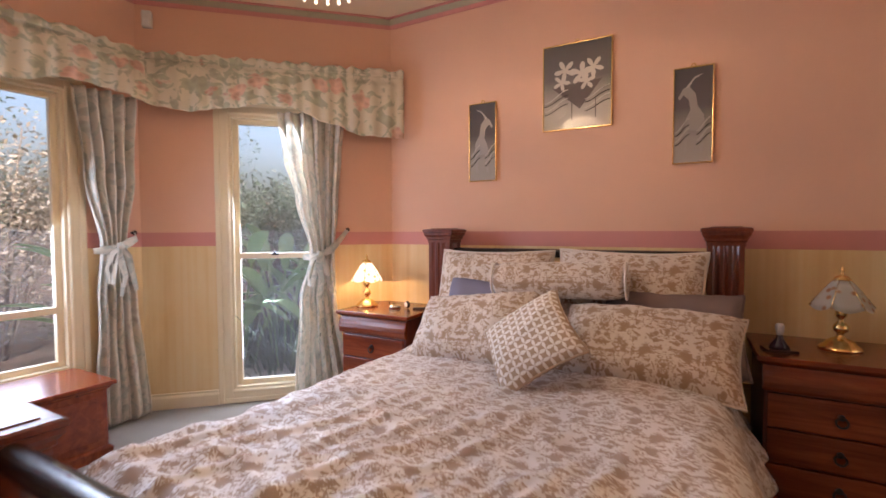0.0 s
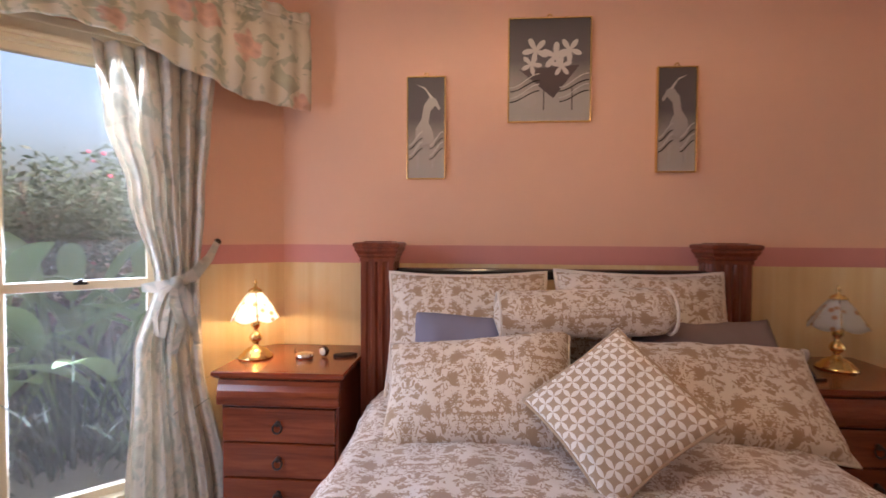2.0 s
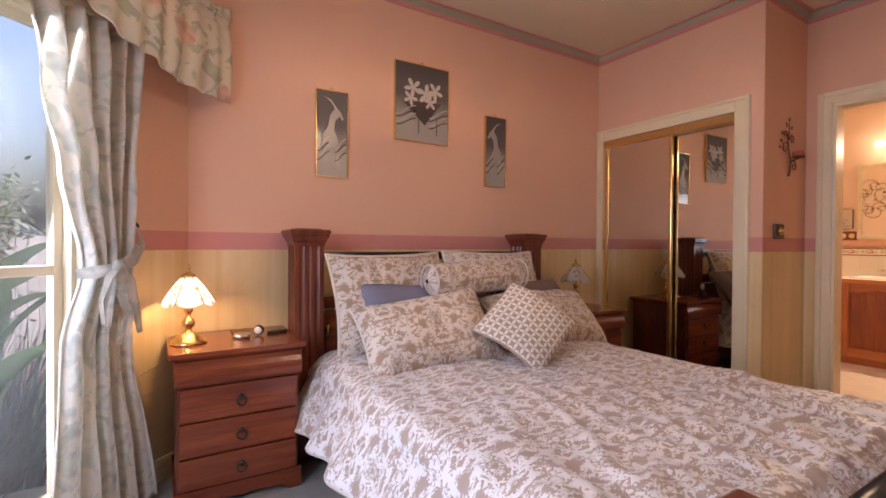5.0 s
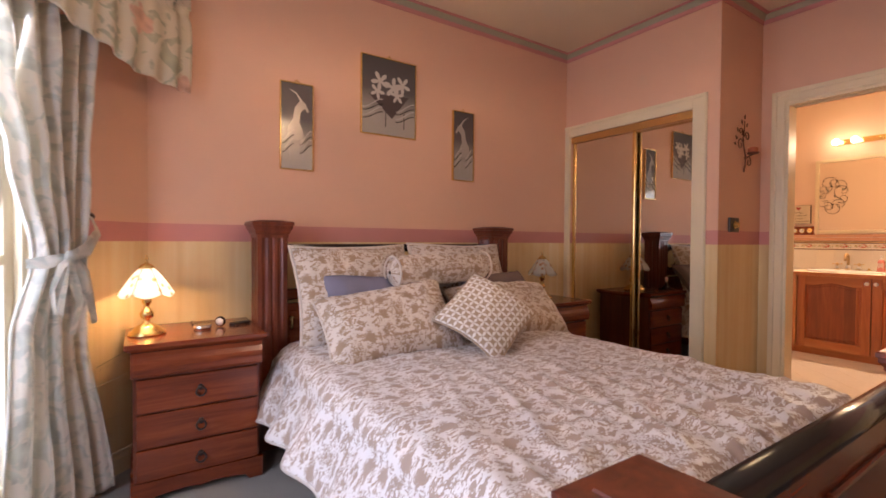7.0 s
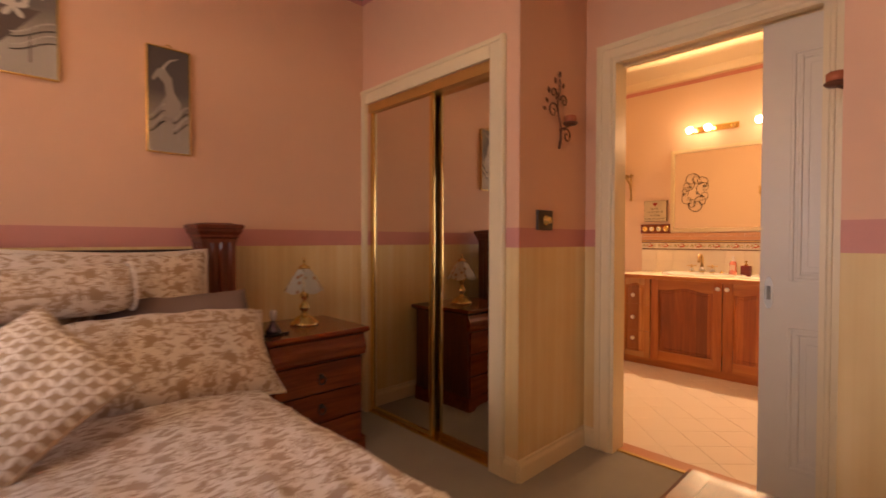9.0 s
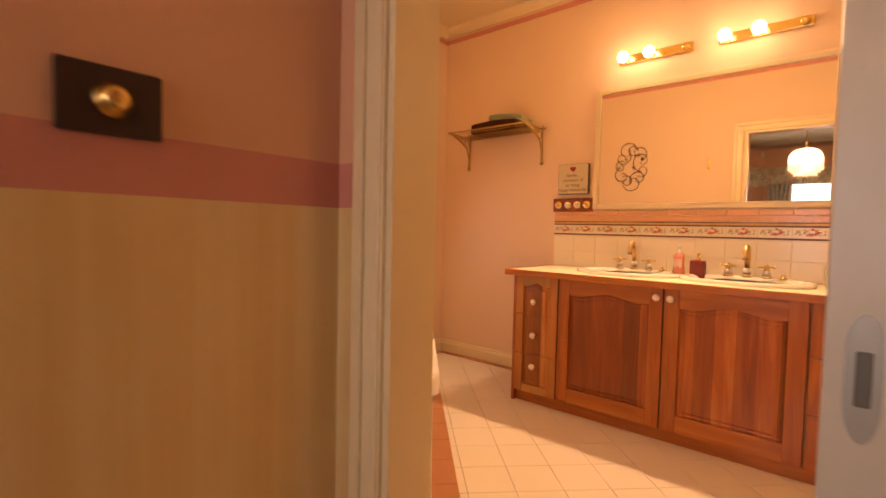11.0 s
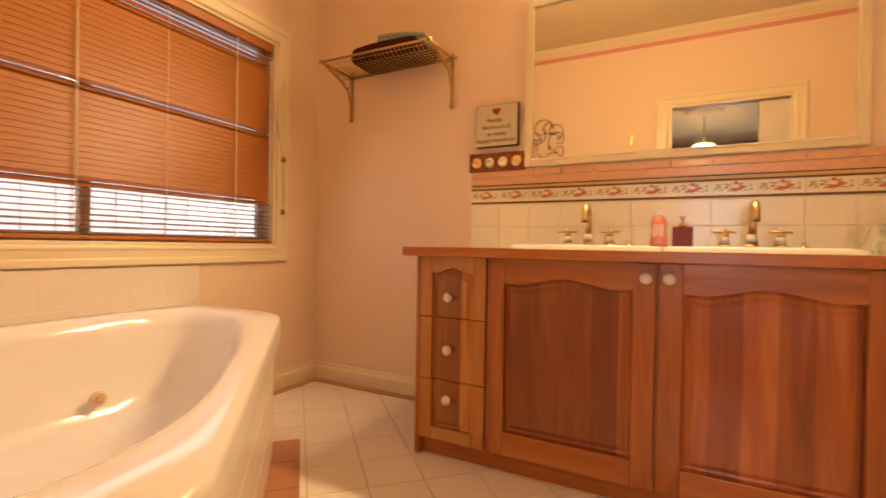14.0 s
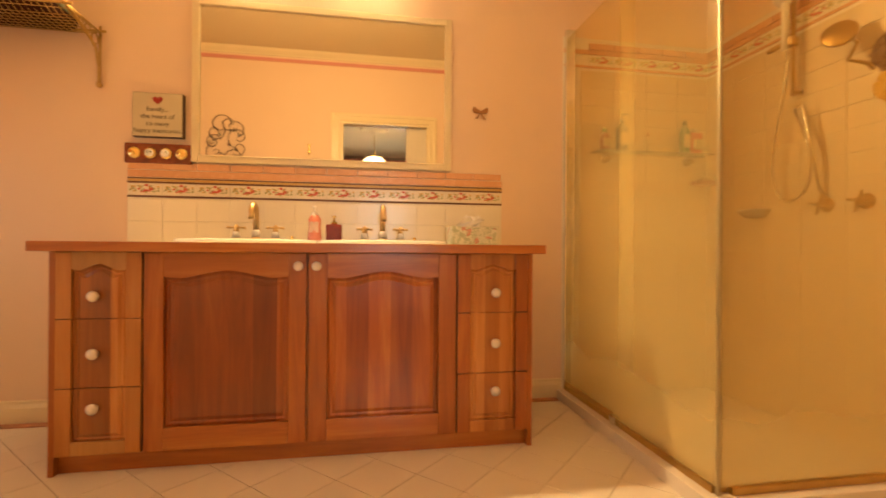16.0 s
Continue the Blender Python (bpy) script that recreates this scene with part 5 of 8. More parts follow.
def sconce(m, label):
    sc = thing("candle_sconce", m, label, "sconce", "iron candle sconces")
    bm = bmesh.new()
    stem = [(0.0, 0.012, -0.165), (0.012, 0.014, -0.12), (0.008, 0.02, -0.06), (-0.012, 0.016, 0.0), (-0.016, 0.012, 0.07), (0.0, 0.012, 0.13), (0.004, 0.012, 0.19)]
    tube(bm, stem, 0.0065, 8, 0, 0.5)
    part("stem", bm, M_RUST, sc)
    for cx, cz, r, a0, hd in ((-0.055, 0.02, 0.045, 0.0, 1), (0.045, 0.085, 0.035, 3.2, -1), (-0.05, 0.11, 0.030, 5.4, 1), (0.075, -0.09, 0.040, 2.4, -1)):
        bm = bmesh.new()
        tube(bm, spiral(cx, cz, r, 1.3, a0, hd), 0.0045, 6, 0, 0.5)
        part("scroll", bm, M_RUST, sc)
    for lx, lz, tilt in ((-0.10, 0.05, 140), (-0.09, 0.10, 110), (0.03, 0.15, 60), (-0.03, 0.16, 110), (0.004, 0.20, 85), (-0.115, 0.015, 170)):
        bm = bmesh.new()
        out = [(0.0, 0.0), (0.010, 0.009), (0.022, 0.009), (0.034, 0.0), (0.022, -0.009), (0.010, -0.009)]
        prism(bm, out, 0, 0.003, 0, Matrix.Translation((lx, 0.014, lz)) @ Matrix.Rotation(math.pi / 2, 4, "X") @ Matrix.Rotation(radians(tilt), 4, "Z"))
        part("leaf", bm, M_RUST, sc)
    bm = bmesh.new()
    lathe(bm, [(0.0, 0.0), (0.030, 0.002), (0.038, 0.010), (0.037, 0.014), (0.0, 0.012)], 18, pose(0.045, 0.05, -0.045))
    part("dish", bm, M_RUST, sc)
    bm = bmesh.new()
    lathe(bm, [(0.0, 0.012), (0.031, 0.012), (0.032, 0.045), (0.024, 0.050), (0.0, 0.046)], 18, pose(0.045, 0.05, -0.045))
    part("candle", bm, mat("rust_candle", (0.50, 0.14, 0.06), 0.5, 0.1), sc, "stubby terracotta candle")
    bm = bmesh.new()
    tube(bm, [(0.0, 0.014, -0.07), (0.02, 0.03, -0.06), (0.045, 0.05, -0.045)], 0.005, 6)
    part("bracket", bm, M_RUST, sc)
    return sc


sconce(Matrix.Translation((1.96, NOOK_Y, 1.80)) @ Matrix.Rotation(math.pi, 4, "Z") @ Matrix.Diagonal((-1, 1, 1, 1)), "dark iron scroll candle sconce on the wall by the door")
sconce(pose(1.95, NEAR_Y, 1.745), "dark iron scroll candle sconce on the facing wall")
dim = thing("dimmer_switch", Matrix.Translation((1.84, NOOK_Y, 1.26)) @ Matrix.Rotation(math.pi, 4, "Z"), "square dark wooden dimmer plate with brass knob", "switch")
bm = bmesh.new()
box(bm, -0.066, 0.066, 0.0, 0.014, -0.05, 0.05, 0, 0.005)
part("plate", bm, mat("dark_plate", (0.035, 0.018, 0.012), 0.35, 0.2), dim)
bm = bmesh.new()
lathe(bm, [(0.0, 0.0), (0.026, 0.0), (0.026, 0.006), (0.018, 0.010), (0.017, 0.026), (0.010, 0.030), (0.0, 0.030)], 20, pose(0, 0.014, 0, -90))
part("knob", bm, M_GOLD, dim, "brass knob")

# ---------------------------------------------------------------- pendant lamp
pend = thing("pendant_lamp", pose(PEND[0], PEND[1], CEIL), "white glass pendant lamp with beaded fringe", "lamp")
bm = bmesh.new()
lathe(bm, [(0.0, -0.045), (0.05, -0.042), (0.08, -0.03), (0.10, -0.024), (0.15, -0.02), (0.17, -0.014), (0.22, -0.012), (0.235, 0.0)], 48)
part("ceiling_rose", bm, M_CEIL, pend, "moulded plaster ceiling rose")
bm = bmesh.new()
tube(bm, [(0, 0, -0.03), (0, 0, -0.44)], 0.006, 8)
lathe(bm, [(0.0, -0.46), (0.055, -0.452), (0.06, -0.44), (0.025, -0.42), (0.008, -0.40)], 16)
part("rod", bm, M_GOLD, pend, "brass rod and gallery")
bm = bmesh.new()
lathe(bm, [(0.055, -0.452), (0.12, -0.465), (0.165, -0.50), (0.192, -0.55), (0.20, -0.61), (0.196, -0.66)], 36)
bmesh.ops.solidify(bm, geom=bm.faces[:], thickness=0.003)
part("glass_shade", bm, glow("opal_glass_lit", (1.0, 0.80, 0.52), 1.1), pend, "glowing opal glass shade")
bm = bmesh.new()
for r, n, z0, count in ((0.196, 64, -0.665, 8), (0.165, 54, -0.70, 8), (0.13, 44, -0.75, 8)):
    for k in range(n):
        a = 2 * math.pi * k / n
        for j in range(count if k % 2 else count - 2):
            bmesh.ops.create_icosphere(bm, subdivisions=1, radius=0.0066, matrix=pose(r * math.cos(a), r * math.sin(a), z0 - j * 0.0125))
fr = part("bead_fringe", bm, glow("glass_beads", (1.0, 0.80, 0.50), 0.45), pend, "glass bead fringe")
tagged(fr, kind="stuff")
for r, z0 in ((0.165, -0.695), (0.13, -0.745)):
    bm = bmesh.new()
    tube(bm, [(r * math.cos(q), r * math.sin(q), z0) for q in [2 * math.pi * i / 40 for i in range(41)]], 0.003, 6)
    part("fringe_hoop", bm, M_GOLD, pend, "thin brass hoop")
# ---------------------------------------------------------------- bathroom: vanity
VX, VY0, VY1, VTOP = 4.165, 0.706, 2.516, 0.845
van = thing("vanity_cabinet", pose(VX, 0, 0), "long cedar bathroom vanity with arched panel doors", "vanity")
bm = bmesh.new()
box(bm, 0.02, BATH_X1 - VX - 0.004, VY0 + 0.02, VY1 - 0.02, 0.07, 0.808)
part("carcass", bm, M_CEDAR, van)
for y in (VY0, VY1 - 0.02):
    bm = bmesh.new()
    box(bm, 0.0, BATH_X1 - VX - 0.004, y, y + 0.02, 0.0, 0.808, 0, 0.002)
    part("side_panel", bm, M_CEDAR, van)
bm = bmesh.new()
box(bm, 0.03, 0.05, VY0 + 0.02, VY1 - 0.02, 0.0, 0.07)
part("kickboard", bm, M_CEDARX, van)
M_CEDARP = wood("cedar_panel", (0.17, 0.030, 0.007), (0.38, 0.088, 0.015), (0.54, 0.18, 0.04), 0.33, "Z", 0.35, 0.8, boards=0.087)
M_PINE = wood("pale_cedar", (0.34, 0.15, 0.05), (0.50, 0.25, 0.09), (0.60, 0.33, 0.13), 0.33, "Z", 0.3, 0.7)


def arch(y, w, h):
    """Cathedral curve across a door head, y from -1 to 1."""
    return h * (math.exp(-(y / 0.42) ** 2) - 0.25 * math.exp(-((abs(y) - 0.72) / 0.16) ** 2))


def panel_front(name, y0, y1, z0, z1, border, rise, frame_mat, panel_mat, knob, low=None):
    low = low or border
    bm = bmesh.new()
    w = y1 - y0
    n = 24
    # frame: two stiles, a bottom rail and a head rail with an arched lower edge
    box(bm, 0.0145, 0.018, y0 + 0.004, y1 - 0.004, z0 + 0.004, z1 - 0.004)
    door = part(name, bm, frame_mat, van)
    for e0, e1 in ((y0, y0 + border), (y1 - border, y1)):
        bm = bmesh.new()
        box(bm, -0.004, 0.0143, e0, e1, z0, z1, 0, 0.003)
        part("stile", bm, frame_mat, door)
    bm = bmesh.new()
    box(bm, -0.0035, 0.0143, y0 + border, y1 - border, z0, z0 + low, 0, 0.002)
    part("rail", bm, M_CEDARX if frame_mat is not M_PINE else M_PINE, door)
    bm = bmesh.new()
    hw = w / 2 - border
    yc = (y0 + y1) / 2
    zb = z1 - border - rise
    out = [(yc - hw, z1), (yc + hw, z1)]
    curve = [(yc + hw * (1 - 2 * i / n), zb + arch(1 - 2 * i / n, hw, rise)) for i in range(n + 1)]
    prism(bm, (out + curve)[::-1], -0.0035, 0.0143, 0, Matrix(((0, 0, 1, 0), (1, 0, 0, 0), (0, 1, 0, 0), (0, 0, 0, 1))))
    part("rail", bm, M_CEDARX, door)
    # raised panel in three steps that follow the arch
    bm = bmesh.new()
    prev = None
    for g, x in ((0.0, 0.008), (0.012, 0.004), (0.020, 0.007), (0.034, 0.001), (0.040, 0.001)):
        pts = [(x, yc - hw + g, z0 + low + g), (x, yc + hw - g, z0 + low + g)]
        pts += [(x, yc + (hw - g) * (1 - 2 * i / n), zb - g + arch(1 - 2 * i / n, hw, rise)) for i in range(n + 1)]
        rowv = [bm.verts.new(p) for p in pts]
        if prev:
            for i in range(len(rowv)):
                j = (i + 1) % len(rowv)
                bm.faces.new((prev[i], prev[j], rowv[j], rowv[i]))
        prev = rowv
    bm.faces.new(prev)
    part("raised_panel", bm, panel_mat, door)
    bm = bmesh.new()
    lathe(bm, [(0.0, 0.034), (0.012, 0.032), (0.019, 0.024), (0.017, 0.014), (0.010, 0.008), (0.011, 0.0)], 18, Matrix.Translation((-0.004, knob[0], knob[1])) @ Matrix.Rotation(-math.pi / 2, 4, "Y"))
    part("knob", bm, M_KNOB, door, "white porcelain knob with pink spray")


def drawer_front(y0, y1, z0, z1, border, head, foot, pale, knob):
    """A slice of one tall panelled front: the first has the arched head, the last the foot rail."""
    bm = bmesh.new()
    box(bm, 0.0145, 0.018, y0 + 0.003, y1 - 0.003, z0 + 0.003, z1 - 0.003)
    dr = part("drawer", bm, M_CEDAR, van)
    for e0, e1 in ((y0, y0 + border), (y1 - border, y1)):
        bm = bmesh.new()
        box(bm, -0.004, 0.0143, e0, e1, z0, z1, 0, 0.002)
        part("stile", bm, M_PALE if pale else M_CEDAR, dr)
    n, hw, yc, rise = 18, (y1 - y0) / 2 - border, (y0 + y1) / 2, 0.020
    low = z0 + (0.048 if foot else 0.0)
    zb = z1 - 0.042 - rise if head else z1
    if head:
        bm = bmesh.new()
        curve = [(yc + hw * (1 - 2 * i / n), zb + arch(1 - 2 * i / n, hw, rise)) for i in range(n + 1)]
        prism(bm, ([(yc - hw, z1), (yc + hw, z1)] + curve)[::-1], -0.0035, 0.0143, 0, Matrix(((0, 0, 1, 0), (1, 0, 0, 0), (0, 1, 0, 0), (0, 0, 0, 1))))
        part("rail", bm, M_PINE if pale else M_CEDARS, dr)
    if foot:
        bm = bmesh.new()
        box(bm, -0.0035, 0.0143, y0 + border, y1 - border, z0, low, 0, 0.003)
        part("rail", bm, M_PINE if pale else M_CEDARS, dr)
    bm = bmesh.new()
    prev = None
    for g, x in ((0.0, 0.007), (0.010, 0.003), (0.016, 0.006), (0.028, 0.000), (0.033, 0.000)):
        zl = low + (g if foot else 0.0)
        pts = [(x, yc - hw + g, zl), (x, yc + hw - g, zl)]
        pts += [(x, yc + (hw - g) * (1 - 2 * i / n), zb - g + arch(1 - 2 * i / n, hw, rise) if head else zb) for i in range(n + 1)]
        row = [bm.verts.new(p) for p in pts]
        if prev:
            for i in range(len(row)):
                j = (i + 1) % len(row)
                if (prev[i].co - row[i].co).length + (prev[j].co - row[j].co).length > 1e-6:
                    bm.faces.new((prev[i], prev[j], row[j], row[i]))
        prev = row
    bm.faces.new(prev)
    part("raised_panel", bm, M_CEDARS, dr)
    bm = bmesh.new()
    lathe(bm, [(0.0, 0.036), (0.012, 0.034), (0.020, 0.026), (0.018, 0.015), (0.010, 0.008), (0.011, 0.0)], 18, Matrix.Translation((-0.002, knob[0], knob[1])) @ Matrix.Rotation(-math.pi / 2, 4, "Y"))
    part("knob", bm, M_KNOB, dr, "white porcelain knob with pink spray")


M_PALE = wood("light_cedar", (0.28, 0.085, 0.022), (0.48, 0.19, 0.05), (0.60, 0.29, 0.09), 0.33, "Z", 0.3, 0.8)
M_CEDARS = wood("striped_cedar", (0.26, 0.068, 0.016), (0.50, 0.175, 0.042), (0.62, 0.29, 0.09), 0.33, "Z", 0.35, 0.8, boards=0.061)
M_KNOB = mat("painted_porcelain", (0.80, 0.70, 0.64), 0.15, 0.16, 60, 90, 0.0, coat=0.4)
panel_front("door", 1.628, 2.203, 0.072, 0.806, 0.066, 0.024, M_CEDAR, M_CEDARP, (1.655, 0.757), 0.085)
panel_front("door", 1.037, 1.618, 0.072, 0.806, 0.070, 0.024, M_CEDAR, M_CEDARP, (1.588, 0.757), 0.085)
for y0, y1, yk in ((2.212, 2.494, 2.362), (0.728, 1.028, 0.872)):
    for k, (z0, z1, zk) in enumerate(((0.5665, 0.806, 0.648), (0.3165, 0.5635, 0.441), (0.072, 0.3135, 0.244))):
        drawer_front(y0, y1, z0, z1, 0.052, k == 0, k == 2, y0 > 2, (yk, zk))

bench = thing("countertop", pose(VX, 0, 0), "cream laminate vanity top with a timber front edge", "countertop")
bm = bmesh.new()
box(bm, -0.042, BATH_X1 - VX - 0.004, VY0 - 0.022, VY1 + 0.022, 0.812, 0.841, 0, 0.002)
part("slab", bm, mat("cream_laminate", (0.80, 0.72, 0.55), 0.3, 0.03, 3, 60, 0.02), bench)
bm = bmesh.new()
box(bm, -0.062, -0.042, VY0 - 0.035, VY1 + 0.035, 0.809, 0.845, 0, 0.004)
box(bm, -0.042, BATH_X1 - VX - 0.004, VY0 - 0.035, VY0 - 0.022, 0.809, 0.845, 0, 0.003)
box(bm, -0.042, BATH_X1 - VX - 0.004, VY1 + 0.022, VY1 + 0.035, 0.809, 0.845, 0, 0.003)
part("timber_edge", bm, M_CEDARX, bench, "cedar edging")


def basin(y):
    bs = thing("basin", pose(4.47, y, 0.841), "oval cream porcelain inset basin", "basin", "vanity basins")
    bm = bmesh.new()
    prof = [(1.0, 0.0), (1.0, 0.012), (0.985, 0.020), (0.95, 0.022), (0.86, 0.020), (0.80, 0.012), (0.76, -0.006), (0.70, -0.015), (0.3, -0.018), (0.0, -0.018)]
    vs = lathe(bm, prof, 48)
    bmesh.ops.scale(bm, vec=(0.225, 0.30, 1.0), verts=vs)
    part("bowl", bm, M_WHITE, bs, smooth=True)
    bm = bmesh.new()
    lathe(bm, [(0.0, 0.0), (0.022, 0.0), (0.022, 0.004), (0.0, 0.005)], 18, pose(0.02, 0, -0.018))
    part("waste", bm, M_GOLD, bs, "brass waste")
    bm = bmesh.new()
    lathe(bm, [(0.0, 0.0), (0.022, 0.0), (0.018, 0.006), (0.008, 0.009), (0.006, 0.016), (0.009, 0.02), (0.0, 0.023)], 16, pose(0.155, -0.16, 0.021))
    part("plug", bm, M_GOLD, bs, "brass plug")
    return bs


M_TAP = mat("satin_brass", (0.74, 0.53, 0.27), 0.36, 0.10, 14, 70, 0.03, metal=1.0)


def tapset(y):
    ts = thing("tap_set", pose(4.605, y, 0.862), "antique brass three-piece basin tap set", "tap", "vanity taps")
    bm = bmesh.new()
    lathe(bm, [(0.0, 0.0), (0.026, 0.0), (0.024, 0.008), (0.017, 0.014), (0.016, 0.018), (0.0, 0.018)], 18)
    pts = [(0, 0, 0.03), (0, 0, 0.10)] + [(-0.045 + 0.045 * math.cos(a), 0, 0.115 + 0.05 * math.sin(a)) for a in [math.pi * i / 12 for i in range(13)]] + [(-0.09, 0, 0.095)]
    tube(bm, pts, 0.0135, 12)
    part("spout", bm, M_TAP, ts, "curved brass spout")
    bm = bmesh.new()
    lathe(bm, [(0.0, 0.016), (0.018, 0.016), (0.020, 0.03), (0.016, 0.05), (0.0, 0.05)], 16)
    part("collar", bm, M_WHITE, ts, "white porcelain collar")
    for dy in (-0.088, 0.088):
        bm = bmesh.new()
        lathe(bm, [(0.0, 0.0), (0.026, 0.0), (0.024, 0.006), (0.018, 0.012), (0.0, 0.012)], 16, pose(0, dy, 0))
        part("flange", bm, M_TAP, ts)
        bm = bmesh.new()
        lathe(bm, [(0.0, 0.040), (0.014, 0.040), (0.012, 0.052), (0.009, 0.056), (0.010, 0.066), (0.006, 0.074), (0.0, 0.075)], 14, pose(0, dy, 0))
        for a in (0.4, 0.4 + math.pi / 2):
            tube(bm, [(0.036 * math.cos(a), dy + 0.036 * math.sin(a), 0.060), (-0.036 * math.cos(a), dy - 0.036 * math.sin(a), 0.060)], 0.0045, 8)
            for q in (-1, 1):
                bmesh.ops.create_icosphere(bm, subdivisions=1, radius=0.0075, matrix=pose(q * 0.036 * math.cos(a), dy + q * 0.036 * math.sin(a), 0.060))
        h = part("cross_handle", bm, M_TAP, ts)
        bm = bmesh.new()
        lathe(bm, [(0.0, 0.011), (0.020, 0.011), (0.016, 0.03), (0.014, 0.041), (0.0, 0.041)], 16, pose(0, dy, 0))
        part("collar", bm, M_WHITE, h)
    return ts


for y in (1.915, 1.320):
    basin(y)
    tapset(y)


# things on the vanity top
def pump(name, m, body, mat_body, mat_pump, label, tag=None):
    p = thing(name, m, label, "soap bottle")
    bm = bmesh.new()
    body(bm)
    part("bottle", bm, mat_body, p)
    h = max(v.co.z for v in p.children[0].data.vertices)
    bm = bmesh.new()
    lathe(bm, [(0.0, h), (0.014, h), (0.014, h + 0.012), (0.005, h + 0.014), (0.005, h + 0.032), (0.010, h + 0.034), (0.010, h + 0.042), (0.0, h + 0.043)], 14)
    tube(bm, [(0, 0, h + 0.038), (-0.028, 0.0, h + 0.036)], 0.005, 8)
    part("pump", bm, mat_pump, p)
    if tag:
        bm = bmesh.new()
        box(bm, -0.0275, -0.025, -0.02, 0.02, 0.035, 0.085, 0, 0.001)
        part("label", bm, tag, p)
    return p


pump("foam_soap", pose(4.50, 1.635, 0.863), lambda bm: lathe(bm, [(0.0, 0.0), (0.030, 0.0), (0.032, 0.01), (0.026, 0.06), (0.029, 0.095), (0.020, 0.112), (0.014, 0.116), (0.0, 0.116)], 20), mat("pink_soap", (0.75, 0.26, 0.20), 0.2, 0.1, coat=0.4), M_ACRYL, "pink foaming hand soap bottle with white pump", mat("soap_label", (0.72, 0.5, 0.42), 0.4, 0.3, 60))
pump("soap_dispenser", pose(4.57, 1.552, 0.842), lambda bm: box(bm, -0.036, 0.036, -0.036, 0.036, 0.0, 0.098, 0, 0.006), mat("marbled_maroon", (0.25, 0.022, 0.012), 0.4, 0.5, 30, 90, 0.05), M_GOLD, "square maroon marbled soap dispenser with brass pump")
tis = thing("tissue_box", pose(4.60, 0.872, 0.842, 0, 0, 4), "floral tissue box with a white tissue pulled up", "tissue box")
M_TISBOX = floral("tissue_print", (0.80, 0.76, 0.66), (0.66, 0.24, 0.20), (0.34, 0.38, 0.24), 4.0)
bm = bmesh.new()
box(bm, -0.058, 0.058, -0.118, 0.118, 0.0, 0.098, 0, 0.003)
tb = part("carton", bm, M_TISBOX, tis)
set_uv(tb.data, lambda q: (tb.data.vertices[q].co.y + 1, tb.data.vertices[q].co.z + tb.data.vertices[q].co.x))
bm = bmesh.new()
for k in range(3):
    rows = []
    for j in range(7):
        s = j / 6
        rows.append([bm.verts.new((0.02 * math.sin(i * 0.9 + k + s * 3), -0.05 + i * 0.0125 + 0.02 * k - 0.03 * s * k, 0.097 + s * (0.05 + 0.012 * math.sin(i * 1.3 + k * 2)))) for i in range(9)])
    for a, b in zip(rows, rows[1:]):
        for i in range(8):
            bm.faces.new((a[i], a[i + 1], b[i + 1], b[i])).smooth = True
part("tissue", bm, mat("tissue_paper", (0.82, 0.78, 0.74), 0.9, 0.04), tis, "crumpled white tissue")

# ---------------------------------------------------------------- splashback
spl = tagged(new("trim_splashback"), "tiled splashback with a floral border row", "tiles", kind="structure")
M_BORDERTILE = mat("cream_border_tile", (0.82, 0.75, 0.62), 0.2, 0.03, 6, 60, 0.01, coat=0.3)
M_SALMON = mat("salmon_tile", (0.70, 0.38, 0.22), 0.25, 0.08, 8, 60, 0.02, coat=0.3)
M_LINE = mat("brown_line", (0.16, 0.07, 0.03), 0.35, 0.1)
M_ROSE = mat("rose_print", (0.60, 0.10, 0.07), 0.3, 0.25, 60)
M_LEAF = mat("leaf_print", (0.36, 0.36, 0.17), 0.3, 0.3, 60)
M_OCHRE = mat("ochre_print", (0.66, 0.42, 0.14), 0.3, 0.2, 60)
SY0, SY1 = 0.670, 2.535
x = BATH_X1
bm = bmesh.new()
box(bm, x - 0.006, x - 0.001, SY0, SY1, 0.842, 1.238)
part("grout_bed", bm, M_WALLGROUT, spl)


def shared(name, bm, material):
    return finish(bm, name, material)


def piece(name, me, parent, m):
    ob = new(name, me)
    ob.parent = parent
    ob.matrix_local = m
    return ob


tw = 0.155
bm = bmesh.new()
box(bm, -0.005, 0.0, 0.001, tw - 0.001, 0.001, 0.109, 0, 0.0015)
tile_me = shared("tile", bm, M_BORDERTILE)
bm = bmesh.new()
box(bm, -0.006, 0.0, 0.001, 0.154 / 1.0 - 0.001, 0.0, 0.056, 0, 0.0015)
band_me = shared("border_tile", bm, M_BORDERTILE)
bm = bmesh.new()
box(bm, -0.009, 0.0, 0.001, 0.154, 0.0, 0.034, 0, 0.004)
cap_me = shared("cap_tile", bm, M_SALMON)
n = int((SY1 - SY0) / tw)
for r in range(2):
    for k in range(n):
        piece("tile", tile_me, spl, pose(x - 0.005, SY0 + k * tw + 0.003, 0.843 + r * 0.1095))


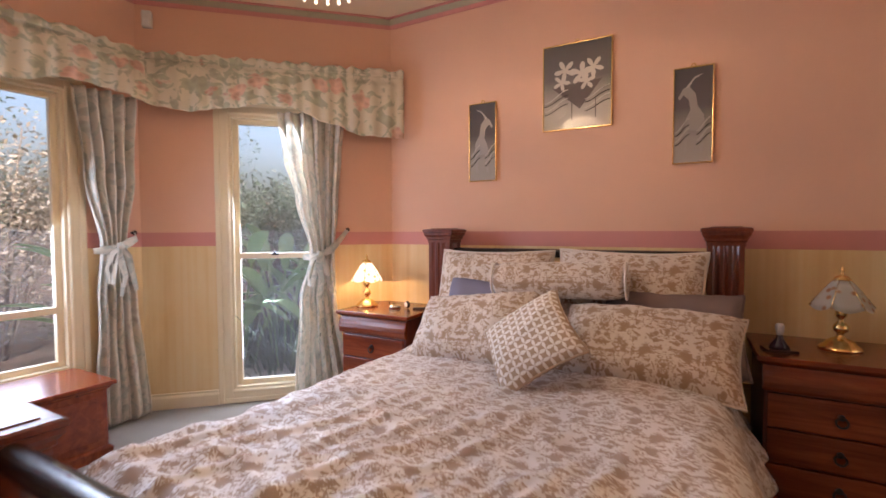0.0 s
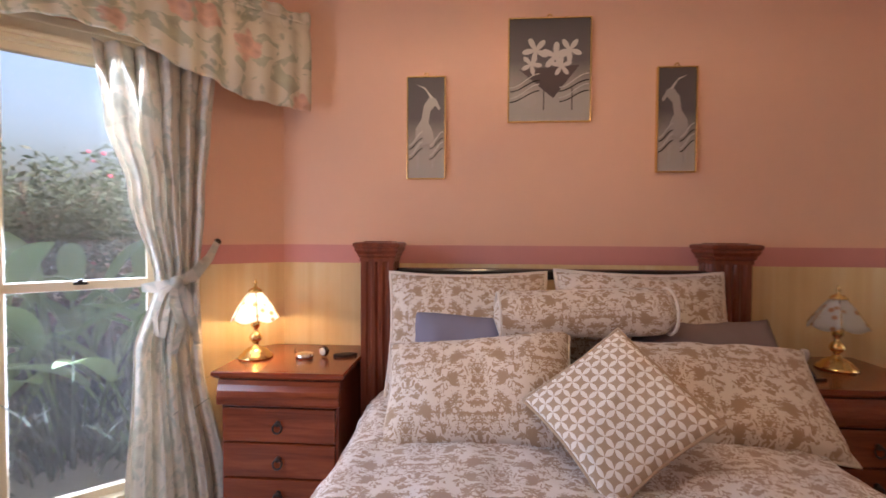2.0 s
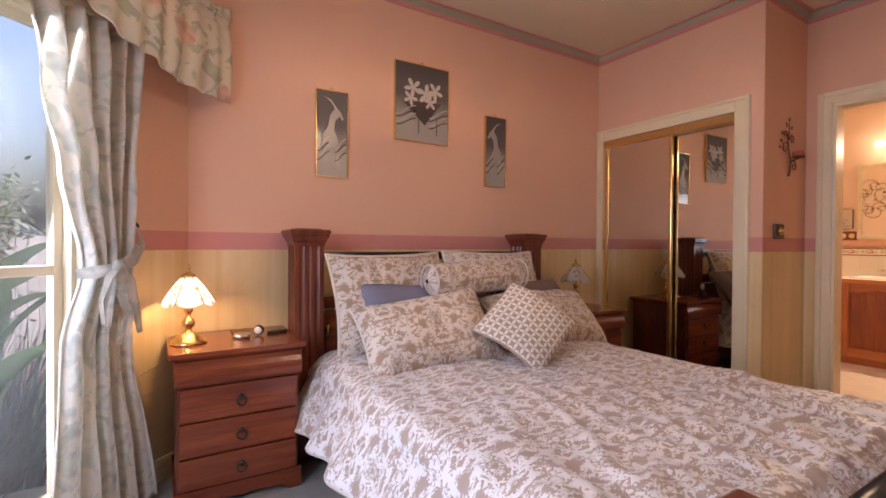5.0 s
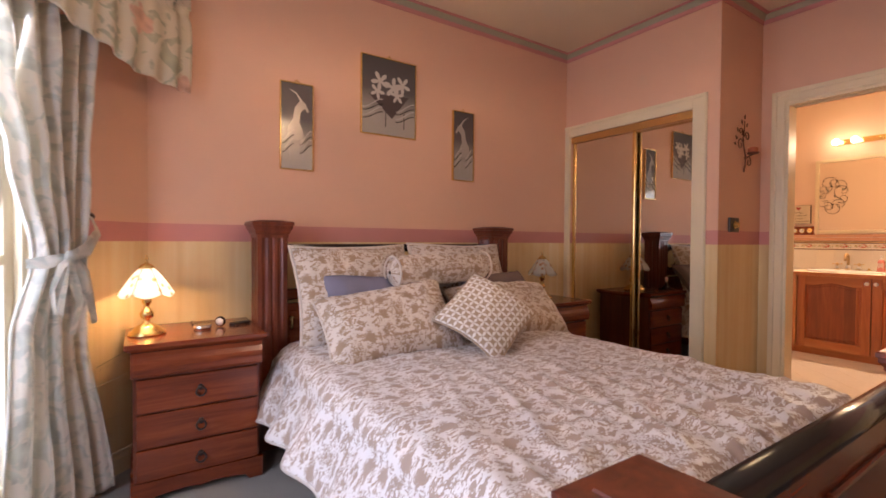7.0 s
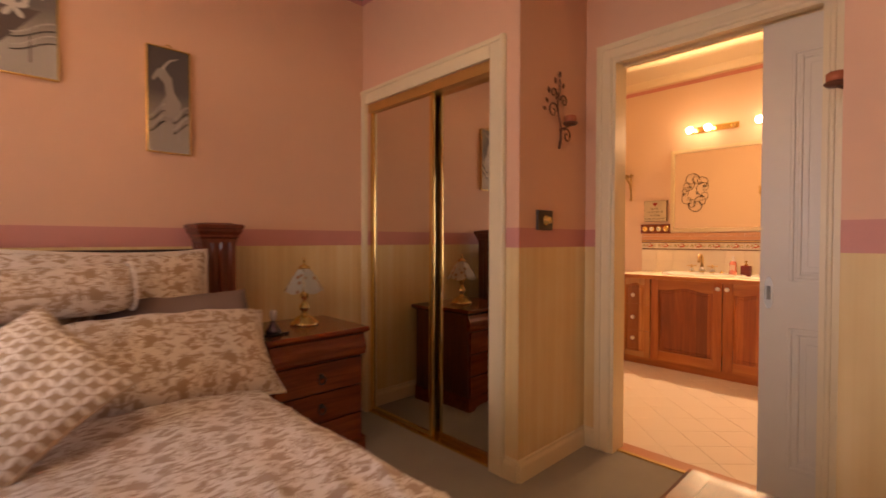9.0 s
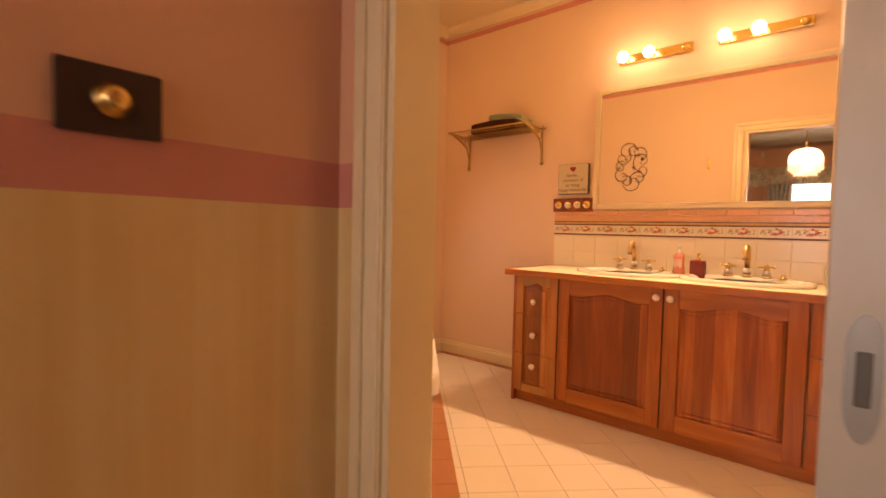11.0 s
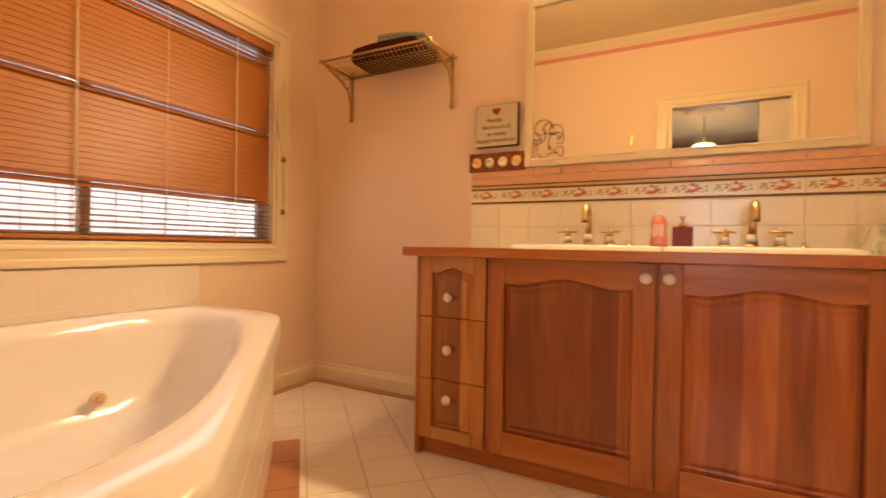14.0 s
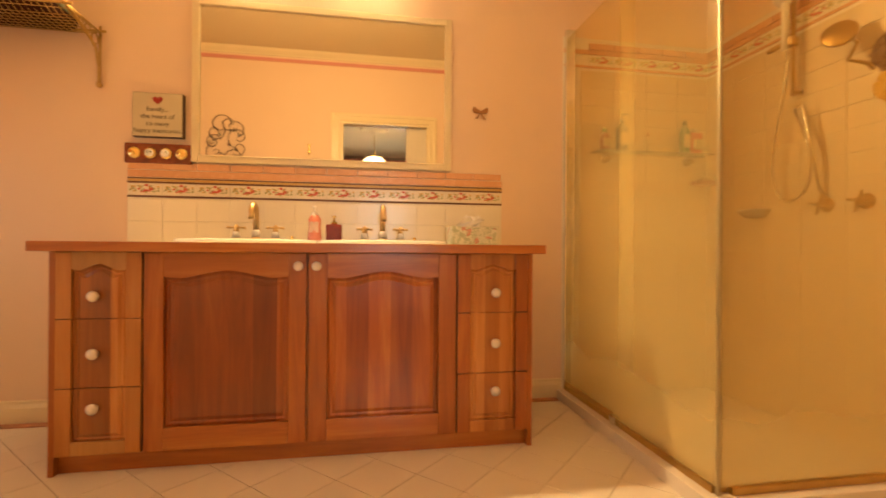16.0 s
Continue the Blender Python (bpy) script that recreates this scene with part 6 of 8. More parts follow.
def spray(bm_list, w, h):
    """A spray of roses and leaves as small raised discs, one mesh a colour."""
    rng = random.Random(4)
    for bmx, count, size, spread in bm_list:
        for k in range(count):
            a = rng.uniform(-1, 1)
            cy, cz = a * w * spread, (rng.uniform(-1, 1)) * h * (1 - 0.4 * abs(a))
            r = size * rng.uniform(0.7, 1.2)
            out = [(cy + r * (1 + 0.2 * math.sin(5 * q)) * math.cos(q), cz + r * 0.8 * math.sin(q)) for q in [2 * math.pi * i / 9 for i in range(9)]]
            prism(bmx, out, 0.0, 0.0008 + 0.0003 * (k % 4), 0, Matrix(((0, 0, -1, 0), (1, 0, 0, 0), (0, 1, 0, 0), (0, 0, 0, 1))))


b1, b2, b3 = bmesh.new(), bmesh.new(), bmesh.new()
spray([(b2, 36, 0.0046, 1.0), (b1, 9, 0.0085, 0.62), (b3, 16, 0.0050, 0.95)], 0.066, 0.020)
spray_me = [shared("flower_spray", b, m) for b, m in ((b1, M_ROSE), (b2, M_LEAF), (b3, M_OCHRE))]
for k in range(n):
    y0 = SY0 + k * tw + 0.003
    t = piece("border_tile", band_me, spl, pose(x - 0.005, y0, 1.078))
    for me in spray_me:
        q = piece("flower_spray", me, t, pose(-0.0062, tw / 2, 0.030))
        q["kind"] = "stuff"
    piece("cap_tile", cap_me, spl, pose(x - 0.005, y0, 1.203))
bm = bmesh.new()
for z0, z1 in ((1.068, 1.0775), (1.137, 1.146), (1.158, 1.164)):
    box(bm, x - 0.0085, x - 0.004, SY0, SY1, z0, z1)
part("brown_line", bm, M_LINE, spl)
bm = bmesh.new()
box(bm, x - 0.008, x - 0.004, SY0, SY1, 1.166, 1.201, 0, 0.001)
part("listello", bm, M_SALMON, spl)
bm = bmesh.new()
box(bm, x - 0.0075, x - 0.004, SY0, SY1, 1.147, 1.157)
part("listello", bm, M_OCHRE, spl)

# ---------------------------------------------------------------- mirror, sign, switches, lights
mir = thing("wall_mirror", pose(BATH_X1 - 0.002, 0, 0), "large rectangular mirror in a pale moulded frame", "mirror")
MY0, MY1, MZ0, MZ1 = 0.955, 2.248, 1.245, 2.055
bm = bmesh.new()
box(bm, -0.012, -0.006, MY0 + 0.02, MY1 - 0.02, MZ0 + 0.02, MZ1 - 0.02)
part("glass", bm, M_MIRROR, mir)
bm = bmesh.new()
ring(bm, MY0 + 0.03, MY1 - 0.03, MZ0 + 0.03, MZ1 - 0.03, 0.03, 0.0, 0.022, 0.006)
ring(bm, MY0 + 0.036, MY1 - 0.036, MZ0 + 0.036, MZ1 - 0.036, 0.008, 0.0, 0.026, 0.003)
bmesh.ops.transform(bm, matrix=Matrix.Rotation(math.pi / 2, 4, "Z"), verts=bm.verts)
part("mirror_frame", bm, M_CREAM, mir)


def text_mesh(body, size):
    cu = bpy.data.curves.new("words", "FONT")
    cu.body, cu.size, cu.align_x, cu.extrude = body, size, "CENTER", 0.0006
    ob = bpy.data.objects.new("words", cu)
    scene.collection.objects.link(ob)
    me = bpy.data.meshes.new_from_object(ob.evaluated_get(bpy.context.evaluated_depsgraph_get()))
    bpy.data.objects.remove(ob)
    return me


# faces -x, letters run towards -y as read from inside the room
FACE = Matrix(((0, 0, -1, 0), (-1, 0, 0, 0), (0, 1, 0, 0), (0, 0, 0, 1)))
sign = thing("wooden_sign", pose(BATH_X1, 2.392, 1.356), "small cream block sign with red heart and lettering", "sign")
bm = bmesh.new()
box(bm, -0.034, -0.002, -0.112, 0.112, 0.0, 0.212, 0, 0.002)
part("block", bm, mat("sign_side", (0.10, 0.05, 0.025), 0.5), sign)
bm = bmesh.new()
box(bm, -0.0365, -0.0335, -0.109, 0.109, 0.003, 0.209)
part("face", bm, mat("sign_face", (0.60, 0.52, 0.36), 0.6, 0.08, 8, 90), sign, "cream painted face")
M_INK = mat("grey_ink", (0.13, 0.10, 0.07), 0.7)
for k, words in enumerate(("Family...", "the heart of", "so many", "happy memories")):
    me = text_mesh(words, 0.031)
    me.materials.append(M_INK)
    ob = new("lettering", me)
    ob.parent = sign
    ob.matrix_local = Matrix.Translation((-0.0372, 0, 0.122 - k * 0.034)) @ FACE
bm = bmesh.new()
heart = []
for i in range(40):
    a = 2 * math.pi * i / 40
    heart.append((0.0014 * 16 * math.sin(a) ** 3, 0.0014 * (13 * math.cos(a) - 5 * math.cos(2 * a) - 2 * math.cos(3 * a) - math.cos(4 * a))))
prism(bm, heart, 0, 0.001, 0, Matrix.Translation((-0.0368, 0, 0.176)) @ FACE)
part("heart", bm, mat("red_ink", (0.32, 0.02, 0.015), 0.6), sign, "dark red heart")
sw = thing("switch_plate", pose(BATH_X1, 2.395, 1.280), "red wooden plate with brass switches and white sockets", "switch")
bm = bmesh.new()
box(bm, -0.020, 0.0, -0.150, 0.150, -0.048, 0.048, 0, 0.006)
part("plate", bm, M_RED, sw)
for k, yy in enumerate((0.105, 0.035, -0.035, -0.105)):
    bm = bmesh.new()
    lathe(bm, [(0.0, 0.0), (0.029, 0.0), (0.028, 0.006), (0.022, 0.010), (0.0, 0.010)], 20, Matrix.Translation((-0.020, yy, 0)) @ Matrix.Rotation(-math.pi / 2, 4, "Y"))
    d = part("switch_dolly", bm, M_GOLD, sw, "round brass rose")
    bm = bmesh.new()
    if k in (0, 3):
        tube(bm, [(-0.03, yy, 0.0), (-0.046, yy, -0.008)], 0.006, 8)
        part("lever", bm, M_GOLD, d)
    else:
        lathe(bm, [(0.0, 0.0), (0.019, 0.0), (0.019, 0.003), (0.0, 0.003)], 18, Matrix.Translation((-0.030, yy, 0)) @ Matrix.Rotation(-math.pi / 2, 4, "Y"))
        part("socket_face", bm, M_WHITE, d)
        for q in (-0.006, 0.006):
            bm = bmesh.new()
            box(bm, -0.0345, -0.0325, yy + q - 0.0015, yy + q + 0.0015, -0.001, 0.008)
            part("slot", bm, M_IRON, d)
M_BULB = glow("vanity_bulb_glass", (1.0, 0.78, 0.45), 7.5)
for a, b, bulbs in ((2.10, 1.66, (2.058, 1.90, 1.697)), (1.53, 1.09, (1.492, 1.33, 1.13))):
    bar = thing("light_bar", pose(BATH_X1, 0, 2.225), "brass vanity light bar with round bulbs", "lamp", "vanity light bars")
    bm = bmesh.new()
    box(bm, -0.022, 0.0, b, a, -0.028, 0.028, 0, 0.008)
    part("bar", bm, M_GOLD, bar)
    for k, yy in enumerate(bulbs):
        bm = bmesh.new()
        lathe(bm, [(0.0, 0.0), (0.024, 0.0), (0.022, 0.02), (0.018, 0.03), (0.0, 0.03)], 16, Matrix.Translation((-0.02, yy, 0.0)) @ Matrix.Rotation(-math.pi / 2, 4, "Y"))
        part("holder", bm, M_GOLD, bar)
        if yy in (1.697, 1.13):
            continue
        bm = bmesh.new()
        bmesh.ops.create_uvsphere(bm, u_segments=20, v_segments=12, radius=0.034, matrix=pose(-0.078, yy, 0.0))
        p = part("bulb", bm, M_BULB, bar, "glowing round bulb", smooth=True)
        p.visible_shadow = False
bowd = thing("bow_ornament", pose(BATH_X1, 0.792, 1.572), "small bronze bow ornament on the wall", "ornament")
bm = bmesh.new()
for q in (-1, 1):
    prism(bm, [(0.0, 0.006), (q * 0.038, 0.030), (q * 0.044, 0.012), (q * 0.036, -0.004), (0.0, -0.006)], -0.008, 0.0, 0, FACE)
    prism(bm, [(0.0, 0.0), (q * 0.030, -0.036), (q * 0.016, -0.034), (q * 0.004, -0.01)], -0.006, 0.0, 0, FACE)
bmesh.ops.transform(bm, matrix=pose(-0.012, 0, 0), verts=bm.verts)
part("ribbon", bm, mat("bronze", (0.36, 0.18, 0.08), 0.4, 0.2, 30, 90, 0.1, metal=0.7), bowd)

# ---------------------------------------------------------------- towel shelf
M_ANTIQ = mat("antique_brass", (0.52, 0.34, 0.13), 0.35, 0.2, 20, 90, 0.08, metal=0.9)
shelf = thing("towel_shelf", pose(BATH_X1, 0, 0), "antique brass wire towel shelf with scrolled brackets", "shelf")
for yy in (3.33, 2.655):
    bm = bmesh.new()
    tube(bm, [(-0.02, yy, 1.60), (-0.022, yy, 1.68), (-0.05, yy, 1.76), (-0.12, yy, 1.80), (-0.22, yy, 1.835), (-0.27, yy, 1.85)], 0.007, 8)
    tube(bm, [(-0.012, yy, 1.60), (-0.012, yy, 1.875)], 0.006, 8)
    tube(bm, [(-0.012, yy, 1.845), (-0.27, yy, 1.85)], 0.006, 8)
    for r, cx, cz in ((0.026, -0.055, 1.80), (0.020, -0.11, 1.822), (0.014, -0.16, 1.834), (0.010, -0.20, 1.84)):
        tube(bm, [(cx + r * math.cos(q), yy, cz + r * math.sin(q)) for q in [2 * math.pi * i / 14 for i in range(15)]], 0.0035, 6)
    bmesh.ops.create_icosphere(bm, subdivisions=2, radius=0.014, matrix=pose(-0.018, yy, 1.595))
    bmesh.ops.create_icosphere(bm, subdivisions=2, radius=0.012, matrix=pose(-0.275, yy, 1.852))
    part("bracket", bm, M_ANTIQ, shelf, smooth=True)
bm = bmesh.new()
for xx in (-0.27, -0.012):
    tube(bm, [(xx, 2.63, 1.852), (xx, 3.355, 1.852)], 0.006, 8)
part("rail", bm, M_ANTIQ, shelf)
bm = bmesh.new()
for k in range(27):
    yy = 2.66 + k * 0.0255
    tube(bm, [(-0.265, yy, 1.846), (-0.22, yy, 1.822), (-0.06, yy, 1.822), (-0.015, yy, 1.846)], 0.0018, 4)
for k in range(9):
    xx = -0.25 + k * 0.028
    zz = 1.822 if 0 < k < 8 else 1.838
    tube(bm, [(xx, 2.655, zz), (xx, 3.33, zz)], 0.0018, 4)
part("wire_mesh", bm, M_ANTIQ, shelf)


def towel(name, m, w, d, h, color, label, turns):
    m2 = mat(name + "_terry", color, 0.95, 0.2, 12, 300, 0.9, spec=0.1)
    tw_ = thing("towel", m, label, "towel", "folded towels")
    for k in range(turns):
        bm = bmesh.new()
        z0 = k * h / turns
        box(bm, -d / 2, d / 2, -w / 2, w / 2, z0, z0 + h / turns * 0.96, 0, h / turns * 0.40)
        bmesh.ops.subdivide_edges(bm, edges=bm.edges[:], cuts=3, use_grid_fill=True)
        for v in bm.verts:
            v.co += Vector((0.014 * noise.noise(v.co * 14), 0.018 * noise.noise(v.co * 9 + Vector((4, 0, 0))), 0.010 * noise.noise(v.co * 12) * (v.co.z / h) - 0.06 * (v.co.y / w) ** 2 * (v.co.z / h)))
        part("fold", bm, m2, tw_, smooth=True)
    return tw_


towel("towel", pose(4.61, 2.955, 1.826), 0.43, 0.23, 0.092, (0.055, 0.020, 0.013), "bunched dark brown towel on the brass shelf", 1)
towel("towel", pose(4.62, 2.875, 1.905, 7, 0, 4), 0.28, 0.16, 0.050, (0.34, 0.40, 0.29), "folded pale green towel on top of a brown one", 2)

# ---------------------------------------------------------------- corner bath
OUT = [(BATH_X0, BATH_Y1), (BATH_X0, 2.06), (2.91, 2.06), (3.885, 2.985), (3.935, 3.07), (3.935, BATH_Y1)]
tub = thing("corner_bath", pose(0, 0, 0), "white acrylic corner spa bath with tiled apron", "bathtub")


def smooth_loop(pts, r, n):
    out = []
    k = len(pts)
    for i in range(k):
        p0, p1, p2 = Vector(pts[i - 1]), Vector(pts[i]), Vector(pts[(i + 1) % k])
        a, b = (p0 - p1).normalized(), (p2 - p1).normalized()
        rr = min(r, (p0 - p1).length * 0.45, (p2 - p1).length * 0.45)
        for j in range(n + 1):
            t = j / n
            q = (p1 + a * rr) * (1 - t) ** 2 + p1 * 2 * t * (1 - t) + (p1 + b * rr) * t ** 2
            out.append((q.x, q.y))
    return out


outer = smooth_loop([(x_, y_) for x_, y_ in OUT], 0.04, 9)
inner_c = [(BATH_X0 + 0.16, BATH_Y1 - 0.13), (BATH_X0 + 0.15, 2.48), (2.62, 2.28), (2.88, 2.235), (3.12, 2.37), (3.50, 2.74), (3.80, 3.13), (3.79, BATH_Y1 - 0.13)]
inner = smooth_loop(inner_c, 0.20, 8)


def resample(pts, n):
    pts = [Vector(p) for p in pts] + [Vector(pts[0])]
    lens = [0.0]
    for a, b in zip(pts, pts[1:]):
        lens.append(lens[-1] + (b - a).length)
    out = []
    j = 0
    for i in range(n):
        s = lens[-1] * i / n
        while lens[j + 1] < s:
            j += 1
        t = (s - lens[j]) / max(1e-9, lens[j + 1] - lens[j])
        out.append(pts[j].lerp(pts[j + 1], t))
    return out


N = 120
mid_c = Vector((3.02, 3.02))


def polar(pts):
    """The loop as seen from the bath's middle, at even angles."""
    out = []
    for i in range(N):
        a = 2 * math.pi * i / N
        d = Vector((math.cos(a), math.sin(a)))
        best = None
        for p, q in zip(pts, pts[1:] + pts[:1]):
            p, q = Vector(p), Vector(q)
            e = q - p
            den = d.x * e.y - d.y * e.x
            if abs(den) < 1e-9:
                continue
            w_ = p - mid_c
            t = (w_.x * e.y - w_.y * e.x) / den
            u_ = (w_.x * d.y - w_.y * d.x) / den
            if t > 0 and -1e-6 <= u_ <= 1 + 1e-6 and (best is None or t > best):
                best = t
        out.append(mid_c + d * best)
    return out


po, pi_ = polar(outer), polar(inner)
bm = bmesh.new()
ringz = []
for k, z in ((0.0, 0.475), (0.0, 0.540), (0.02, 0.552), (0.06, 0.556)):
    ringz.append([bm.verts.new(((p + (mid_c - p) * k * 0.25).x, (p + (mid_c - p) * k * 0.25).y, z)) for p in po])
for k, z in ((-0.03, 0.556), (0.0, 0.548), (0.03, 0.50), (0.07, 0.36), (0.14, 0.24), (0.26, 0.175), (0.5, 0.16), (0.9, 0.155)):
    ringz.append([bm.verts.new(((p + (mid_c - p) * k).x, (p + (mid_c - p) * k).y, z)) for p in pi_])
for a, b in zip(ringz, ringz[1:]):
    for i in range(N):
        bm.faces.new((a[i], a[(i + 1) % N], b[(i + 1) % N], b[i])).smooth = True
bm.faces.new(ringz[-1]).smooth = True
part("shell", bm, M_ACRYL, tub)
for jx, jy, jz in ((3.425, 3.385, 0.285), (2.93, 3.385, 0.275)):
    bm = bmesh.new()
    lathe(bm, [(0.0, 0.0), (0.028, 0.0), (0.026, 0.008), (0.018, 0.011), (0.012, 0.006), (0.0, 0.006)], 24, pose(jx, jy, jz, 82))
    j = part("jet", bm, mat("jet_plastic", (0.70, 0.52, 0.36), 0.25), tub, "round cream spa jet")
    bm = bmesh.new()
    bmesh.ops.create_icosphere(bm, subdivisions=2, radius=0.009, matrix=pose(jx, jy - 0.012, jz))
    part("nozzle", bm, M_GOLD, j)
bm = bmesh.new()
lathe(bm, [(0.0, 0.0), (0.025, 0.0), (0.025, 0.004), (0.018, 0.009), (0.0, 0.012)], 24, pose(2.66, 2.165, 0.553))
part("air_control", bm, mat("air_knob", (0.72, 0.60, 0.45), 0.3), tub, "round cream air control")
bm = bmesh.new()
tube(bm, [(2.44, 2.51, 0.55), (2.445, 2.51, 0.63), (2.48, 2.495, 0.665), (2.54, 2.475, 0.655), (2.575, 2.465, 0.62)], 0.012, 10)
lathe(bm, [(0.0, 0.0), (0.034, 0.0), (0.030, 0.012), (0.0, 0.012)], 16, pose(2.44, 2.51, 0.553))
part("bath_spout", bm, M_GOLD, tub, "brass bath spout")
apron = [(BATH_X0, 2.09), (2.90, 2.09), (3.862, 3.0), (3.908, 3.08), (3.908, BATH_Y1)]
tile_h, tile_w = 0.152, 0.152
bm = bmesh.new()
body = [(BATH_X0, BATH_Y1)] + [(a - 0.0, b + 0.0) for a, b in apron]
prism(bm, body, -0.002, 0.15)
for a, b in zip(apron, apron[1:]):
    d = (Vector(b) - Vector(a))
    mm = wall_frame(b, a)
    box(bm, 0, d.length, -0.03, -0.004, 0.0, 0.478, 0, 0.0, mm)
part("apron_core", bm, M_WALLGROUT, tub)
for a, b in zip(apron, apron[1:]):
    d = (Vector(b) - Vector(a)).length
    mm = wall_frame(b, a)
    k = max(1, round(d / tile_w))
    wv = d / k
    bm = bmesh.new()
    box(bm, 0.0012, wv - 0.0012, -0.004, 0.003, 0.0012, tile_h - 0.0012, 0, 0.0015)
    me = shared("tile", bm, M_TILE)
    for i in range(k):
        for r in range(3):
            piece("tile", me, tub, mm @ pose(i * wv, 0, 0.012 + r * (tile_h + 0.002)))
# tiled strip of wall above the bath
up = tagged(new("trim_bath_tiles"), "white tiles on the wall above the bath", "tiles", kind="structure")
bm = bmesh.new()
box(bm, BATH_X0, 3.955, BATH_Y1 - 0.0072, BATH_Y1 + 0.0, 0.556, 0.738)
part("grout_bed", bm, M_WALLGROUT, up)
bm = bmesh.new()
box(bm, 0.001, 0.153, -0.006, 0.0, 0.001, 0.152, 0, 0.0015)
me = shared("tile", bm, M_TILE)
bm = bmesh.new()
box(bm, 0.001, 0.153, -0.006, 0.0, 0.001, 0.024, 0, 0.0015)
me2 = shared("cut_tile", bm, M_TILE)
for k in range(10):
    piece("tile", me, up, pose(BATH_X0 + 0.03 + k * 0.1545, BATH_Y1 - 0.002, 0.586))
    piece("cut_tile", me2, up, pose(BATH_X0 + 0.03 + k * 0.1545, BATH_Y1 - 0.002, 0.558))

# ---------------------------------------------------------------- bathroom window and blind
bw = tagged(new("window_3"), "sliding bathroom window in a cream casing", "window", kind="structure")
bw.matrix_world = wall_frame((BATH_X1, BATH_Y1), (BATH_X0, BATH_Y1))
s0, s1 = BATH_X1 - BW[1], BATH_X1 - BW[0]
bm = bmesh.new()
moulded(bm, s0, s1, BW[2], BW[3], 0.085, True)
part("casing", bm, M_CREAM, bw)
bm = bmesh.new()
ring(bm, s0 + 0.015, s1 - 0.015, BW[2] + 0.015, BW[3] - 0.015, 0.015, -0.14, 0.0, 0.002)
part("reveal", bm, M_CREAM, bw)
M_ALU = mat("aluminium_frame", (0.66, 0.64, 0.58), 0.4, 0.08)
bm = bmesh.new()
ring(bm, s0 + 0.045, s1 - 0.045, BW[2] + 0.045, BW[3] - 0.045, 0.03, -0.12, -0.085, 0.003)
box(bm, (s0 + s1) / 2 - 0.02, (s0 + s1) / 2 + 0.02, -0.12, -0.08, BW[2] + 0.045, BW[3] - 0.045, 0, 0.003)
part("window_frame", bm, M_ALU, bw)
for a, b in ((s0 + 0.045, (s0 + s1) / 2 - 0.03), ((s0 + s1) / 2 + 0.03, s1 - 0.045)):
    bm = bmesh.new()
    box(bm, a, b, -0.104, -0.100, BW[2] + 0.045, BW[3] - 0.045)
    p = part("pane", bm, M_GLASS, bw)
    p.visible_shadow = False

M_SLAT = mat("blind_slat", (0.40, 0.135, 0.022), 0.42, 0.06, 5, 60, 0.0, stretch=(0.3, 3, 3))
blind = thing("venetian_blind", wall_frame((BATH_X1, BATH_Y1), (BATH_X0, BATH_Y1)) @ pose(0, -0.035, 0), "orange-brown timber venetian blind, closed above and open below", "blind")
a, b = s0 + 0.022, s1 - 0.022
bm = bmesh.new()
box(bm, a, b, -0.025, 0.028, BW[3] - 0.062, BW[3] - 0.018, 0, 0.004)
part("head_rail", bm, M_SLAT, blind)
bm = bmesh.new()
box(bm, a, b, -0.022, 0.022, BW[2] + 0.022, BW[2] + 0.038, 0, 0.004)
part("bottom_rail", bm, M_SLAT, blind)
zt, zb = BW[3] - 0.075, BW[2] + 0.048
ns = 44
step = (zt - zb) / (ns - 1)
bm = bmesh.new()
arc = [(k / 4 * 2 - 1) for k in range(5)]
outline = [(q * 0.0185, 0.0006 * (1 - q * q) + 0.0006) for q in arc] + [(q * 0.0185, 0.0006 * (1 - q * q) - 0.0006) for q in arc[::-1]]
ends = [[bm.verts.new((xx, yy, zz)) for yy, zz in outline] for xx in (a, b)]
for k in range(len(outline)):
    q = (k + 1) % len(outline)
    bm.faces.new((ends[0][k], ends[0][q], ends[1][q], ends[1][k]))
bm.faces.new(ends[0])
bm.faces.new(ends[1][::-1])
slat_me = shared("slat", bm, M_SLAT)
for k in range(ns):
    z = zb + k * step
    if k < 8:
        tilt = 12 + 1.5 * math.sin(k)
    elif k < 10:
        tilt = 40
    elif k in (24, 25):
        tilt = 44
    elif k > 41:
        tilt = 8
    elif k > 39:
        tilt = 55
    else:
        tilt = 80
    piece("slat", slat_me, blind, pose(0, 0, z, -tilt, 0, 0))
# three cords are thick and pale to imitate light leaking through the cord holes
for wx, rad in ((2.775, 0.0028), (3.13, 0.0010), (3.46, 0.0028), (3.81, 0.0010), (4.17, 0.0028)):
    bm = bmesh.new()
    xx = BATH_X1 - wx
    for yy in (-0.019, 0.019):
        tube(bm, [(xx, yy, BW[2] + 0.03), (xx, yy, BW[3] - 0.05)], rad, 5)
    part("ladder_cord", bm, M_CREAM, blind)
bm = bmesh.new()
tube(bm, [(a + 0.06, 0.03, BW[3] - 0.05), (a + 0.01, 0.045, 1.62), (a - 0.055, 0.058, 1.32), (a - 0.058, 0.058, 1.04)], 0.0022, 6)
cord = part("pull_cord", bm, M_ANTIQ, blind, "brown pull cord")
for zz in (1.33, 1.03):
    bm = bmesh.new()
    lathe(bm, [(0.0, 0.0), (0.012, 0.004), (0.013, 0.022), (0.005, 0.034), (0.0, 0.034)], 10, pose(a - 0.056, 0.058, zz - 0.02))
    part("acorn", bm, M_CEDAR, cord)

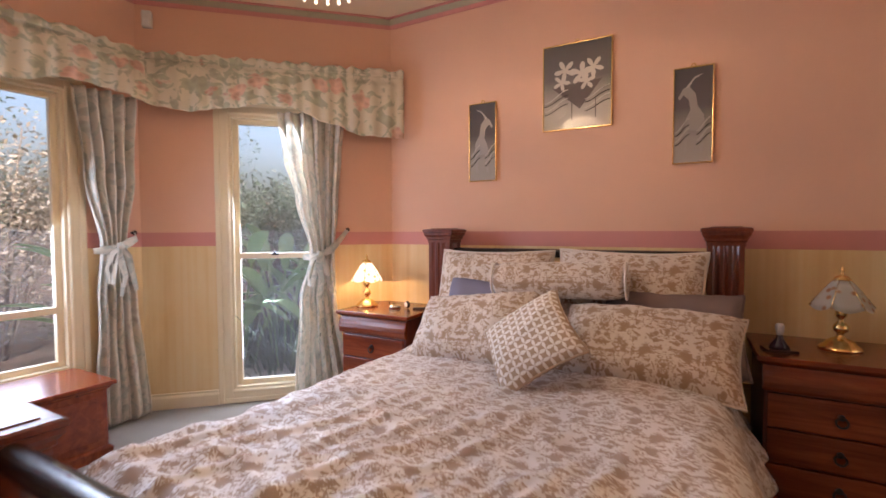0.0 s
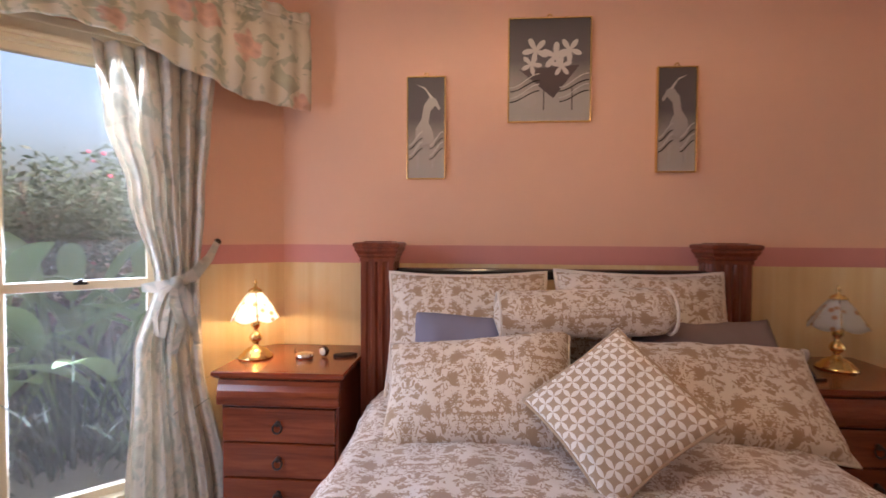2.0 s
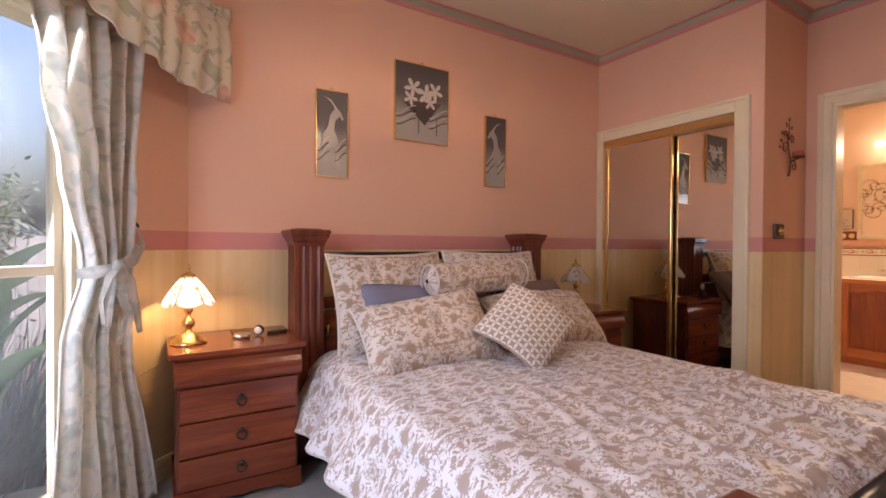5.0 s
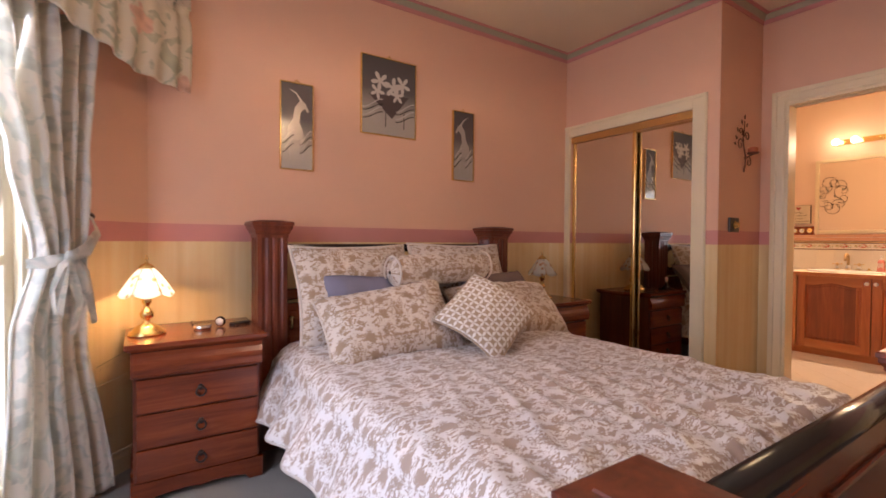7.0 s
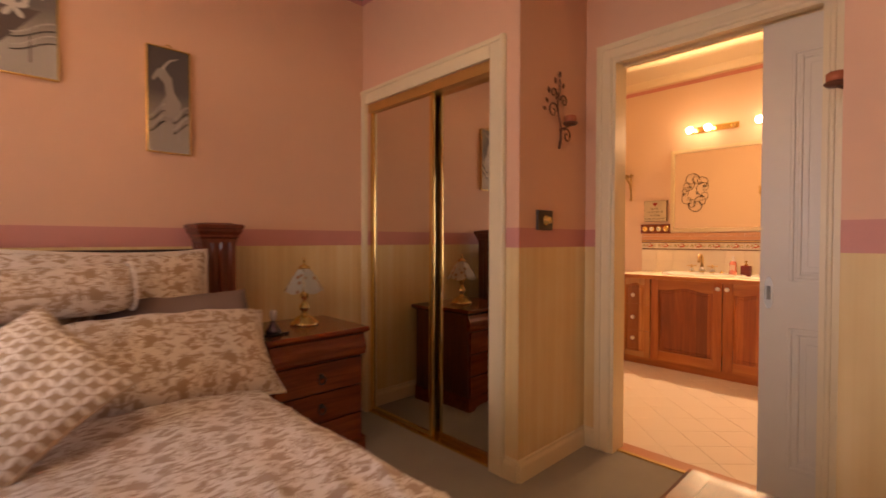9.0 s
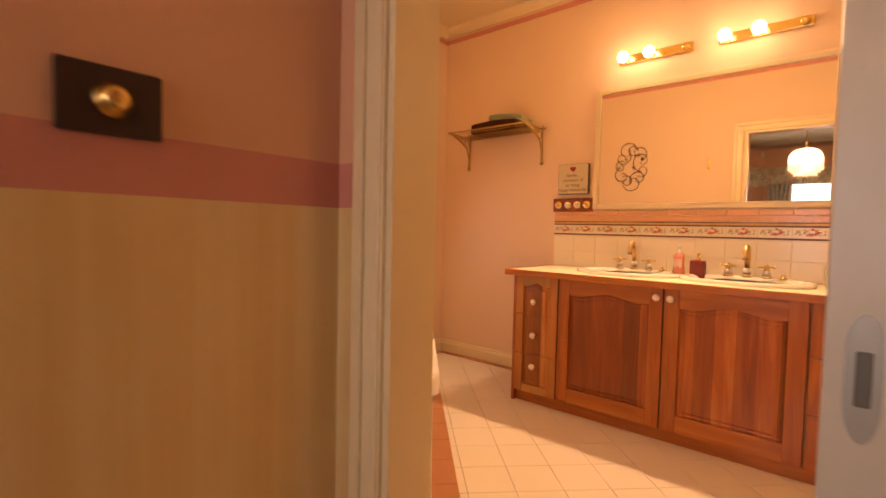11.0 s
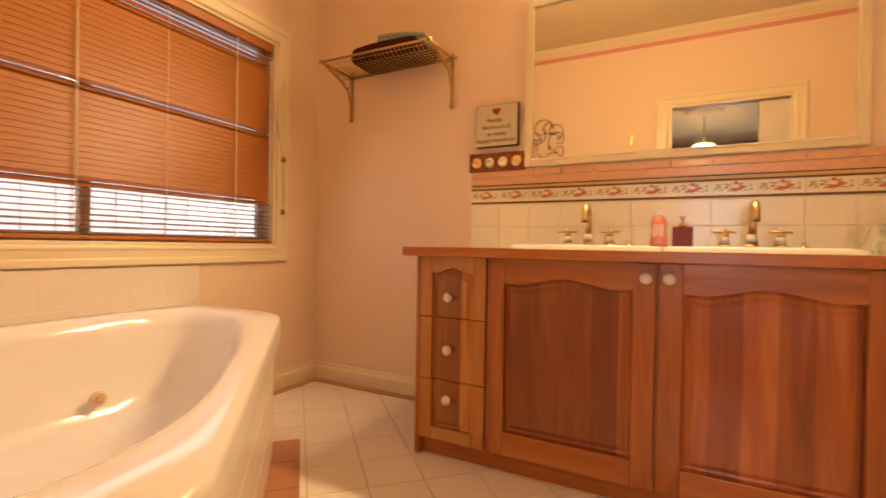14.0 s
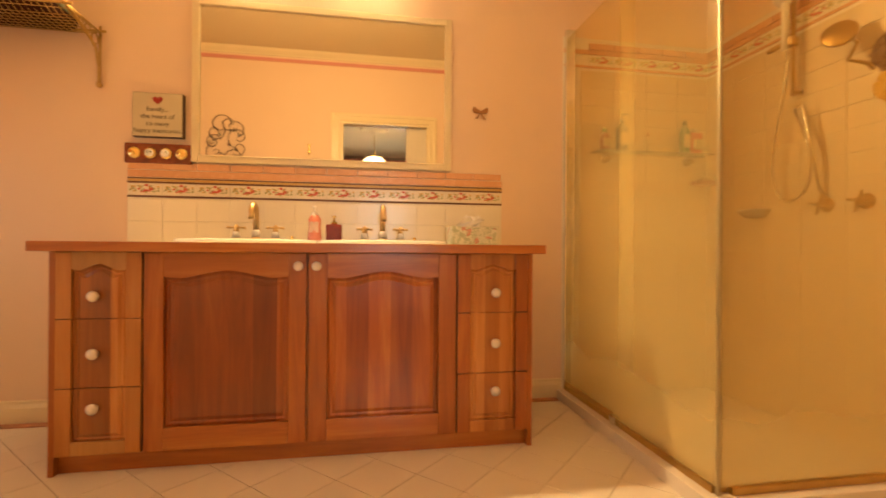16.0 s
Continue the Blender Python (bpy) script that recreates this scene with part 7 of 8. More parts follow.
# ---------------------------------------------------------------- trims of the bathroom
for p, q in (((BATH_X1, 2.545), (BATH_X1, BATH_Y1)), ((BATH_X1, 0.32), (BATH_X1, 0.69)), ((BATH_X1, BATH_Y1), (3.945, BATH_Y1)), ((BATH_X0, 2.05), (BATH_X0, 1.757)), ((BATH_X0, 0.67), (BATH_X0, BATH_Y0))):
    board("baseboard_bath", p, q, SKIRT, M_CREAM, "cream painted timber baseboard in the bathroom")
BPTS = [(BATH_X0, BATH_Y0), (BATH_X1, BATH_Y0), (BATH_X1, BATH_Y1), (BATH_X0, BATH_Y1), (BATH_X0, BATH_Y0)]
for p, q in zip(BPTS, BPTS[1:]):
    board("cornice_bath", p, q, [(0, 2.745), (0.012, 2.745), (0.02, 2.757), (0.05, 2.78), (0.07, 2.801), (0, 2.801)], M_CREAM, "cream moulded bathroom cornice")
    board("cornice_line_bath", p, q, [(0, 2.69), (0.006, 2.69), (0.006, 2.725), (0, 2.725)], M_STRIPE, "rose painted line below the bathroom cornice")

# ---------------------------------------------------------------- shower
SX0, SY = 3.61, 0.295
shower = thing("shower_screen", pose(0, 0, 0), "gold-framed glass shower screen with sliding door", "shower screen")
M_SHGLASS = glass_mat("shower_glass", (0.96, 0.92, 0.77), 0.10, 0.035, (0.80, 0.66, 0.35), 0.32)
SH = 2.06
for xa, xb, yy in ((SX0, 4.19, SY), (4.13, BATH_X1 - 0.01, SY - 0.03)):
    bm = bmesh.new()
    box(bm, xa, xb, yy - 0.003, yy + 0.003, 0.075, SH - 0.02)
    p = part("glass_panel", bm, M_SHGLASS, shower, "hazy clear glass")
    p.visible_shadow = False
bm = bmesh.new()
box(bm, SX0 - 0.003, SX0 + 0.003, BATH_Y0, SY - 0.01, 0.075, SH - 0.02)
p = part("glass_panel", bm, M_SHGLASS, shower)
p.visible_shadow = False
bm = bmesh.new()
box(bm, SX0 - 0.006, SX0 + 0.006, SY - 0.006, SY + 0.006, 0.05, SH, 0, 0.003)
part("corner_post", bm, mat("shower_seal", (0.42, 0.36, 0.22), 0.35, metal=0.4), shower)
bm = bmesh.new()
box(bm, BATH_X1 - 0.025, BATH_X1 - 0.001, SY - 0.045, SY + 0.012, 0.05, SH, 0, 0.004)
part("wall_channel", bm, M_CHROME, shower, "bright metal wall channel")
for z0, z1 in ((0.05, 0.075),):
    bm = bmesh.new()
    box(bm, SX0 + 0.012, BATH_X1 - 0.026, SY - 0.045, SY + 0.012, z0, z1, 0, 0.003)
    box(bm, SX0 - 0.012, SX0 + 0.012, BATH_Y0 + 0.001, SY - 0.045, z0, z1, 0, 0.003)
    part("track", bm, M_ANTIQ, shower, "bronze track")
bm = bmesh.new()
box(bm, 4.17, 4.21, SY + 0.005, SY + 0.035, 0.055, 0.10, 0, 0.006)
part("door_guide", bm, M_CHROME, shower)
hob = tagged(new("trim_shower_hob"), "low tiled hob round the shower", "trim", kind="structure")
bm = bmesh.new()
box(bm, SX0 - 0.05, BATH_X1, SY - 0.06, SY + 0.05, -0.003, 0.05, 0, 0.003)
box(bm, SX0 - 0.05, SX0 + 0.06, BATH_Y0, SY - 0.06, -0.003, 0.05, 0, 0.003)
part("hob", bm, M_TILE, hob)
bm = bmesh.new()
box(bm, SX0 + 0.06, BATH_X1, BATH_Y0, SY - 0.06, -0.004, 0.012)
part("shower_base", bm, M_TILE, hob)
M_SHTILE = mat("shower_tile", (0.74, 0.60, 0.42), 0.22, 0.05, 3, 40, 0.02, coat=0.2)
sht = tagged(new("trim_shower_tiles"), "cream shower wall tiles with a floral border", "tiles", kind="structure")
bm = bmesh.new()
box(bm, BATH_X1 - 0.004, BATH_X1, BATH_Y0, SY + 0.02, 0.0, 2.03)
box(bm, SX0 - 0.05, BATH_X1 - 0.004, BATH_Y0, BATH_Y0 + 0.004, 0.0, 2.03)
part("grout_bed", bm, M_WALLGROUT, sht)
bm = bmesh.new()
box(bm, 0.001, 0.201, 0.0, 0.005, 0.001, 0.099, 0, 0.0012)
st = shared("tile", bm, M_SHTILE)
bm = bmesh.new()
box(bm, 0.001, 0.151, 0.0, 0.006, 0.0, 0.060, 0, 0.0012)
sb = shared("border_tile", bm, M_BORDERTILE)
bm = bmesh.new()
box(bm, 0.001, 0.151, 0.0, 0.010, 0.0, 0.036, 0, 0.004)
sc_ = shared("cap_tile", bm, M_SALMON)
RY = (Matrix.Translation((BATH_X1 - 0.003, BATH_Y0, 0)) @ Matrix.Rotation(math.pi / 2, 4, "Z"), 0.91)
RX = (Matrix.Translation((BATH_X1, BATH_Y0 + 0.003, 0)) @ Matrix.Rotation(math.pi, 4, "Z") @ Matrix.Diagonal((1, -1, 1, 1)), 1.18)
for (mm, length) in (RY, RX):
    for r in range(18):
        z = 0.02 + r * 0.1015
        for k in range(int(length / 0.2025)):
            piece("tile", st, sht, mm @ pose(k * 0.2025 + (0.0 if r % 2 else 0.0), 0, z))
    for k in range(int(length / 0.1525)):
        t = piece("border_tile", sb, sht, mm @ pose(k * 0.1525, 0, 1.875))
        for me in spray_me:
            q = piece("flower_spray", me, t, Matrix.Translation((0.075, 0.0062, 0.03)) @ Matrix.Rotation(-math.pi / 2, 4, "Z"))
            q["kind"] = "stuff"
        piece("cap_tile", sc_, sht, mm @ pose(k * 0.1525, 0, 1.965))
    bm = bmesh.new()
    box(bm, 0.0, length, 0.0, 0.008, 1.862, 1.873)
    box(bm, 0.0, length, 0.0, 0.008, 1.938, 1.962)
    bmesh.ops.transform(bm, matrix=mm, verts=bm.verts)
    part("listello", bm, M_SALMON, sht)

rack = thing("glass_shelf", pose(BATH_X1, -0.20, 1.375), "small glass shower shelf on brass brackets", "shelf")
bm = bmesh.new()
box(bm, -0.125, -0.004, -0.35, 0.35, 0.0, 0.007, 0, 0.002)
part("shelf_plate", bm, glass_mat("shelf_glass", (0.9, 0.93, 0.85), 0.02, 0.25, (0.5, 0.4, 0.2)), rack)
for yy in (-0.26, 0.26):
    bm = bmesh.new()
    lathe(bm, [(0.0, 0.0), (0.026, 0.0), (0.020, 0.02), (0.012, 0.05), (0.0, 0.052)], 14, Matrix.Translation((-0.006, yy, -0.028)) @ Matrix.Rotation(-math.pi / 2, 4, "Y"))
    part("bracket", bm, M_ANTIQ, rack)


def shampoo(y, r, h, col, cap, label, pumped=False, square=False):
    p = thing("shampoo_bottle", pose(BATH_X1 - 0.065, y, 1.3825), label, "bottle", "bottles on the shower shelf")
    bm = bmesh.new()
    if square:
        box(bm, -r * 0.6, r * 0.6, -r, r, 0.0, h, 0, 0.008)
    else:
        lathe(bm, [(0.0, 0.0), (r, 0.0), (r, h * 0.8), (r * 0.5, h * 0.95), (r * 0.4, h), (0.0, h)], 16)
    part("bottle", bm, mat("bottle_plastic", col, 0.3, 0.1), p)
    bm = bmesh.new()
    lathe(bm, [(0.0, h), (r * 0.45, h), (r * 0.45, h + 0.025), (0.0, h + 0.027)], 12)
    if pumped:
        tube(bm, [(0, 0, h + 0.02), (0, 0, h + 0.055), (-0.01, -0.035, h + 0.052)], 0.006, 8)
    part("cap", bm, mat("cap_plastic", cap, 0.35, 0.1), p)
    bm = bmesh.new()
    box(bm, -r - 0.001, -r + 0.004 if not square else -r * 0.6 + 0.001, -r * 0.6, r * 0.6, h * 0.2, h * 0.65)
    part("label", bm, mat("bottle_label", (0.62, 0.5, 0.32), 0.5, 0.25, 50), p)
    return p


shampoo(0.095, 0.028, 0.10, (0.42, 0.16, 0.07), (0.2, 0.3, 0.1), "short red-brown bottle with green cap")
shampoo(-0.01, 0.034, 0.155, (0.05, 0.035, 0.02), (0.06, 0.04, 0.03), "dark pump shampoo bottle", True)
shampoo(-0.17, 0.014, 0.09, (0.62, 0.5, 0.36), (0.5, 0.2, 0.1), "thin cream coloured tube standing on its cap")
shampoo(-0.40, 0.030, 0.165, (0.10, 0.18, 0.09), (0.08, 0.14, 0.07), "tall green plastic shampoo bottle")
shampoo(-0.465, 0.036, 0.125, (0.66, 0.20, 0.13), (0.7, 0.6, 0.5), "pink and white square bottle", False, True)

dish = thing("soap_dish", pose(BATH_X1, -0.545, 1.225), "brown corner soap dish in the shower", "soap dish")
bm = bmesh.new()
box(bm, -0.10, -0.006, -0.05, 0.06, -0.012, 0.012, 0, 0.008)
part("tray", bm, M_TERRA, dish)
bm = bmesh.new()
box(bm, -0.085, -0.03, -0.03, 0.04, 0.012, 0.028, 0, 0.008)
part("soap", bm, mat("soap", (0.5, 0.3, 0.15), 0.4), dish)
dish2 = thing("soap_holder", pose(4.39, BATH_Y0 + 0.006, 1.03), "cream ceramic soap holder set in shower tiles", "soap dish")
bm = bmesh.new()
vs = lathe(bm, [(0.0, -0.035), (0.05, -0.03), (0.085, 0.0), (0.09, 0.012), (0.075, 0.012), (0.05, -0.012), (0.0, -0.018)], 24)
for v in vs:
    v.co.y = abs(v.co.y)
part("dish", bm, M_WHITE, dish2, smooth=True)

rail = thing("hand_shower", pose(0, BATH_Y0 + 0.006, 0), "hand shower with looped hose on a slide rail", "shower")
bm = bmesh.new()
tube(bm, [(4.145, 0.045, 1.55), (4.145, 0.045, 2.06)], 0.010, 10)
for zz in (1.57, 2.04):
    tube(bm, [(4.145, 0.0, zz), (4.145, 0.045, zz)], 0.012, 10)
part("slide_rail", bm, M_ANTIQ, rail)
bm = bmesh.new()
box(bm, 4.12, 4.17, 0.035, 0.085, 1.775, 1.815, 0, 0.008)
tube(bm, [(4.15, 0.07, 1.80), (4.20, 0.085, 1.79), (4.235, 0.09, 1.785)], 0.012, 10)
part("holder", bm, M_ANTIQ, rail)
bm = bmesh.new()
tube(bm, [(4.155, 0.085, 1.76), (4.15, 0.085, 1.88), (4.14, 0.095, 1.97)], 0.014, 10, 0, 1.3)
lathe(bm, [(0.0, -0.012), (0.045, -0.010), (0.05, 0.004), (0.03, 0.016), (0.0, 0.02)], 20, pose(4.14, 0.11, 2.0, 60))
part("hand_piece", bm, M_ACRYL, rail, "cream plastic hand piece")
hose = []
for i in range(41):
    t = i / 40
    hose.append((4.155 + 0.085 * math.sin(2 * math.pi * t) * (0.4 + 0.9 * math.sin(math.pi * t)) - 0.03 * t, 0.06, 1.76 - 0.70 * math.sin(math.pi * min(1.0, t * 1.15) * 0.87)))
bm = bmesh.new()
tube(bm, hose, 0.008, 8)
part("hose", bm, M_CHROME, rail, "flexible metal hose")
bm = bmesh.new()
tube(bm, [hose[-1], (4.05, 0.05, 1.28), (4.03, 0.03, 1.10), (4.02, 0.0, 1.06)], 0.008, 8)
part("hose_tail", bm, M_CHROME, rail)
for xx in (4.02, 3.86):
    tp = thing("shower_tap", pose(xx, BATH_Y0 + 0.006, 1.032), "antique brass cross-head shower tap", "tap", "shower taps")
    bm = bmesh.new()
    lathe(bm, [(0.0, 0.0), (0.034, 0.0), (0.030, 0.012), (0.018, 0.020), (0.014, 0.04), (0.016, 0.05), (0.0, 0.056)], 18, pose(0, 0, 0, -90))
    part("flange", bm, M_ANTIQ, tp)
    bm = bmesh.new()
    for aa in (0.3, 0.3 + math.pi / 2):
        tube(bm, [(0.045 * math.cos(aa), 0.045, 0.045 * math.sin(aa)), (-0.045 * math.cos(aa), 0.045, -0.045 * math.sin(aa))], 0.006, 8)
    part("cross_handle", bm, M_ANTIQ, tp)
brush = thing("shower_mirror", pose(3.86, BATH_Y0 + 0.006, 1.66), "round shaving mirror on a folding bronze arm", "mirror")
bm = bmesh.new()
lathe(bm, [(0.0, 0.0), (0.060, 0.0), (0.062, 0.008), (0.056, 0.014), (0.0, 0.014)], 28, pose(0.03, 0.10, 0.05, -70, 0, 30))
part("mirror_head", bm, M_ANTIQ, brush)
bm = bmesh.new()
tube(bm, [(-0.02, 0.0, -0.10), (-0.02, 0.03, -0.08), (0.03, 0.06, -0.05), (-0.02, 0.075, 0.0), (0.03, 0.09, 0.05)], 0.008, 8)
part("folding_arm", bm, M_ANTIQ, brush)
sponge = thing("bath_sponge", pose(3.74, BATH_Y0 + 0.05, 1.46), "yellow and brown bath puff hung on the wall", "sponge")
for cx, cz, r, col in ((0.0, 0.0, 0.06, (0.62, 0.36, 0.05)), (-0.01, 0.13, 0.075, (0.12, 0.05, 0.02))):
    bm = bmesh.new()
    rr = bmesh.ops.create_icosphere(bm, subdivisions=4, radius=r)
    for v in rr["verts"]:
        v.co *= 1 + 0.22 * noise.noise(v.co * 70) + 0.1 * noise.noise(v.co * 200)
        v.co.y *= 0.6
    bmesh.ops.translate(bm, vec=(cx, 0, cz), verts=rr["verts"])
    part("puff", bm, mat("puff_net", col, 0.8, 0.3, 40, 200, 0.8), sponge)
bm = bmesh.new()
tube(bm, [(0, -0.04, 0.20), (0, -0.01, 0.20), (0, 0, 0.05)], 0.003, 6)
part("cord", bm, M_CREAM, sponge)

# ---------------------------------------------------------------- wall ornaments seen in the mirror
wire = thing("wire_ornament", pose(BATH_X0, 2.76, 1.86), "scrolled iron wire wall ornament with small glass drops", "ornament")
rng = random.Random(3)
for k in range(11):
    a0 = 2 * math.pi * k / 11
    cx, cz = 0.12 * math.cos(a0), 0.19 * math.sin(a0)
    bm = bmesh.new()
    pts = spiral(cx, cz, 0.075 + 0.02 * (k % 3), 1.15, a0 + 2.0, 1 if k % 2 else -1)
    tube(bm, [(0.012 + 0.0 * p[1], p[0], p[2]) for p in pts], 0.004, 6, 0, 0.6)
    part("scroll", bm, M_IRON, wire)
for k in range(4):
    bm = bmesh.new()
    lathe(bm, [(0.0, -0.03), (0.014, -0.02), (0.018, 0.0), (0.010, 0.015), (0.0, 0.02)], 12, pose(0.022, -0.12 + 0.09 * k, 0.08 - 0.09 * (k % 2)))
    part("glass_drop", bm, M_CHROME, wire)
hk = thing("wall_hook", pose(BATH_X0, 1.975, 1.83), "small bronze bow hook on the wall", "hook")
bm = bmesh.new()
prism(bm, [(-0.016, 0.05), (0.016, 0.05), (0.006, 0.02), (0.014, -0.03), (0.0, -0.06), (-0.014, -0.03), (-0.006, 0.02)], 0.0, 0.012, 0, Matrix(((0, 0, 1, 0), (1, 0, 0, 0), (0, 1, 0, 0), (0, 0, 0, 1))))
tube(bm, [(0.01, 0, -0.03), (0.04, 0, -0.05), (0.045, 0, -0.02)], 0.005, 6)
part("hook", bm, M_ANTIQ, hk)
# ---------------------------------------------------------------- bathroom floor tiles, laid on the diagonal
FT = 0.205
bm = bmesh.new()
box(bm, 0.0012, FT - 0.0012, 0.0012, FT - 0.0012, 0.0, 0.005, 0, 0.001)
ft_me = shared("floor_tile", bm, M_TILE)


def inside_floor(x_, y_):
    if not (DOOR_X + 0.16 < x_ < BATH_X1 - 0.02 and BATH_Y0 + 0.02 < y_ < BATH_Y1 - 0.02):
        return False
    if y_ > 2.06 and (x_ < 2.91 or (x_ < 3.91 and y_ > 2.06 + (x_ - 2.91) * 0.949 - 0.03)):
        return False
    if x_ > VX + 0.03 and VY0 < y_ < VY1:
        return False
    if x_ > SX0 - 0.05 and y_ < SY + 0.05:
        return False
    return True


for i in range(-20, 40):
    for j in range(-30, 30):
        cx = 2.40 + (i - j) * FT * math.sqrt(0.5)
        cy = 1.50 + (i + j) * FT * math.sqrt(0.5)
        r = FT * math.sqrt(0.5)
        if inside_floor(cx, cy) or any(inside_floor(cx + dx * r * 0.8, cy + dy * r * 0.8) for dx, dy in ((1, 0), (-1, 0), (0, 1), (0, -1))):
            if BATH_X0 - 0.02 < cx < BATH_X1 + 0.05 and BATH_Y0 - 0.05 < cy < BATH_Y1 + 0.05:
                m = Matrix.Translation((cx, cy, -0.0055)) @ Matrix.Rotation(math.pi / 4, 4, "Z") @ pose(-FT / 2, -FT / 2, 0)
                piece("floor_tile", ft_me, floor_bath, m)
# terracotta border along the walls and the bath
brd = tagged(new("trim_floor_border"), "terracotta tile border along walls and bath", "tiles", kind="structure")


def border_run(p0, p1, w):
    mm = wall_frame(p0, p1)
    length = (Vector(p1) - Vector(p0)).length
    k = max(1, round(length / 0.2))
    for i in range(k):
        bm = bmesh.new()
        box(bm, i * length / k + 0.0012, (i + 1) * length / k - 0.0012, 0.001, w, -0.0005, 0.0055, 0, 0.001)
        p = part("border_tile", bm, M_TERRA, brd)
        p.matrix_local = mm


border_run((BATH_X1, 2.53), (BATH_X1, BATH_Y1), 0.06)
border_run((BATH_X1, 0.35), (BATH_X1, 0.70), 0.06)
border_run((BATH_X1 - 0.06, BATH_Y1), (3.95, BATH_Y1), 0.06)
border_run((3.94, 3.085), (2.915, 2.085), 0.115)

bm = bmesh.new()
box(bm, DOOR_X + 0.05, DOOR_X + 0.075, D0, D1, -0.002, 0.008, 0, 0.002)
solid("threshold", bm, M_ANTIQ, "thin brass carpet edge strip in the doorway", "threshold", "structure")
bm = bmesh.new()
box(bm, DOOR_X + 0.076, DOOR_X + 0.17, D0 - 0.0, D1, -0.0045, 0.0052, 0, 0.001)
solid("threshold_tile", bm, M_TERRA, "terracotta threshold tiles in the doorway", "tiles", "structure")
# ---------------------------------------------------------------- garden
M_SOIL = mat("garden_soil", (0.075, 0.055, 0.04), 0.95, 0.3, 4, 60, 0.8, spec=0.1, dist=0.03)
bm = bmesh.new()
bmesh.ops.create_grid(bm, x_segments=2, y_segments=2, size=400, matrix=pose(0, 0, -0.28))
solid("ground", bm, M_SOIL, "dark garden soil and mulch", "ground", "structure")


def leaf_mat(name, color, trans=0.4):
    m, t, b = tree(name)
    v = coords(t)
    info = node(t, "ShaderNodeNewGeometry")
    n1 = noisy(t, v, 6, 3)
    c = mixc(t, info.outputs["Random Per Island"], shade(color, 0.55), shade(color, 1.5))
    c = mixc(t, maths(t, "MULTIPLY", n1, 0.5), c, shade(color, 0.6))
    t.links.new(c, b.inputs["Base Color"])
    b.inputs["Roughness"].default_value = 0.5
    tr = node(t, "ShaderNodeBsdfTranslucent", {0: mixc(t, 0.5, c, (color[0] * 1.6, color[1] * 1.8, color[2]))})
    mix = node(t, "ShaderNodeMixShader", {0: trans, 1: b.outputs[0], 2: tr.outputs[0]})
    t.links.new(mix.outputs[0], t.nodes["Material Output"].inputs[0])
    return m


M_LEAFY = leaf_mat("shrub_leaves", (0.10, 0.13, 0.085))
M_DRY = leaf_mat("dry_twigs", (0.22, 0.18, 0.13), 0.2)
M_STREL = leaf_mat("strelitzia_leaves", (0.24, 0.35, 0.14))
M_BLADE = leaf_mat("strap_leaves", (0.075, 0.10, 0.075))
M_BARK = mat("bark", (0.12, 0.09, 0.065), 0.9, 0.3, 20, 120, 0.8)


def leaf_cloud(centre, radii, count, size, rng, verts, faces, flat=0.5):
    for _ in range(count):
        while True:
            p = Vector((rng.uniform(-1, 1), rng.uniform(-1, 1), rng.uniform(-1, 1)))
            if p.length < 1:
                break
        p = p * (0.55 + 0.45 * rng.random()) if p.length > 0.2 else p
        k = 1 + 0.35 * noise.noise(p * 2.3 + Vector(centre))
        c = Vector((centre[0] + p.x * radii[0] * k, centre[1] + p.y * radii[1] * k, centre[2] + p.z * radii[2] * k))
        d = Vector((rng.uniform(-1, 1), rng.uniform(-1, 1), rng.uniform(-0.8, 0.6))).normalized()
        s = d.orthogonal().normalized()
        s.rotate(Matrix.Rotation(rng.uniform(0, 6.28), 3, d))
        ln = size * rng.uniform(0.6, 1.4)
        base = len(verts)
        verts += [c, c + d * ln * 0.45 + s * ln * 0.2, c + d * ln, c + d * ln * 0.45 - s * ln * 0.2]
        faces.append((base, base + 1, base + 2, base + 3))


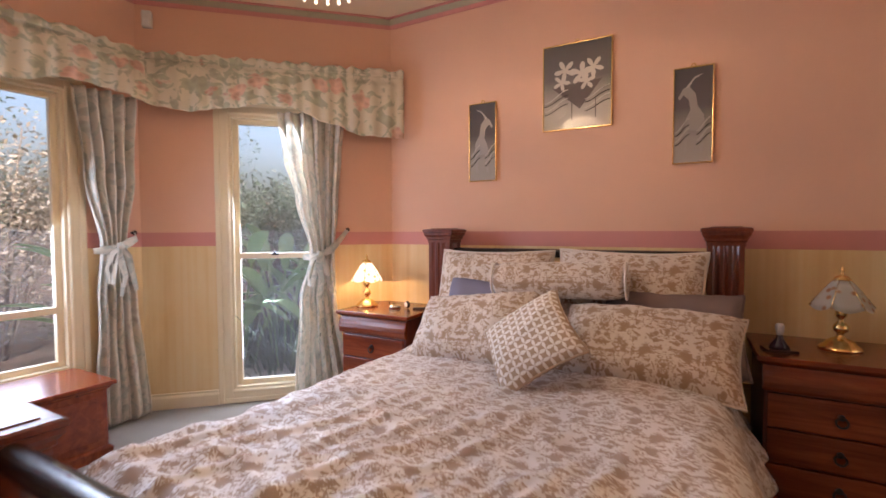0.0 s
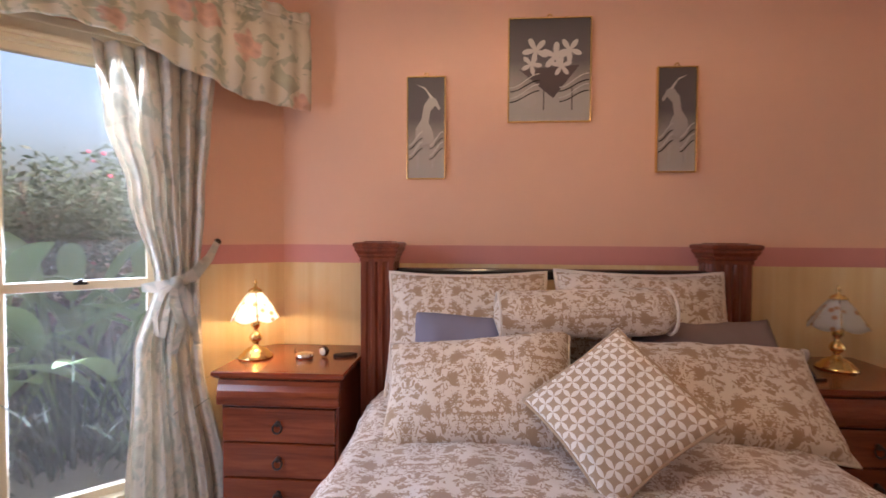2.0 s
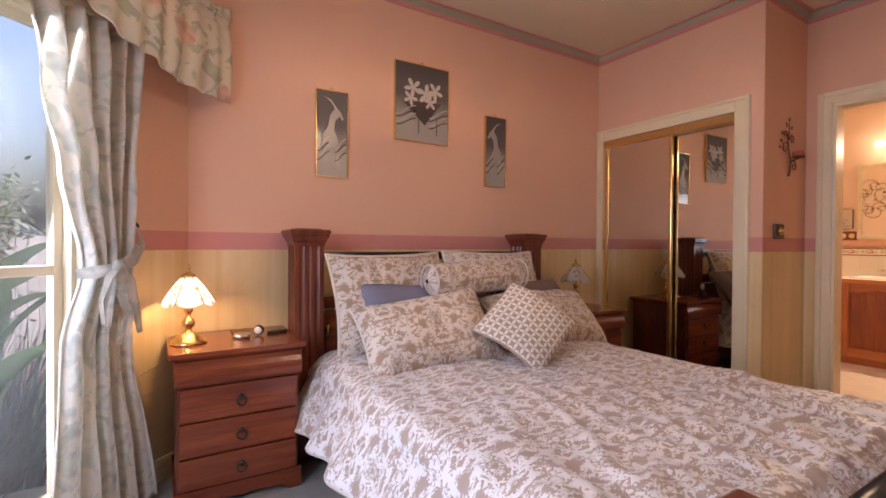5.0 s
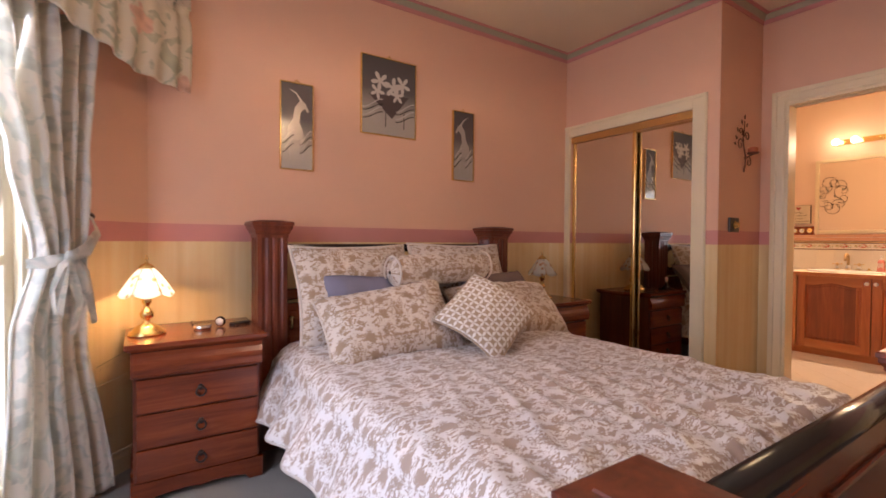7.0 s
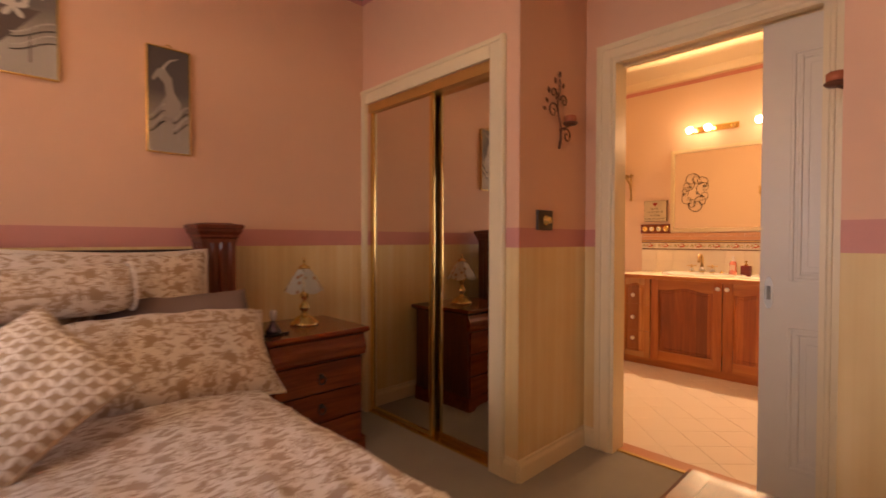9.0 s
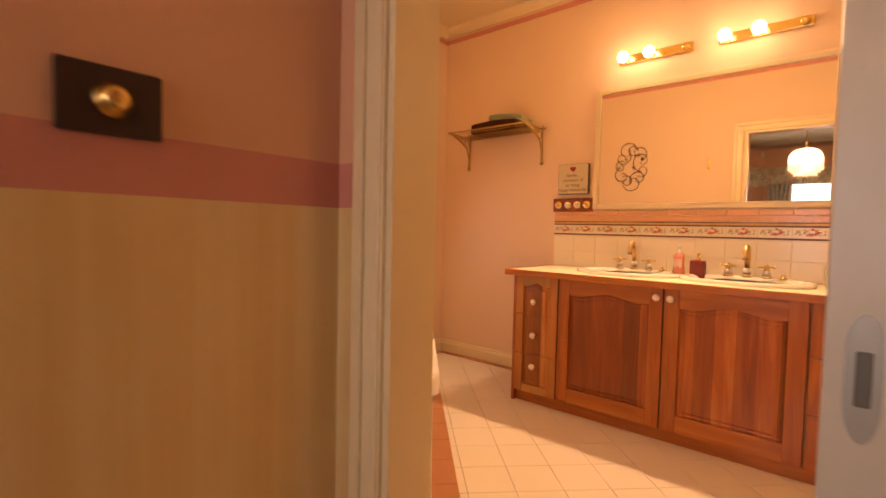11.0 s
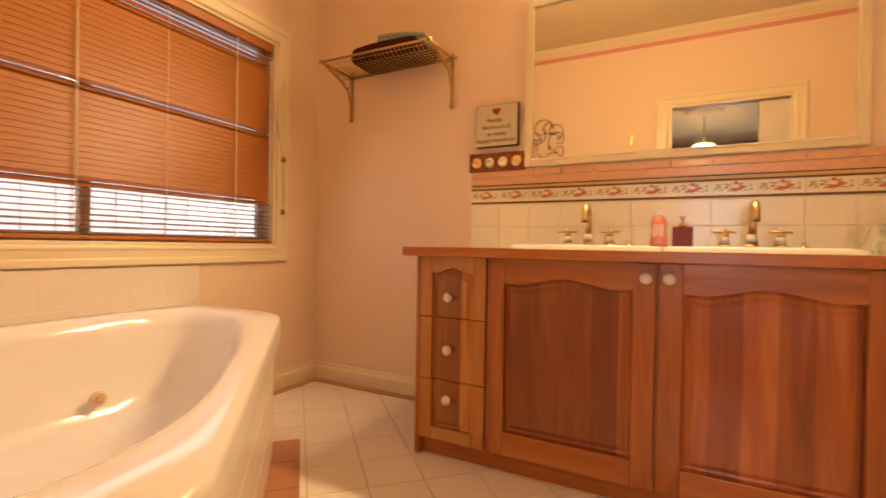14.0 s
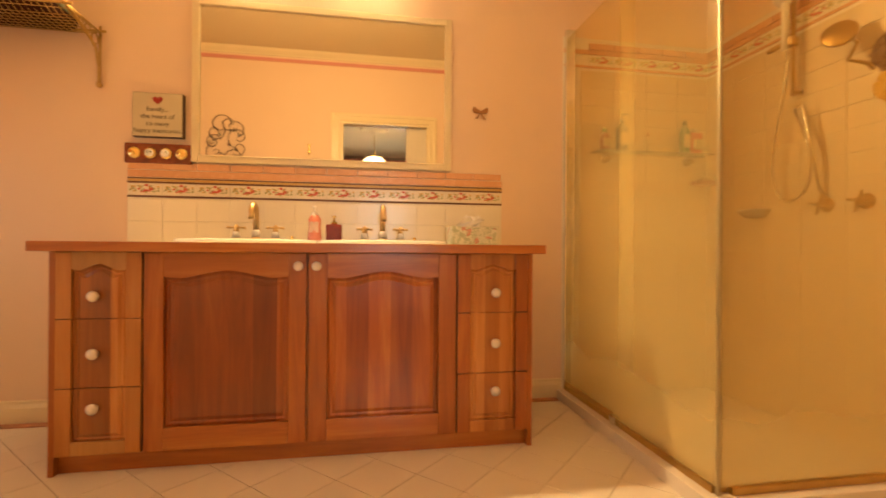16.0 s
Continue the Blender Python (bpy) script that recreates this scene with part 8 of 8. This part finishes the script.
def shrub(x, y, r, h, seed, material, label, name="shrub", size=0.07, count=2200, blooms=None):
    rng = random.Random(seed)
    sh = thing(name, pose(x, y, -0.28), label, "shrub", "garden shrubs")
    bm = bmesh.new()
    tips = []
    for k in range(9):
        a = rng.uniform(0, 6.28)
        top = Vector((r * 0.7 * math.cos(a) * rng.uniform(0.3, 1), r * 0.7 * math.sin(a) * rng.uniform(0.3, 1), h * rng.uniform(0.6, 0.95)))
        tube(bm, [(0.05 * math.cos(a), 0.05 * math.sin(a), 0), top * 0.45 + Vector((rng.uniform(-.1, .1), rng.uniform(-.1, .1), 0.1)), top], 0.02, 6, 0, 0.3)
        tips.append(top)
        for q in range(4):
            s = top * rng.uniform(0.4, 0.9)
            tube(bm, [s, s + Vector((rng.uniform(-0.4, 0.4), rng.uniform(-0.4, 0.4), rng.uniform(0.1, 0.5)))], 0.007, 4, 0, 0.4)
    part("branches", bm, M_BARK, sh)
    verts, faces = [], []
    for tp in tips:
        leaf_cloud(tp * 0.9, (r * 0.55, r * 0.55, h * 0.26), count // 12, size, rng, verts, faces)
    leaf_cloud((0, 0, h * 0.45), (r * 0.9, r * 0.9, h * 0.42), count // 3, size, rng, verts, faces)
    me = bpy.data.meshes.new("foliage")
    me.from_pydata([tuple(v) for v in verts], [], faces)
    me.materials.append(material)
    f = new("foliage", me)
    f.parent = sh
    f["kind"] = "stuff"
    if blooms:
        bm = bmesh.new()
        for k in range(9):
            a = rng.uniform(0, 6.28)
            bmesh.ops.create_icosphere(bm, subdivisions=1, radius=0.022, matrix=pose(r * 0.9 * math.cos(a), r * 0.9 * math.sin(a), h * rng.uniform(0.4, 0.9)))
        b = part("blooms", bm, blooms, sh)
        b["kind"] = "stuff"
    return sh


PINKFLOWER = mat("pink_bloom", (0.55, 0.10, 0.16), 0.6, 0.2)
GARDEN = [(-4.2, 4.55, 0.9, 2.2, 13, M_LEAFY, PINKFLOWER), (-3.3, 5.2, 0.9, 2.1, 14, M_LEAFY, None), (-5.1, 4.9, 1.1, 2.7, 1, M_LEAFY, PINKFLOWER), (-3.9, 5.9, 1.1, 2.8, 2, M_LEAFY, PINKFLOWER), (-6.3, 3.9, 1.2, 2.9, 3, M_LEAFY, None), (-6.6, 2.4, 1.2, 2.8, 4, M_DRY, None), (-6.2, 1.0, 1.2, 2.7, 5, M_DRY, None),
          (-5.2, 2.9, 0.7, 1.3, 6, M_DRY, None), (-4.9, 1.3, 0.7, 1.2, 7, M_DRY, None), (-7.2, -0.6, 1.3, 3.0, 8, M_DRY, None), (-5.0, 7.2, 1.2, 3.0, 9, M_LEAFY, None), (-8.0, 5.4, 1.6, 3.8, 10, M_LEAFY, None), (-8.6, 2.2, 1.7, 3.9, 12, M_LEAFY, None)]
for x, y, r, h, seed, m, bl in GARDEN:
    shrub(x, y, r, h, seed, m, "dense green flowering shrub in the garden" if m is M_LEAFY else "tangled dry grey garden shrub", count=4200, blooms=bl)


def strelitzia(x, y, seed):
    rng = random.Random(seed)
    st_ = thing("strelitzia", pose(x, y, -0.28), "clump of broad strelitzia leaves on long stalks", "plant")
    for k in range(15):
        a = rng.uniform(0, 6.28)
        lean = rng.uniform(0.15, 0.55)
        h = rng.uniform(0.65, 1.25)
        out = Vector((math.cos(a) * lean, math.sin(a) * lean, 0))
        bm = bmesh.new()
        p0, p1, p2 = out * 0.15, out * 0.5 + Vector((0, 0, h * 0.6)), out + Vector((0, 0, h))
        tube(bm, [p0, p1, p2], 0.012, 6, 0, 0.7)
        part("stalk", bm, M_STREL, st_)
        d = (p2 - p1).normalized()
        d = (d + out.normalized() * 0.35).normalized()
        sd = d.cross(Vector((0, 0, 1))).normalized()
        up = sd.cross(d)
        bm = bmesh.new()
        rows = []
        for j in range(11):
            t = j / 10
            w = 0.072 * math.sin(math.pi * min(1, t * 0.92 + 0.06)) ** 0.7
            c = p2 + d * t * 0.66 - Vector((0, 0, 0.22 * t * t))
            rows.append([bm.verts.new(c - sd * w + up * 0.03 * (w / 0.072)), bm.verts.new(c), bm.verts.new(c + sd * w + up * 0.03 * (w / 0.072))])
        for ra, rb in zip(rows, rows[1:]):
            for i in range(2):
                bm.faces.new((ra[i], ra[i + 1], rb[i + 1], rb[i])).smooth = True
        part("leaf", bm, M_STREL, st_)
    verts, faces = [], []
    for k in range(260):
        a = rng.uniform(0, 6.28)
        r0 = rng.uniform(0, 0.3)
        ln = rng.uniform(0.6, 1.2)
        lean = rng.uniform(0.1, 0.9)
        b0 = Vector((r0 * math.cos(a), r0 * math.sin(a), 0))
        o = Vector((math.cos(a + rng.uniform(-.6, .6)), math.sin(a + rng.uniform(-.6, .6)), 0))
        s = Vector((-o.y, o.x, 0)) * 0.009
        prev = None
        for j in range(5):
            t = j / 4
            c = b0 + o * lean * ln * t ** 1.5 + Vector((0, 0, ln * (t - 0.28 * lean * t * t)))
            base = len(verts)
            verts += [c - s * (1 - t * 0.8), c + s * (1 - t * 0.8)]
            if prev is not None:
                faces.append((prev, prev + 1, base + 1, base))
            prev = base
    me = bpy.data.meshes.new("strap_leaves")
    me.from_pydata([tuple(v) for v in verts], [], faces)
    me.materials.append(M_BLADE)
    ob = new("strap_leaves", me)
    ob.parent = st_
    ob["kind"] = "stuff"
    return st_


strelitzia(-2.85, 3.25, 21)
strelitzia(-3.3, 3.1, 22)
strelitzia(-2.35, 3.75, 23)
strelitzia(-3.75, 2.55, 24)
strelitzia(-2.55, 3.45, 31)

# paling fence and the neighbour's weatherboard house
M_PALING = wood("grey_paling", (0.10, 0.095, 0.09), (0.20, 0.19, 0.18), (0.29, 0.27, 0.25), 0.85, "Z", 0.0, 0.6, 0.3)
M_BOARDS = mat("blue_grey_weatherboard", (0.42, 0.45, 0.47), 0.6, 0.06, 3, 60, 0.1)
fence = thing("fence", pose(0, 7.7, -0.28), "weathered grey timber paling fence", "fence")
bm = bmesh.new()
box(bm, 0.004, 0.108, -0.009, 0.009, 0.0, 1.5, 0, 0.002)
me = finish(bm, "paling", M_PALING)
rng = random.Random(2)
for k in range(60):
    ob = new("paling", me)
    ob.parent = fence
    ob.matrix_local = pose(-4.6 + k * 0.112, rng.uniform(-0.006, 0.006), rng.uniform(-0.02, 0.02), 0, rng.uniform(-0.6, 0.6), 0)
for z in (0.35, 1.15):
    bm = bmesh.new()
    box(bm, -4.6, 2.1, 0.012, 0.055, z, z + 0.09)
    part("rail", bm, M_PALING, fence)
house = thing("house", pose(0, 9.2, -0.28), "neighbouring house with blue-grey weatherboards on a brick base", "house")
bm = bmesh.new()
for k in range(15):
    z = 1.5 + k * 0.155
    vs = [bm.verts.new(p) for p in ((-1.6, 0.0, z - 0.01), (6.0, 0.0, z - 0.01), (6.0, 0.02, z + 0.155), (-1.6, 0.02, z + 0.155))]
    bm.faces.new(vs)
    vs = [bm.verts.new(p) for p in ((-1.6, 0.0, z - 0.01), (6.0, 0.0, z - 0.01), (6.0, 0.03, z - 0.01), (-1.6, 0.03, z - 0.01))]
    bm.faces.new(vs[::-1])
box(bm, -1.6, 6.0, 0.03, 0.3, 1.4, 3.9)
part("wall", bm, M_BOARDS, house)
bm = bmesh.new()
box(bm, -1.6, 6.0, -0.01, 0.3, 0.0, 1.5)
part("brick_base", bm, mat("red_brick", (0.33, 0.15, 0.10), 0.85, 0.2, 12, 60, 0.4), house)
bm = bmesh.new()
box(bm, -1.72, -1.58, -0.03, 0.3, 0.0, 3.9)
part("corner_board", bm, M_CREAM, house, "white corner board")
bm = bmesh.new()
prism(bm, [(-0.5, 3.85), (0.5, 4.15), (2.2, 5.2), (2.2, 5.0), (0.5, 3.9)], -2.0, 6.2, 0, Matrix(((0, 0, 1, 0), (1, 0, 0, 0), (0, 1, 0, 0), (0, 0, 0, 1))))
part("roof", bm, mat("roof_tiles", (0.16, 0.11, 0.09), 0.8, 0.2, 14, 80, 0.4), house)
bw_fence = thing("privacy_fence", pose(0, 5.6, -0.28), "pale painted boundary fence beyond the bathroom window", "fence")
bm = bmesh.new()
box(bm, 0.004, 0.196, -0.01, 0.01, 0.0, 1.75, 0, 0.002)
me = finish(bm, "board", mat("pale_fence_paint", (0.34, 0.37, 0.42), 0.7, 0.08, 3, 60, 0.1))
for k in range(30):
    ob = new("board", me)
    ob.parent = bw_fence
    ob.matrix_local = pose(0.6 + k * 0.2, 0, 0)
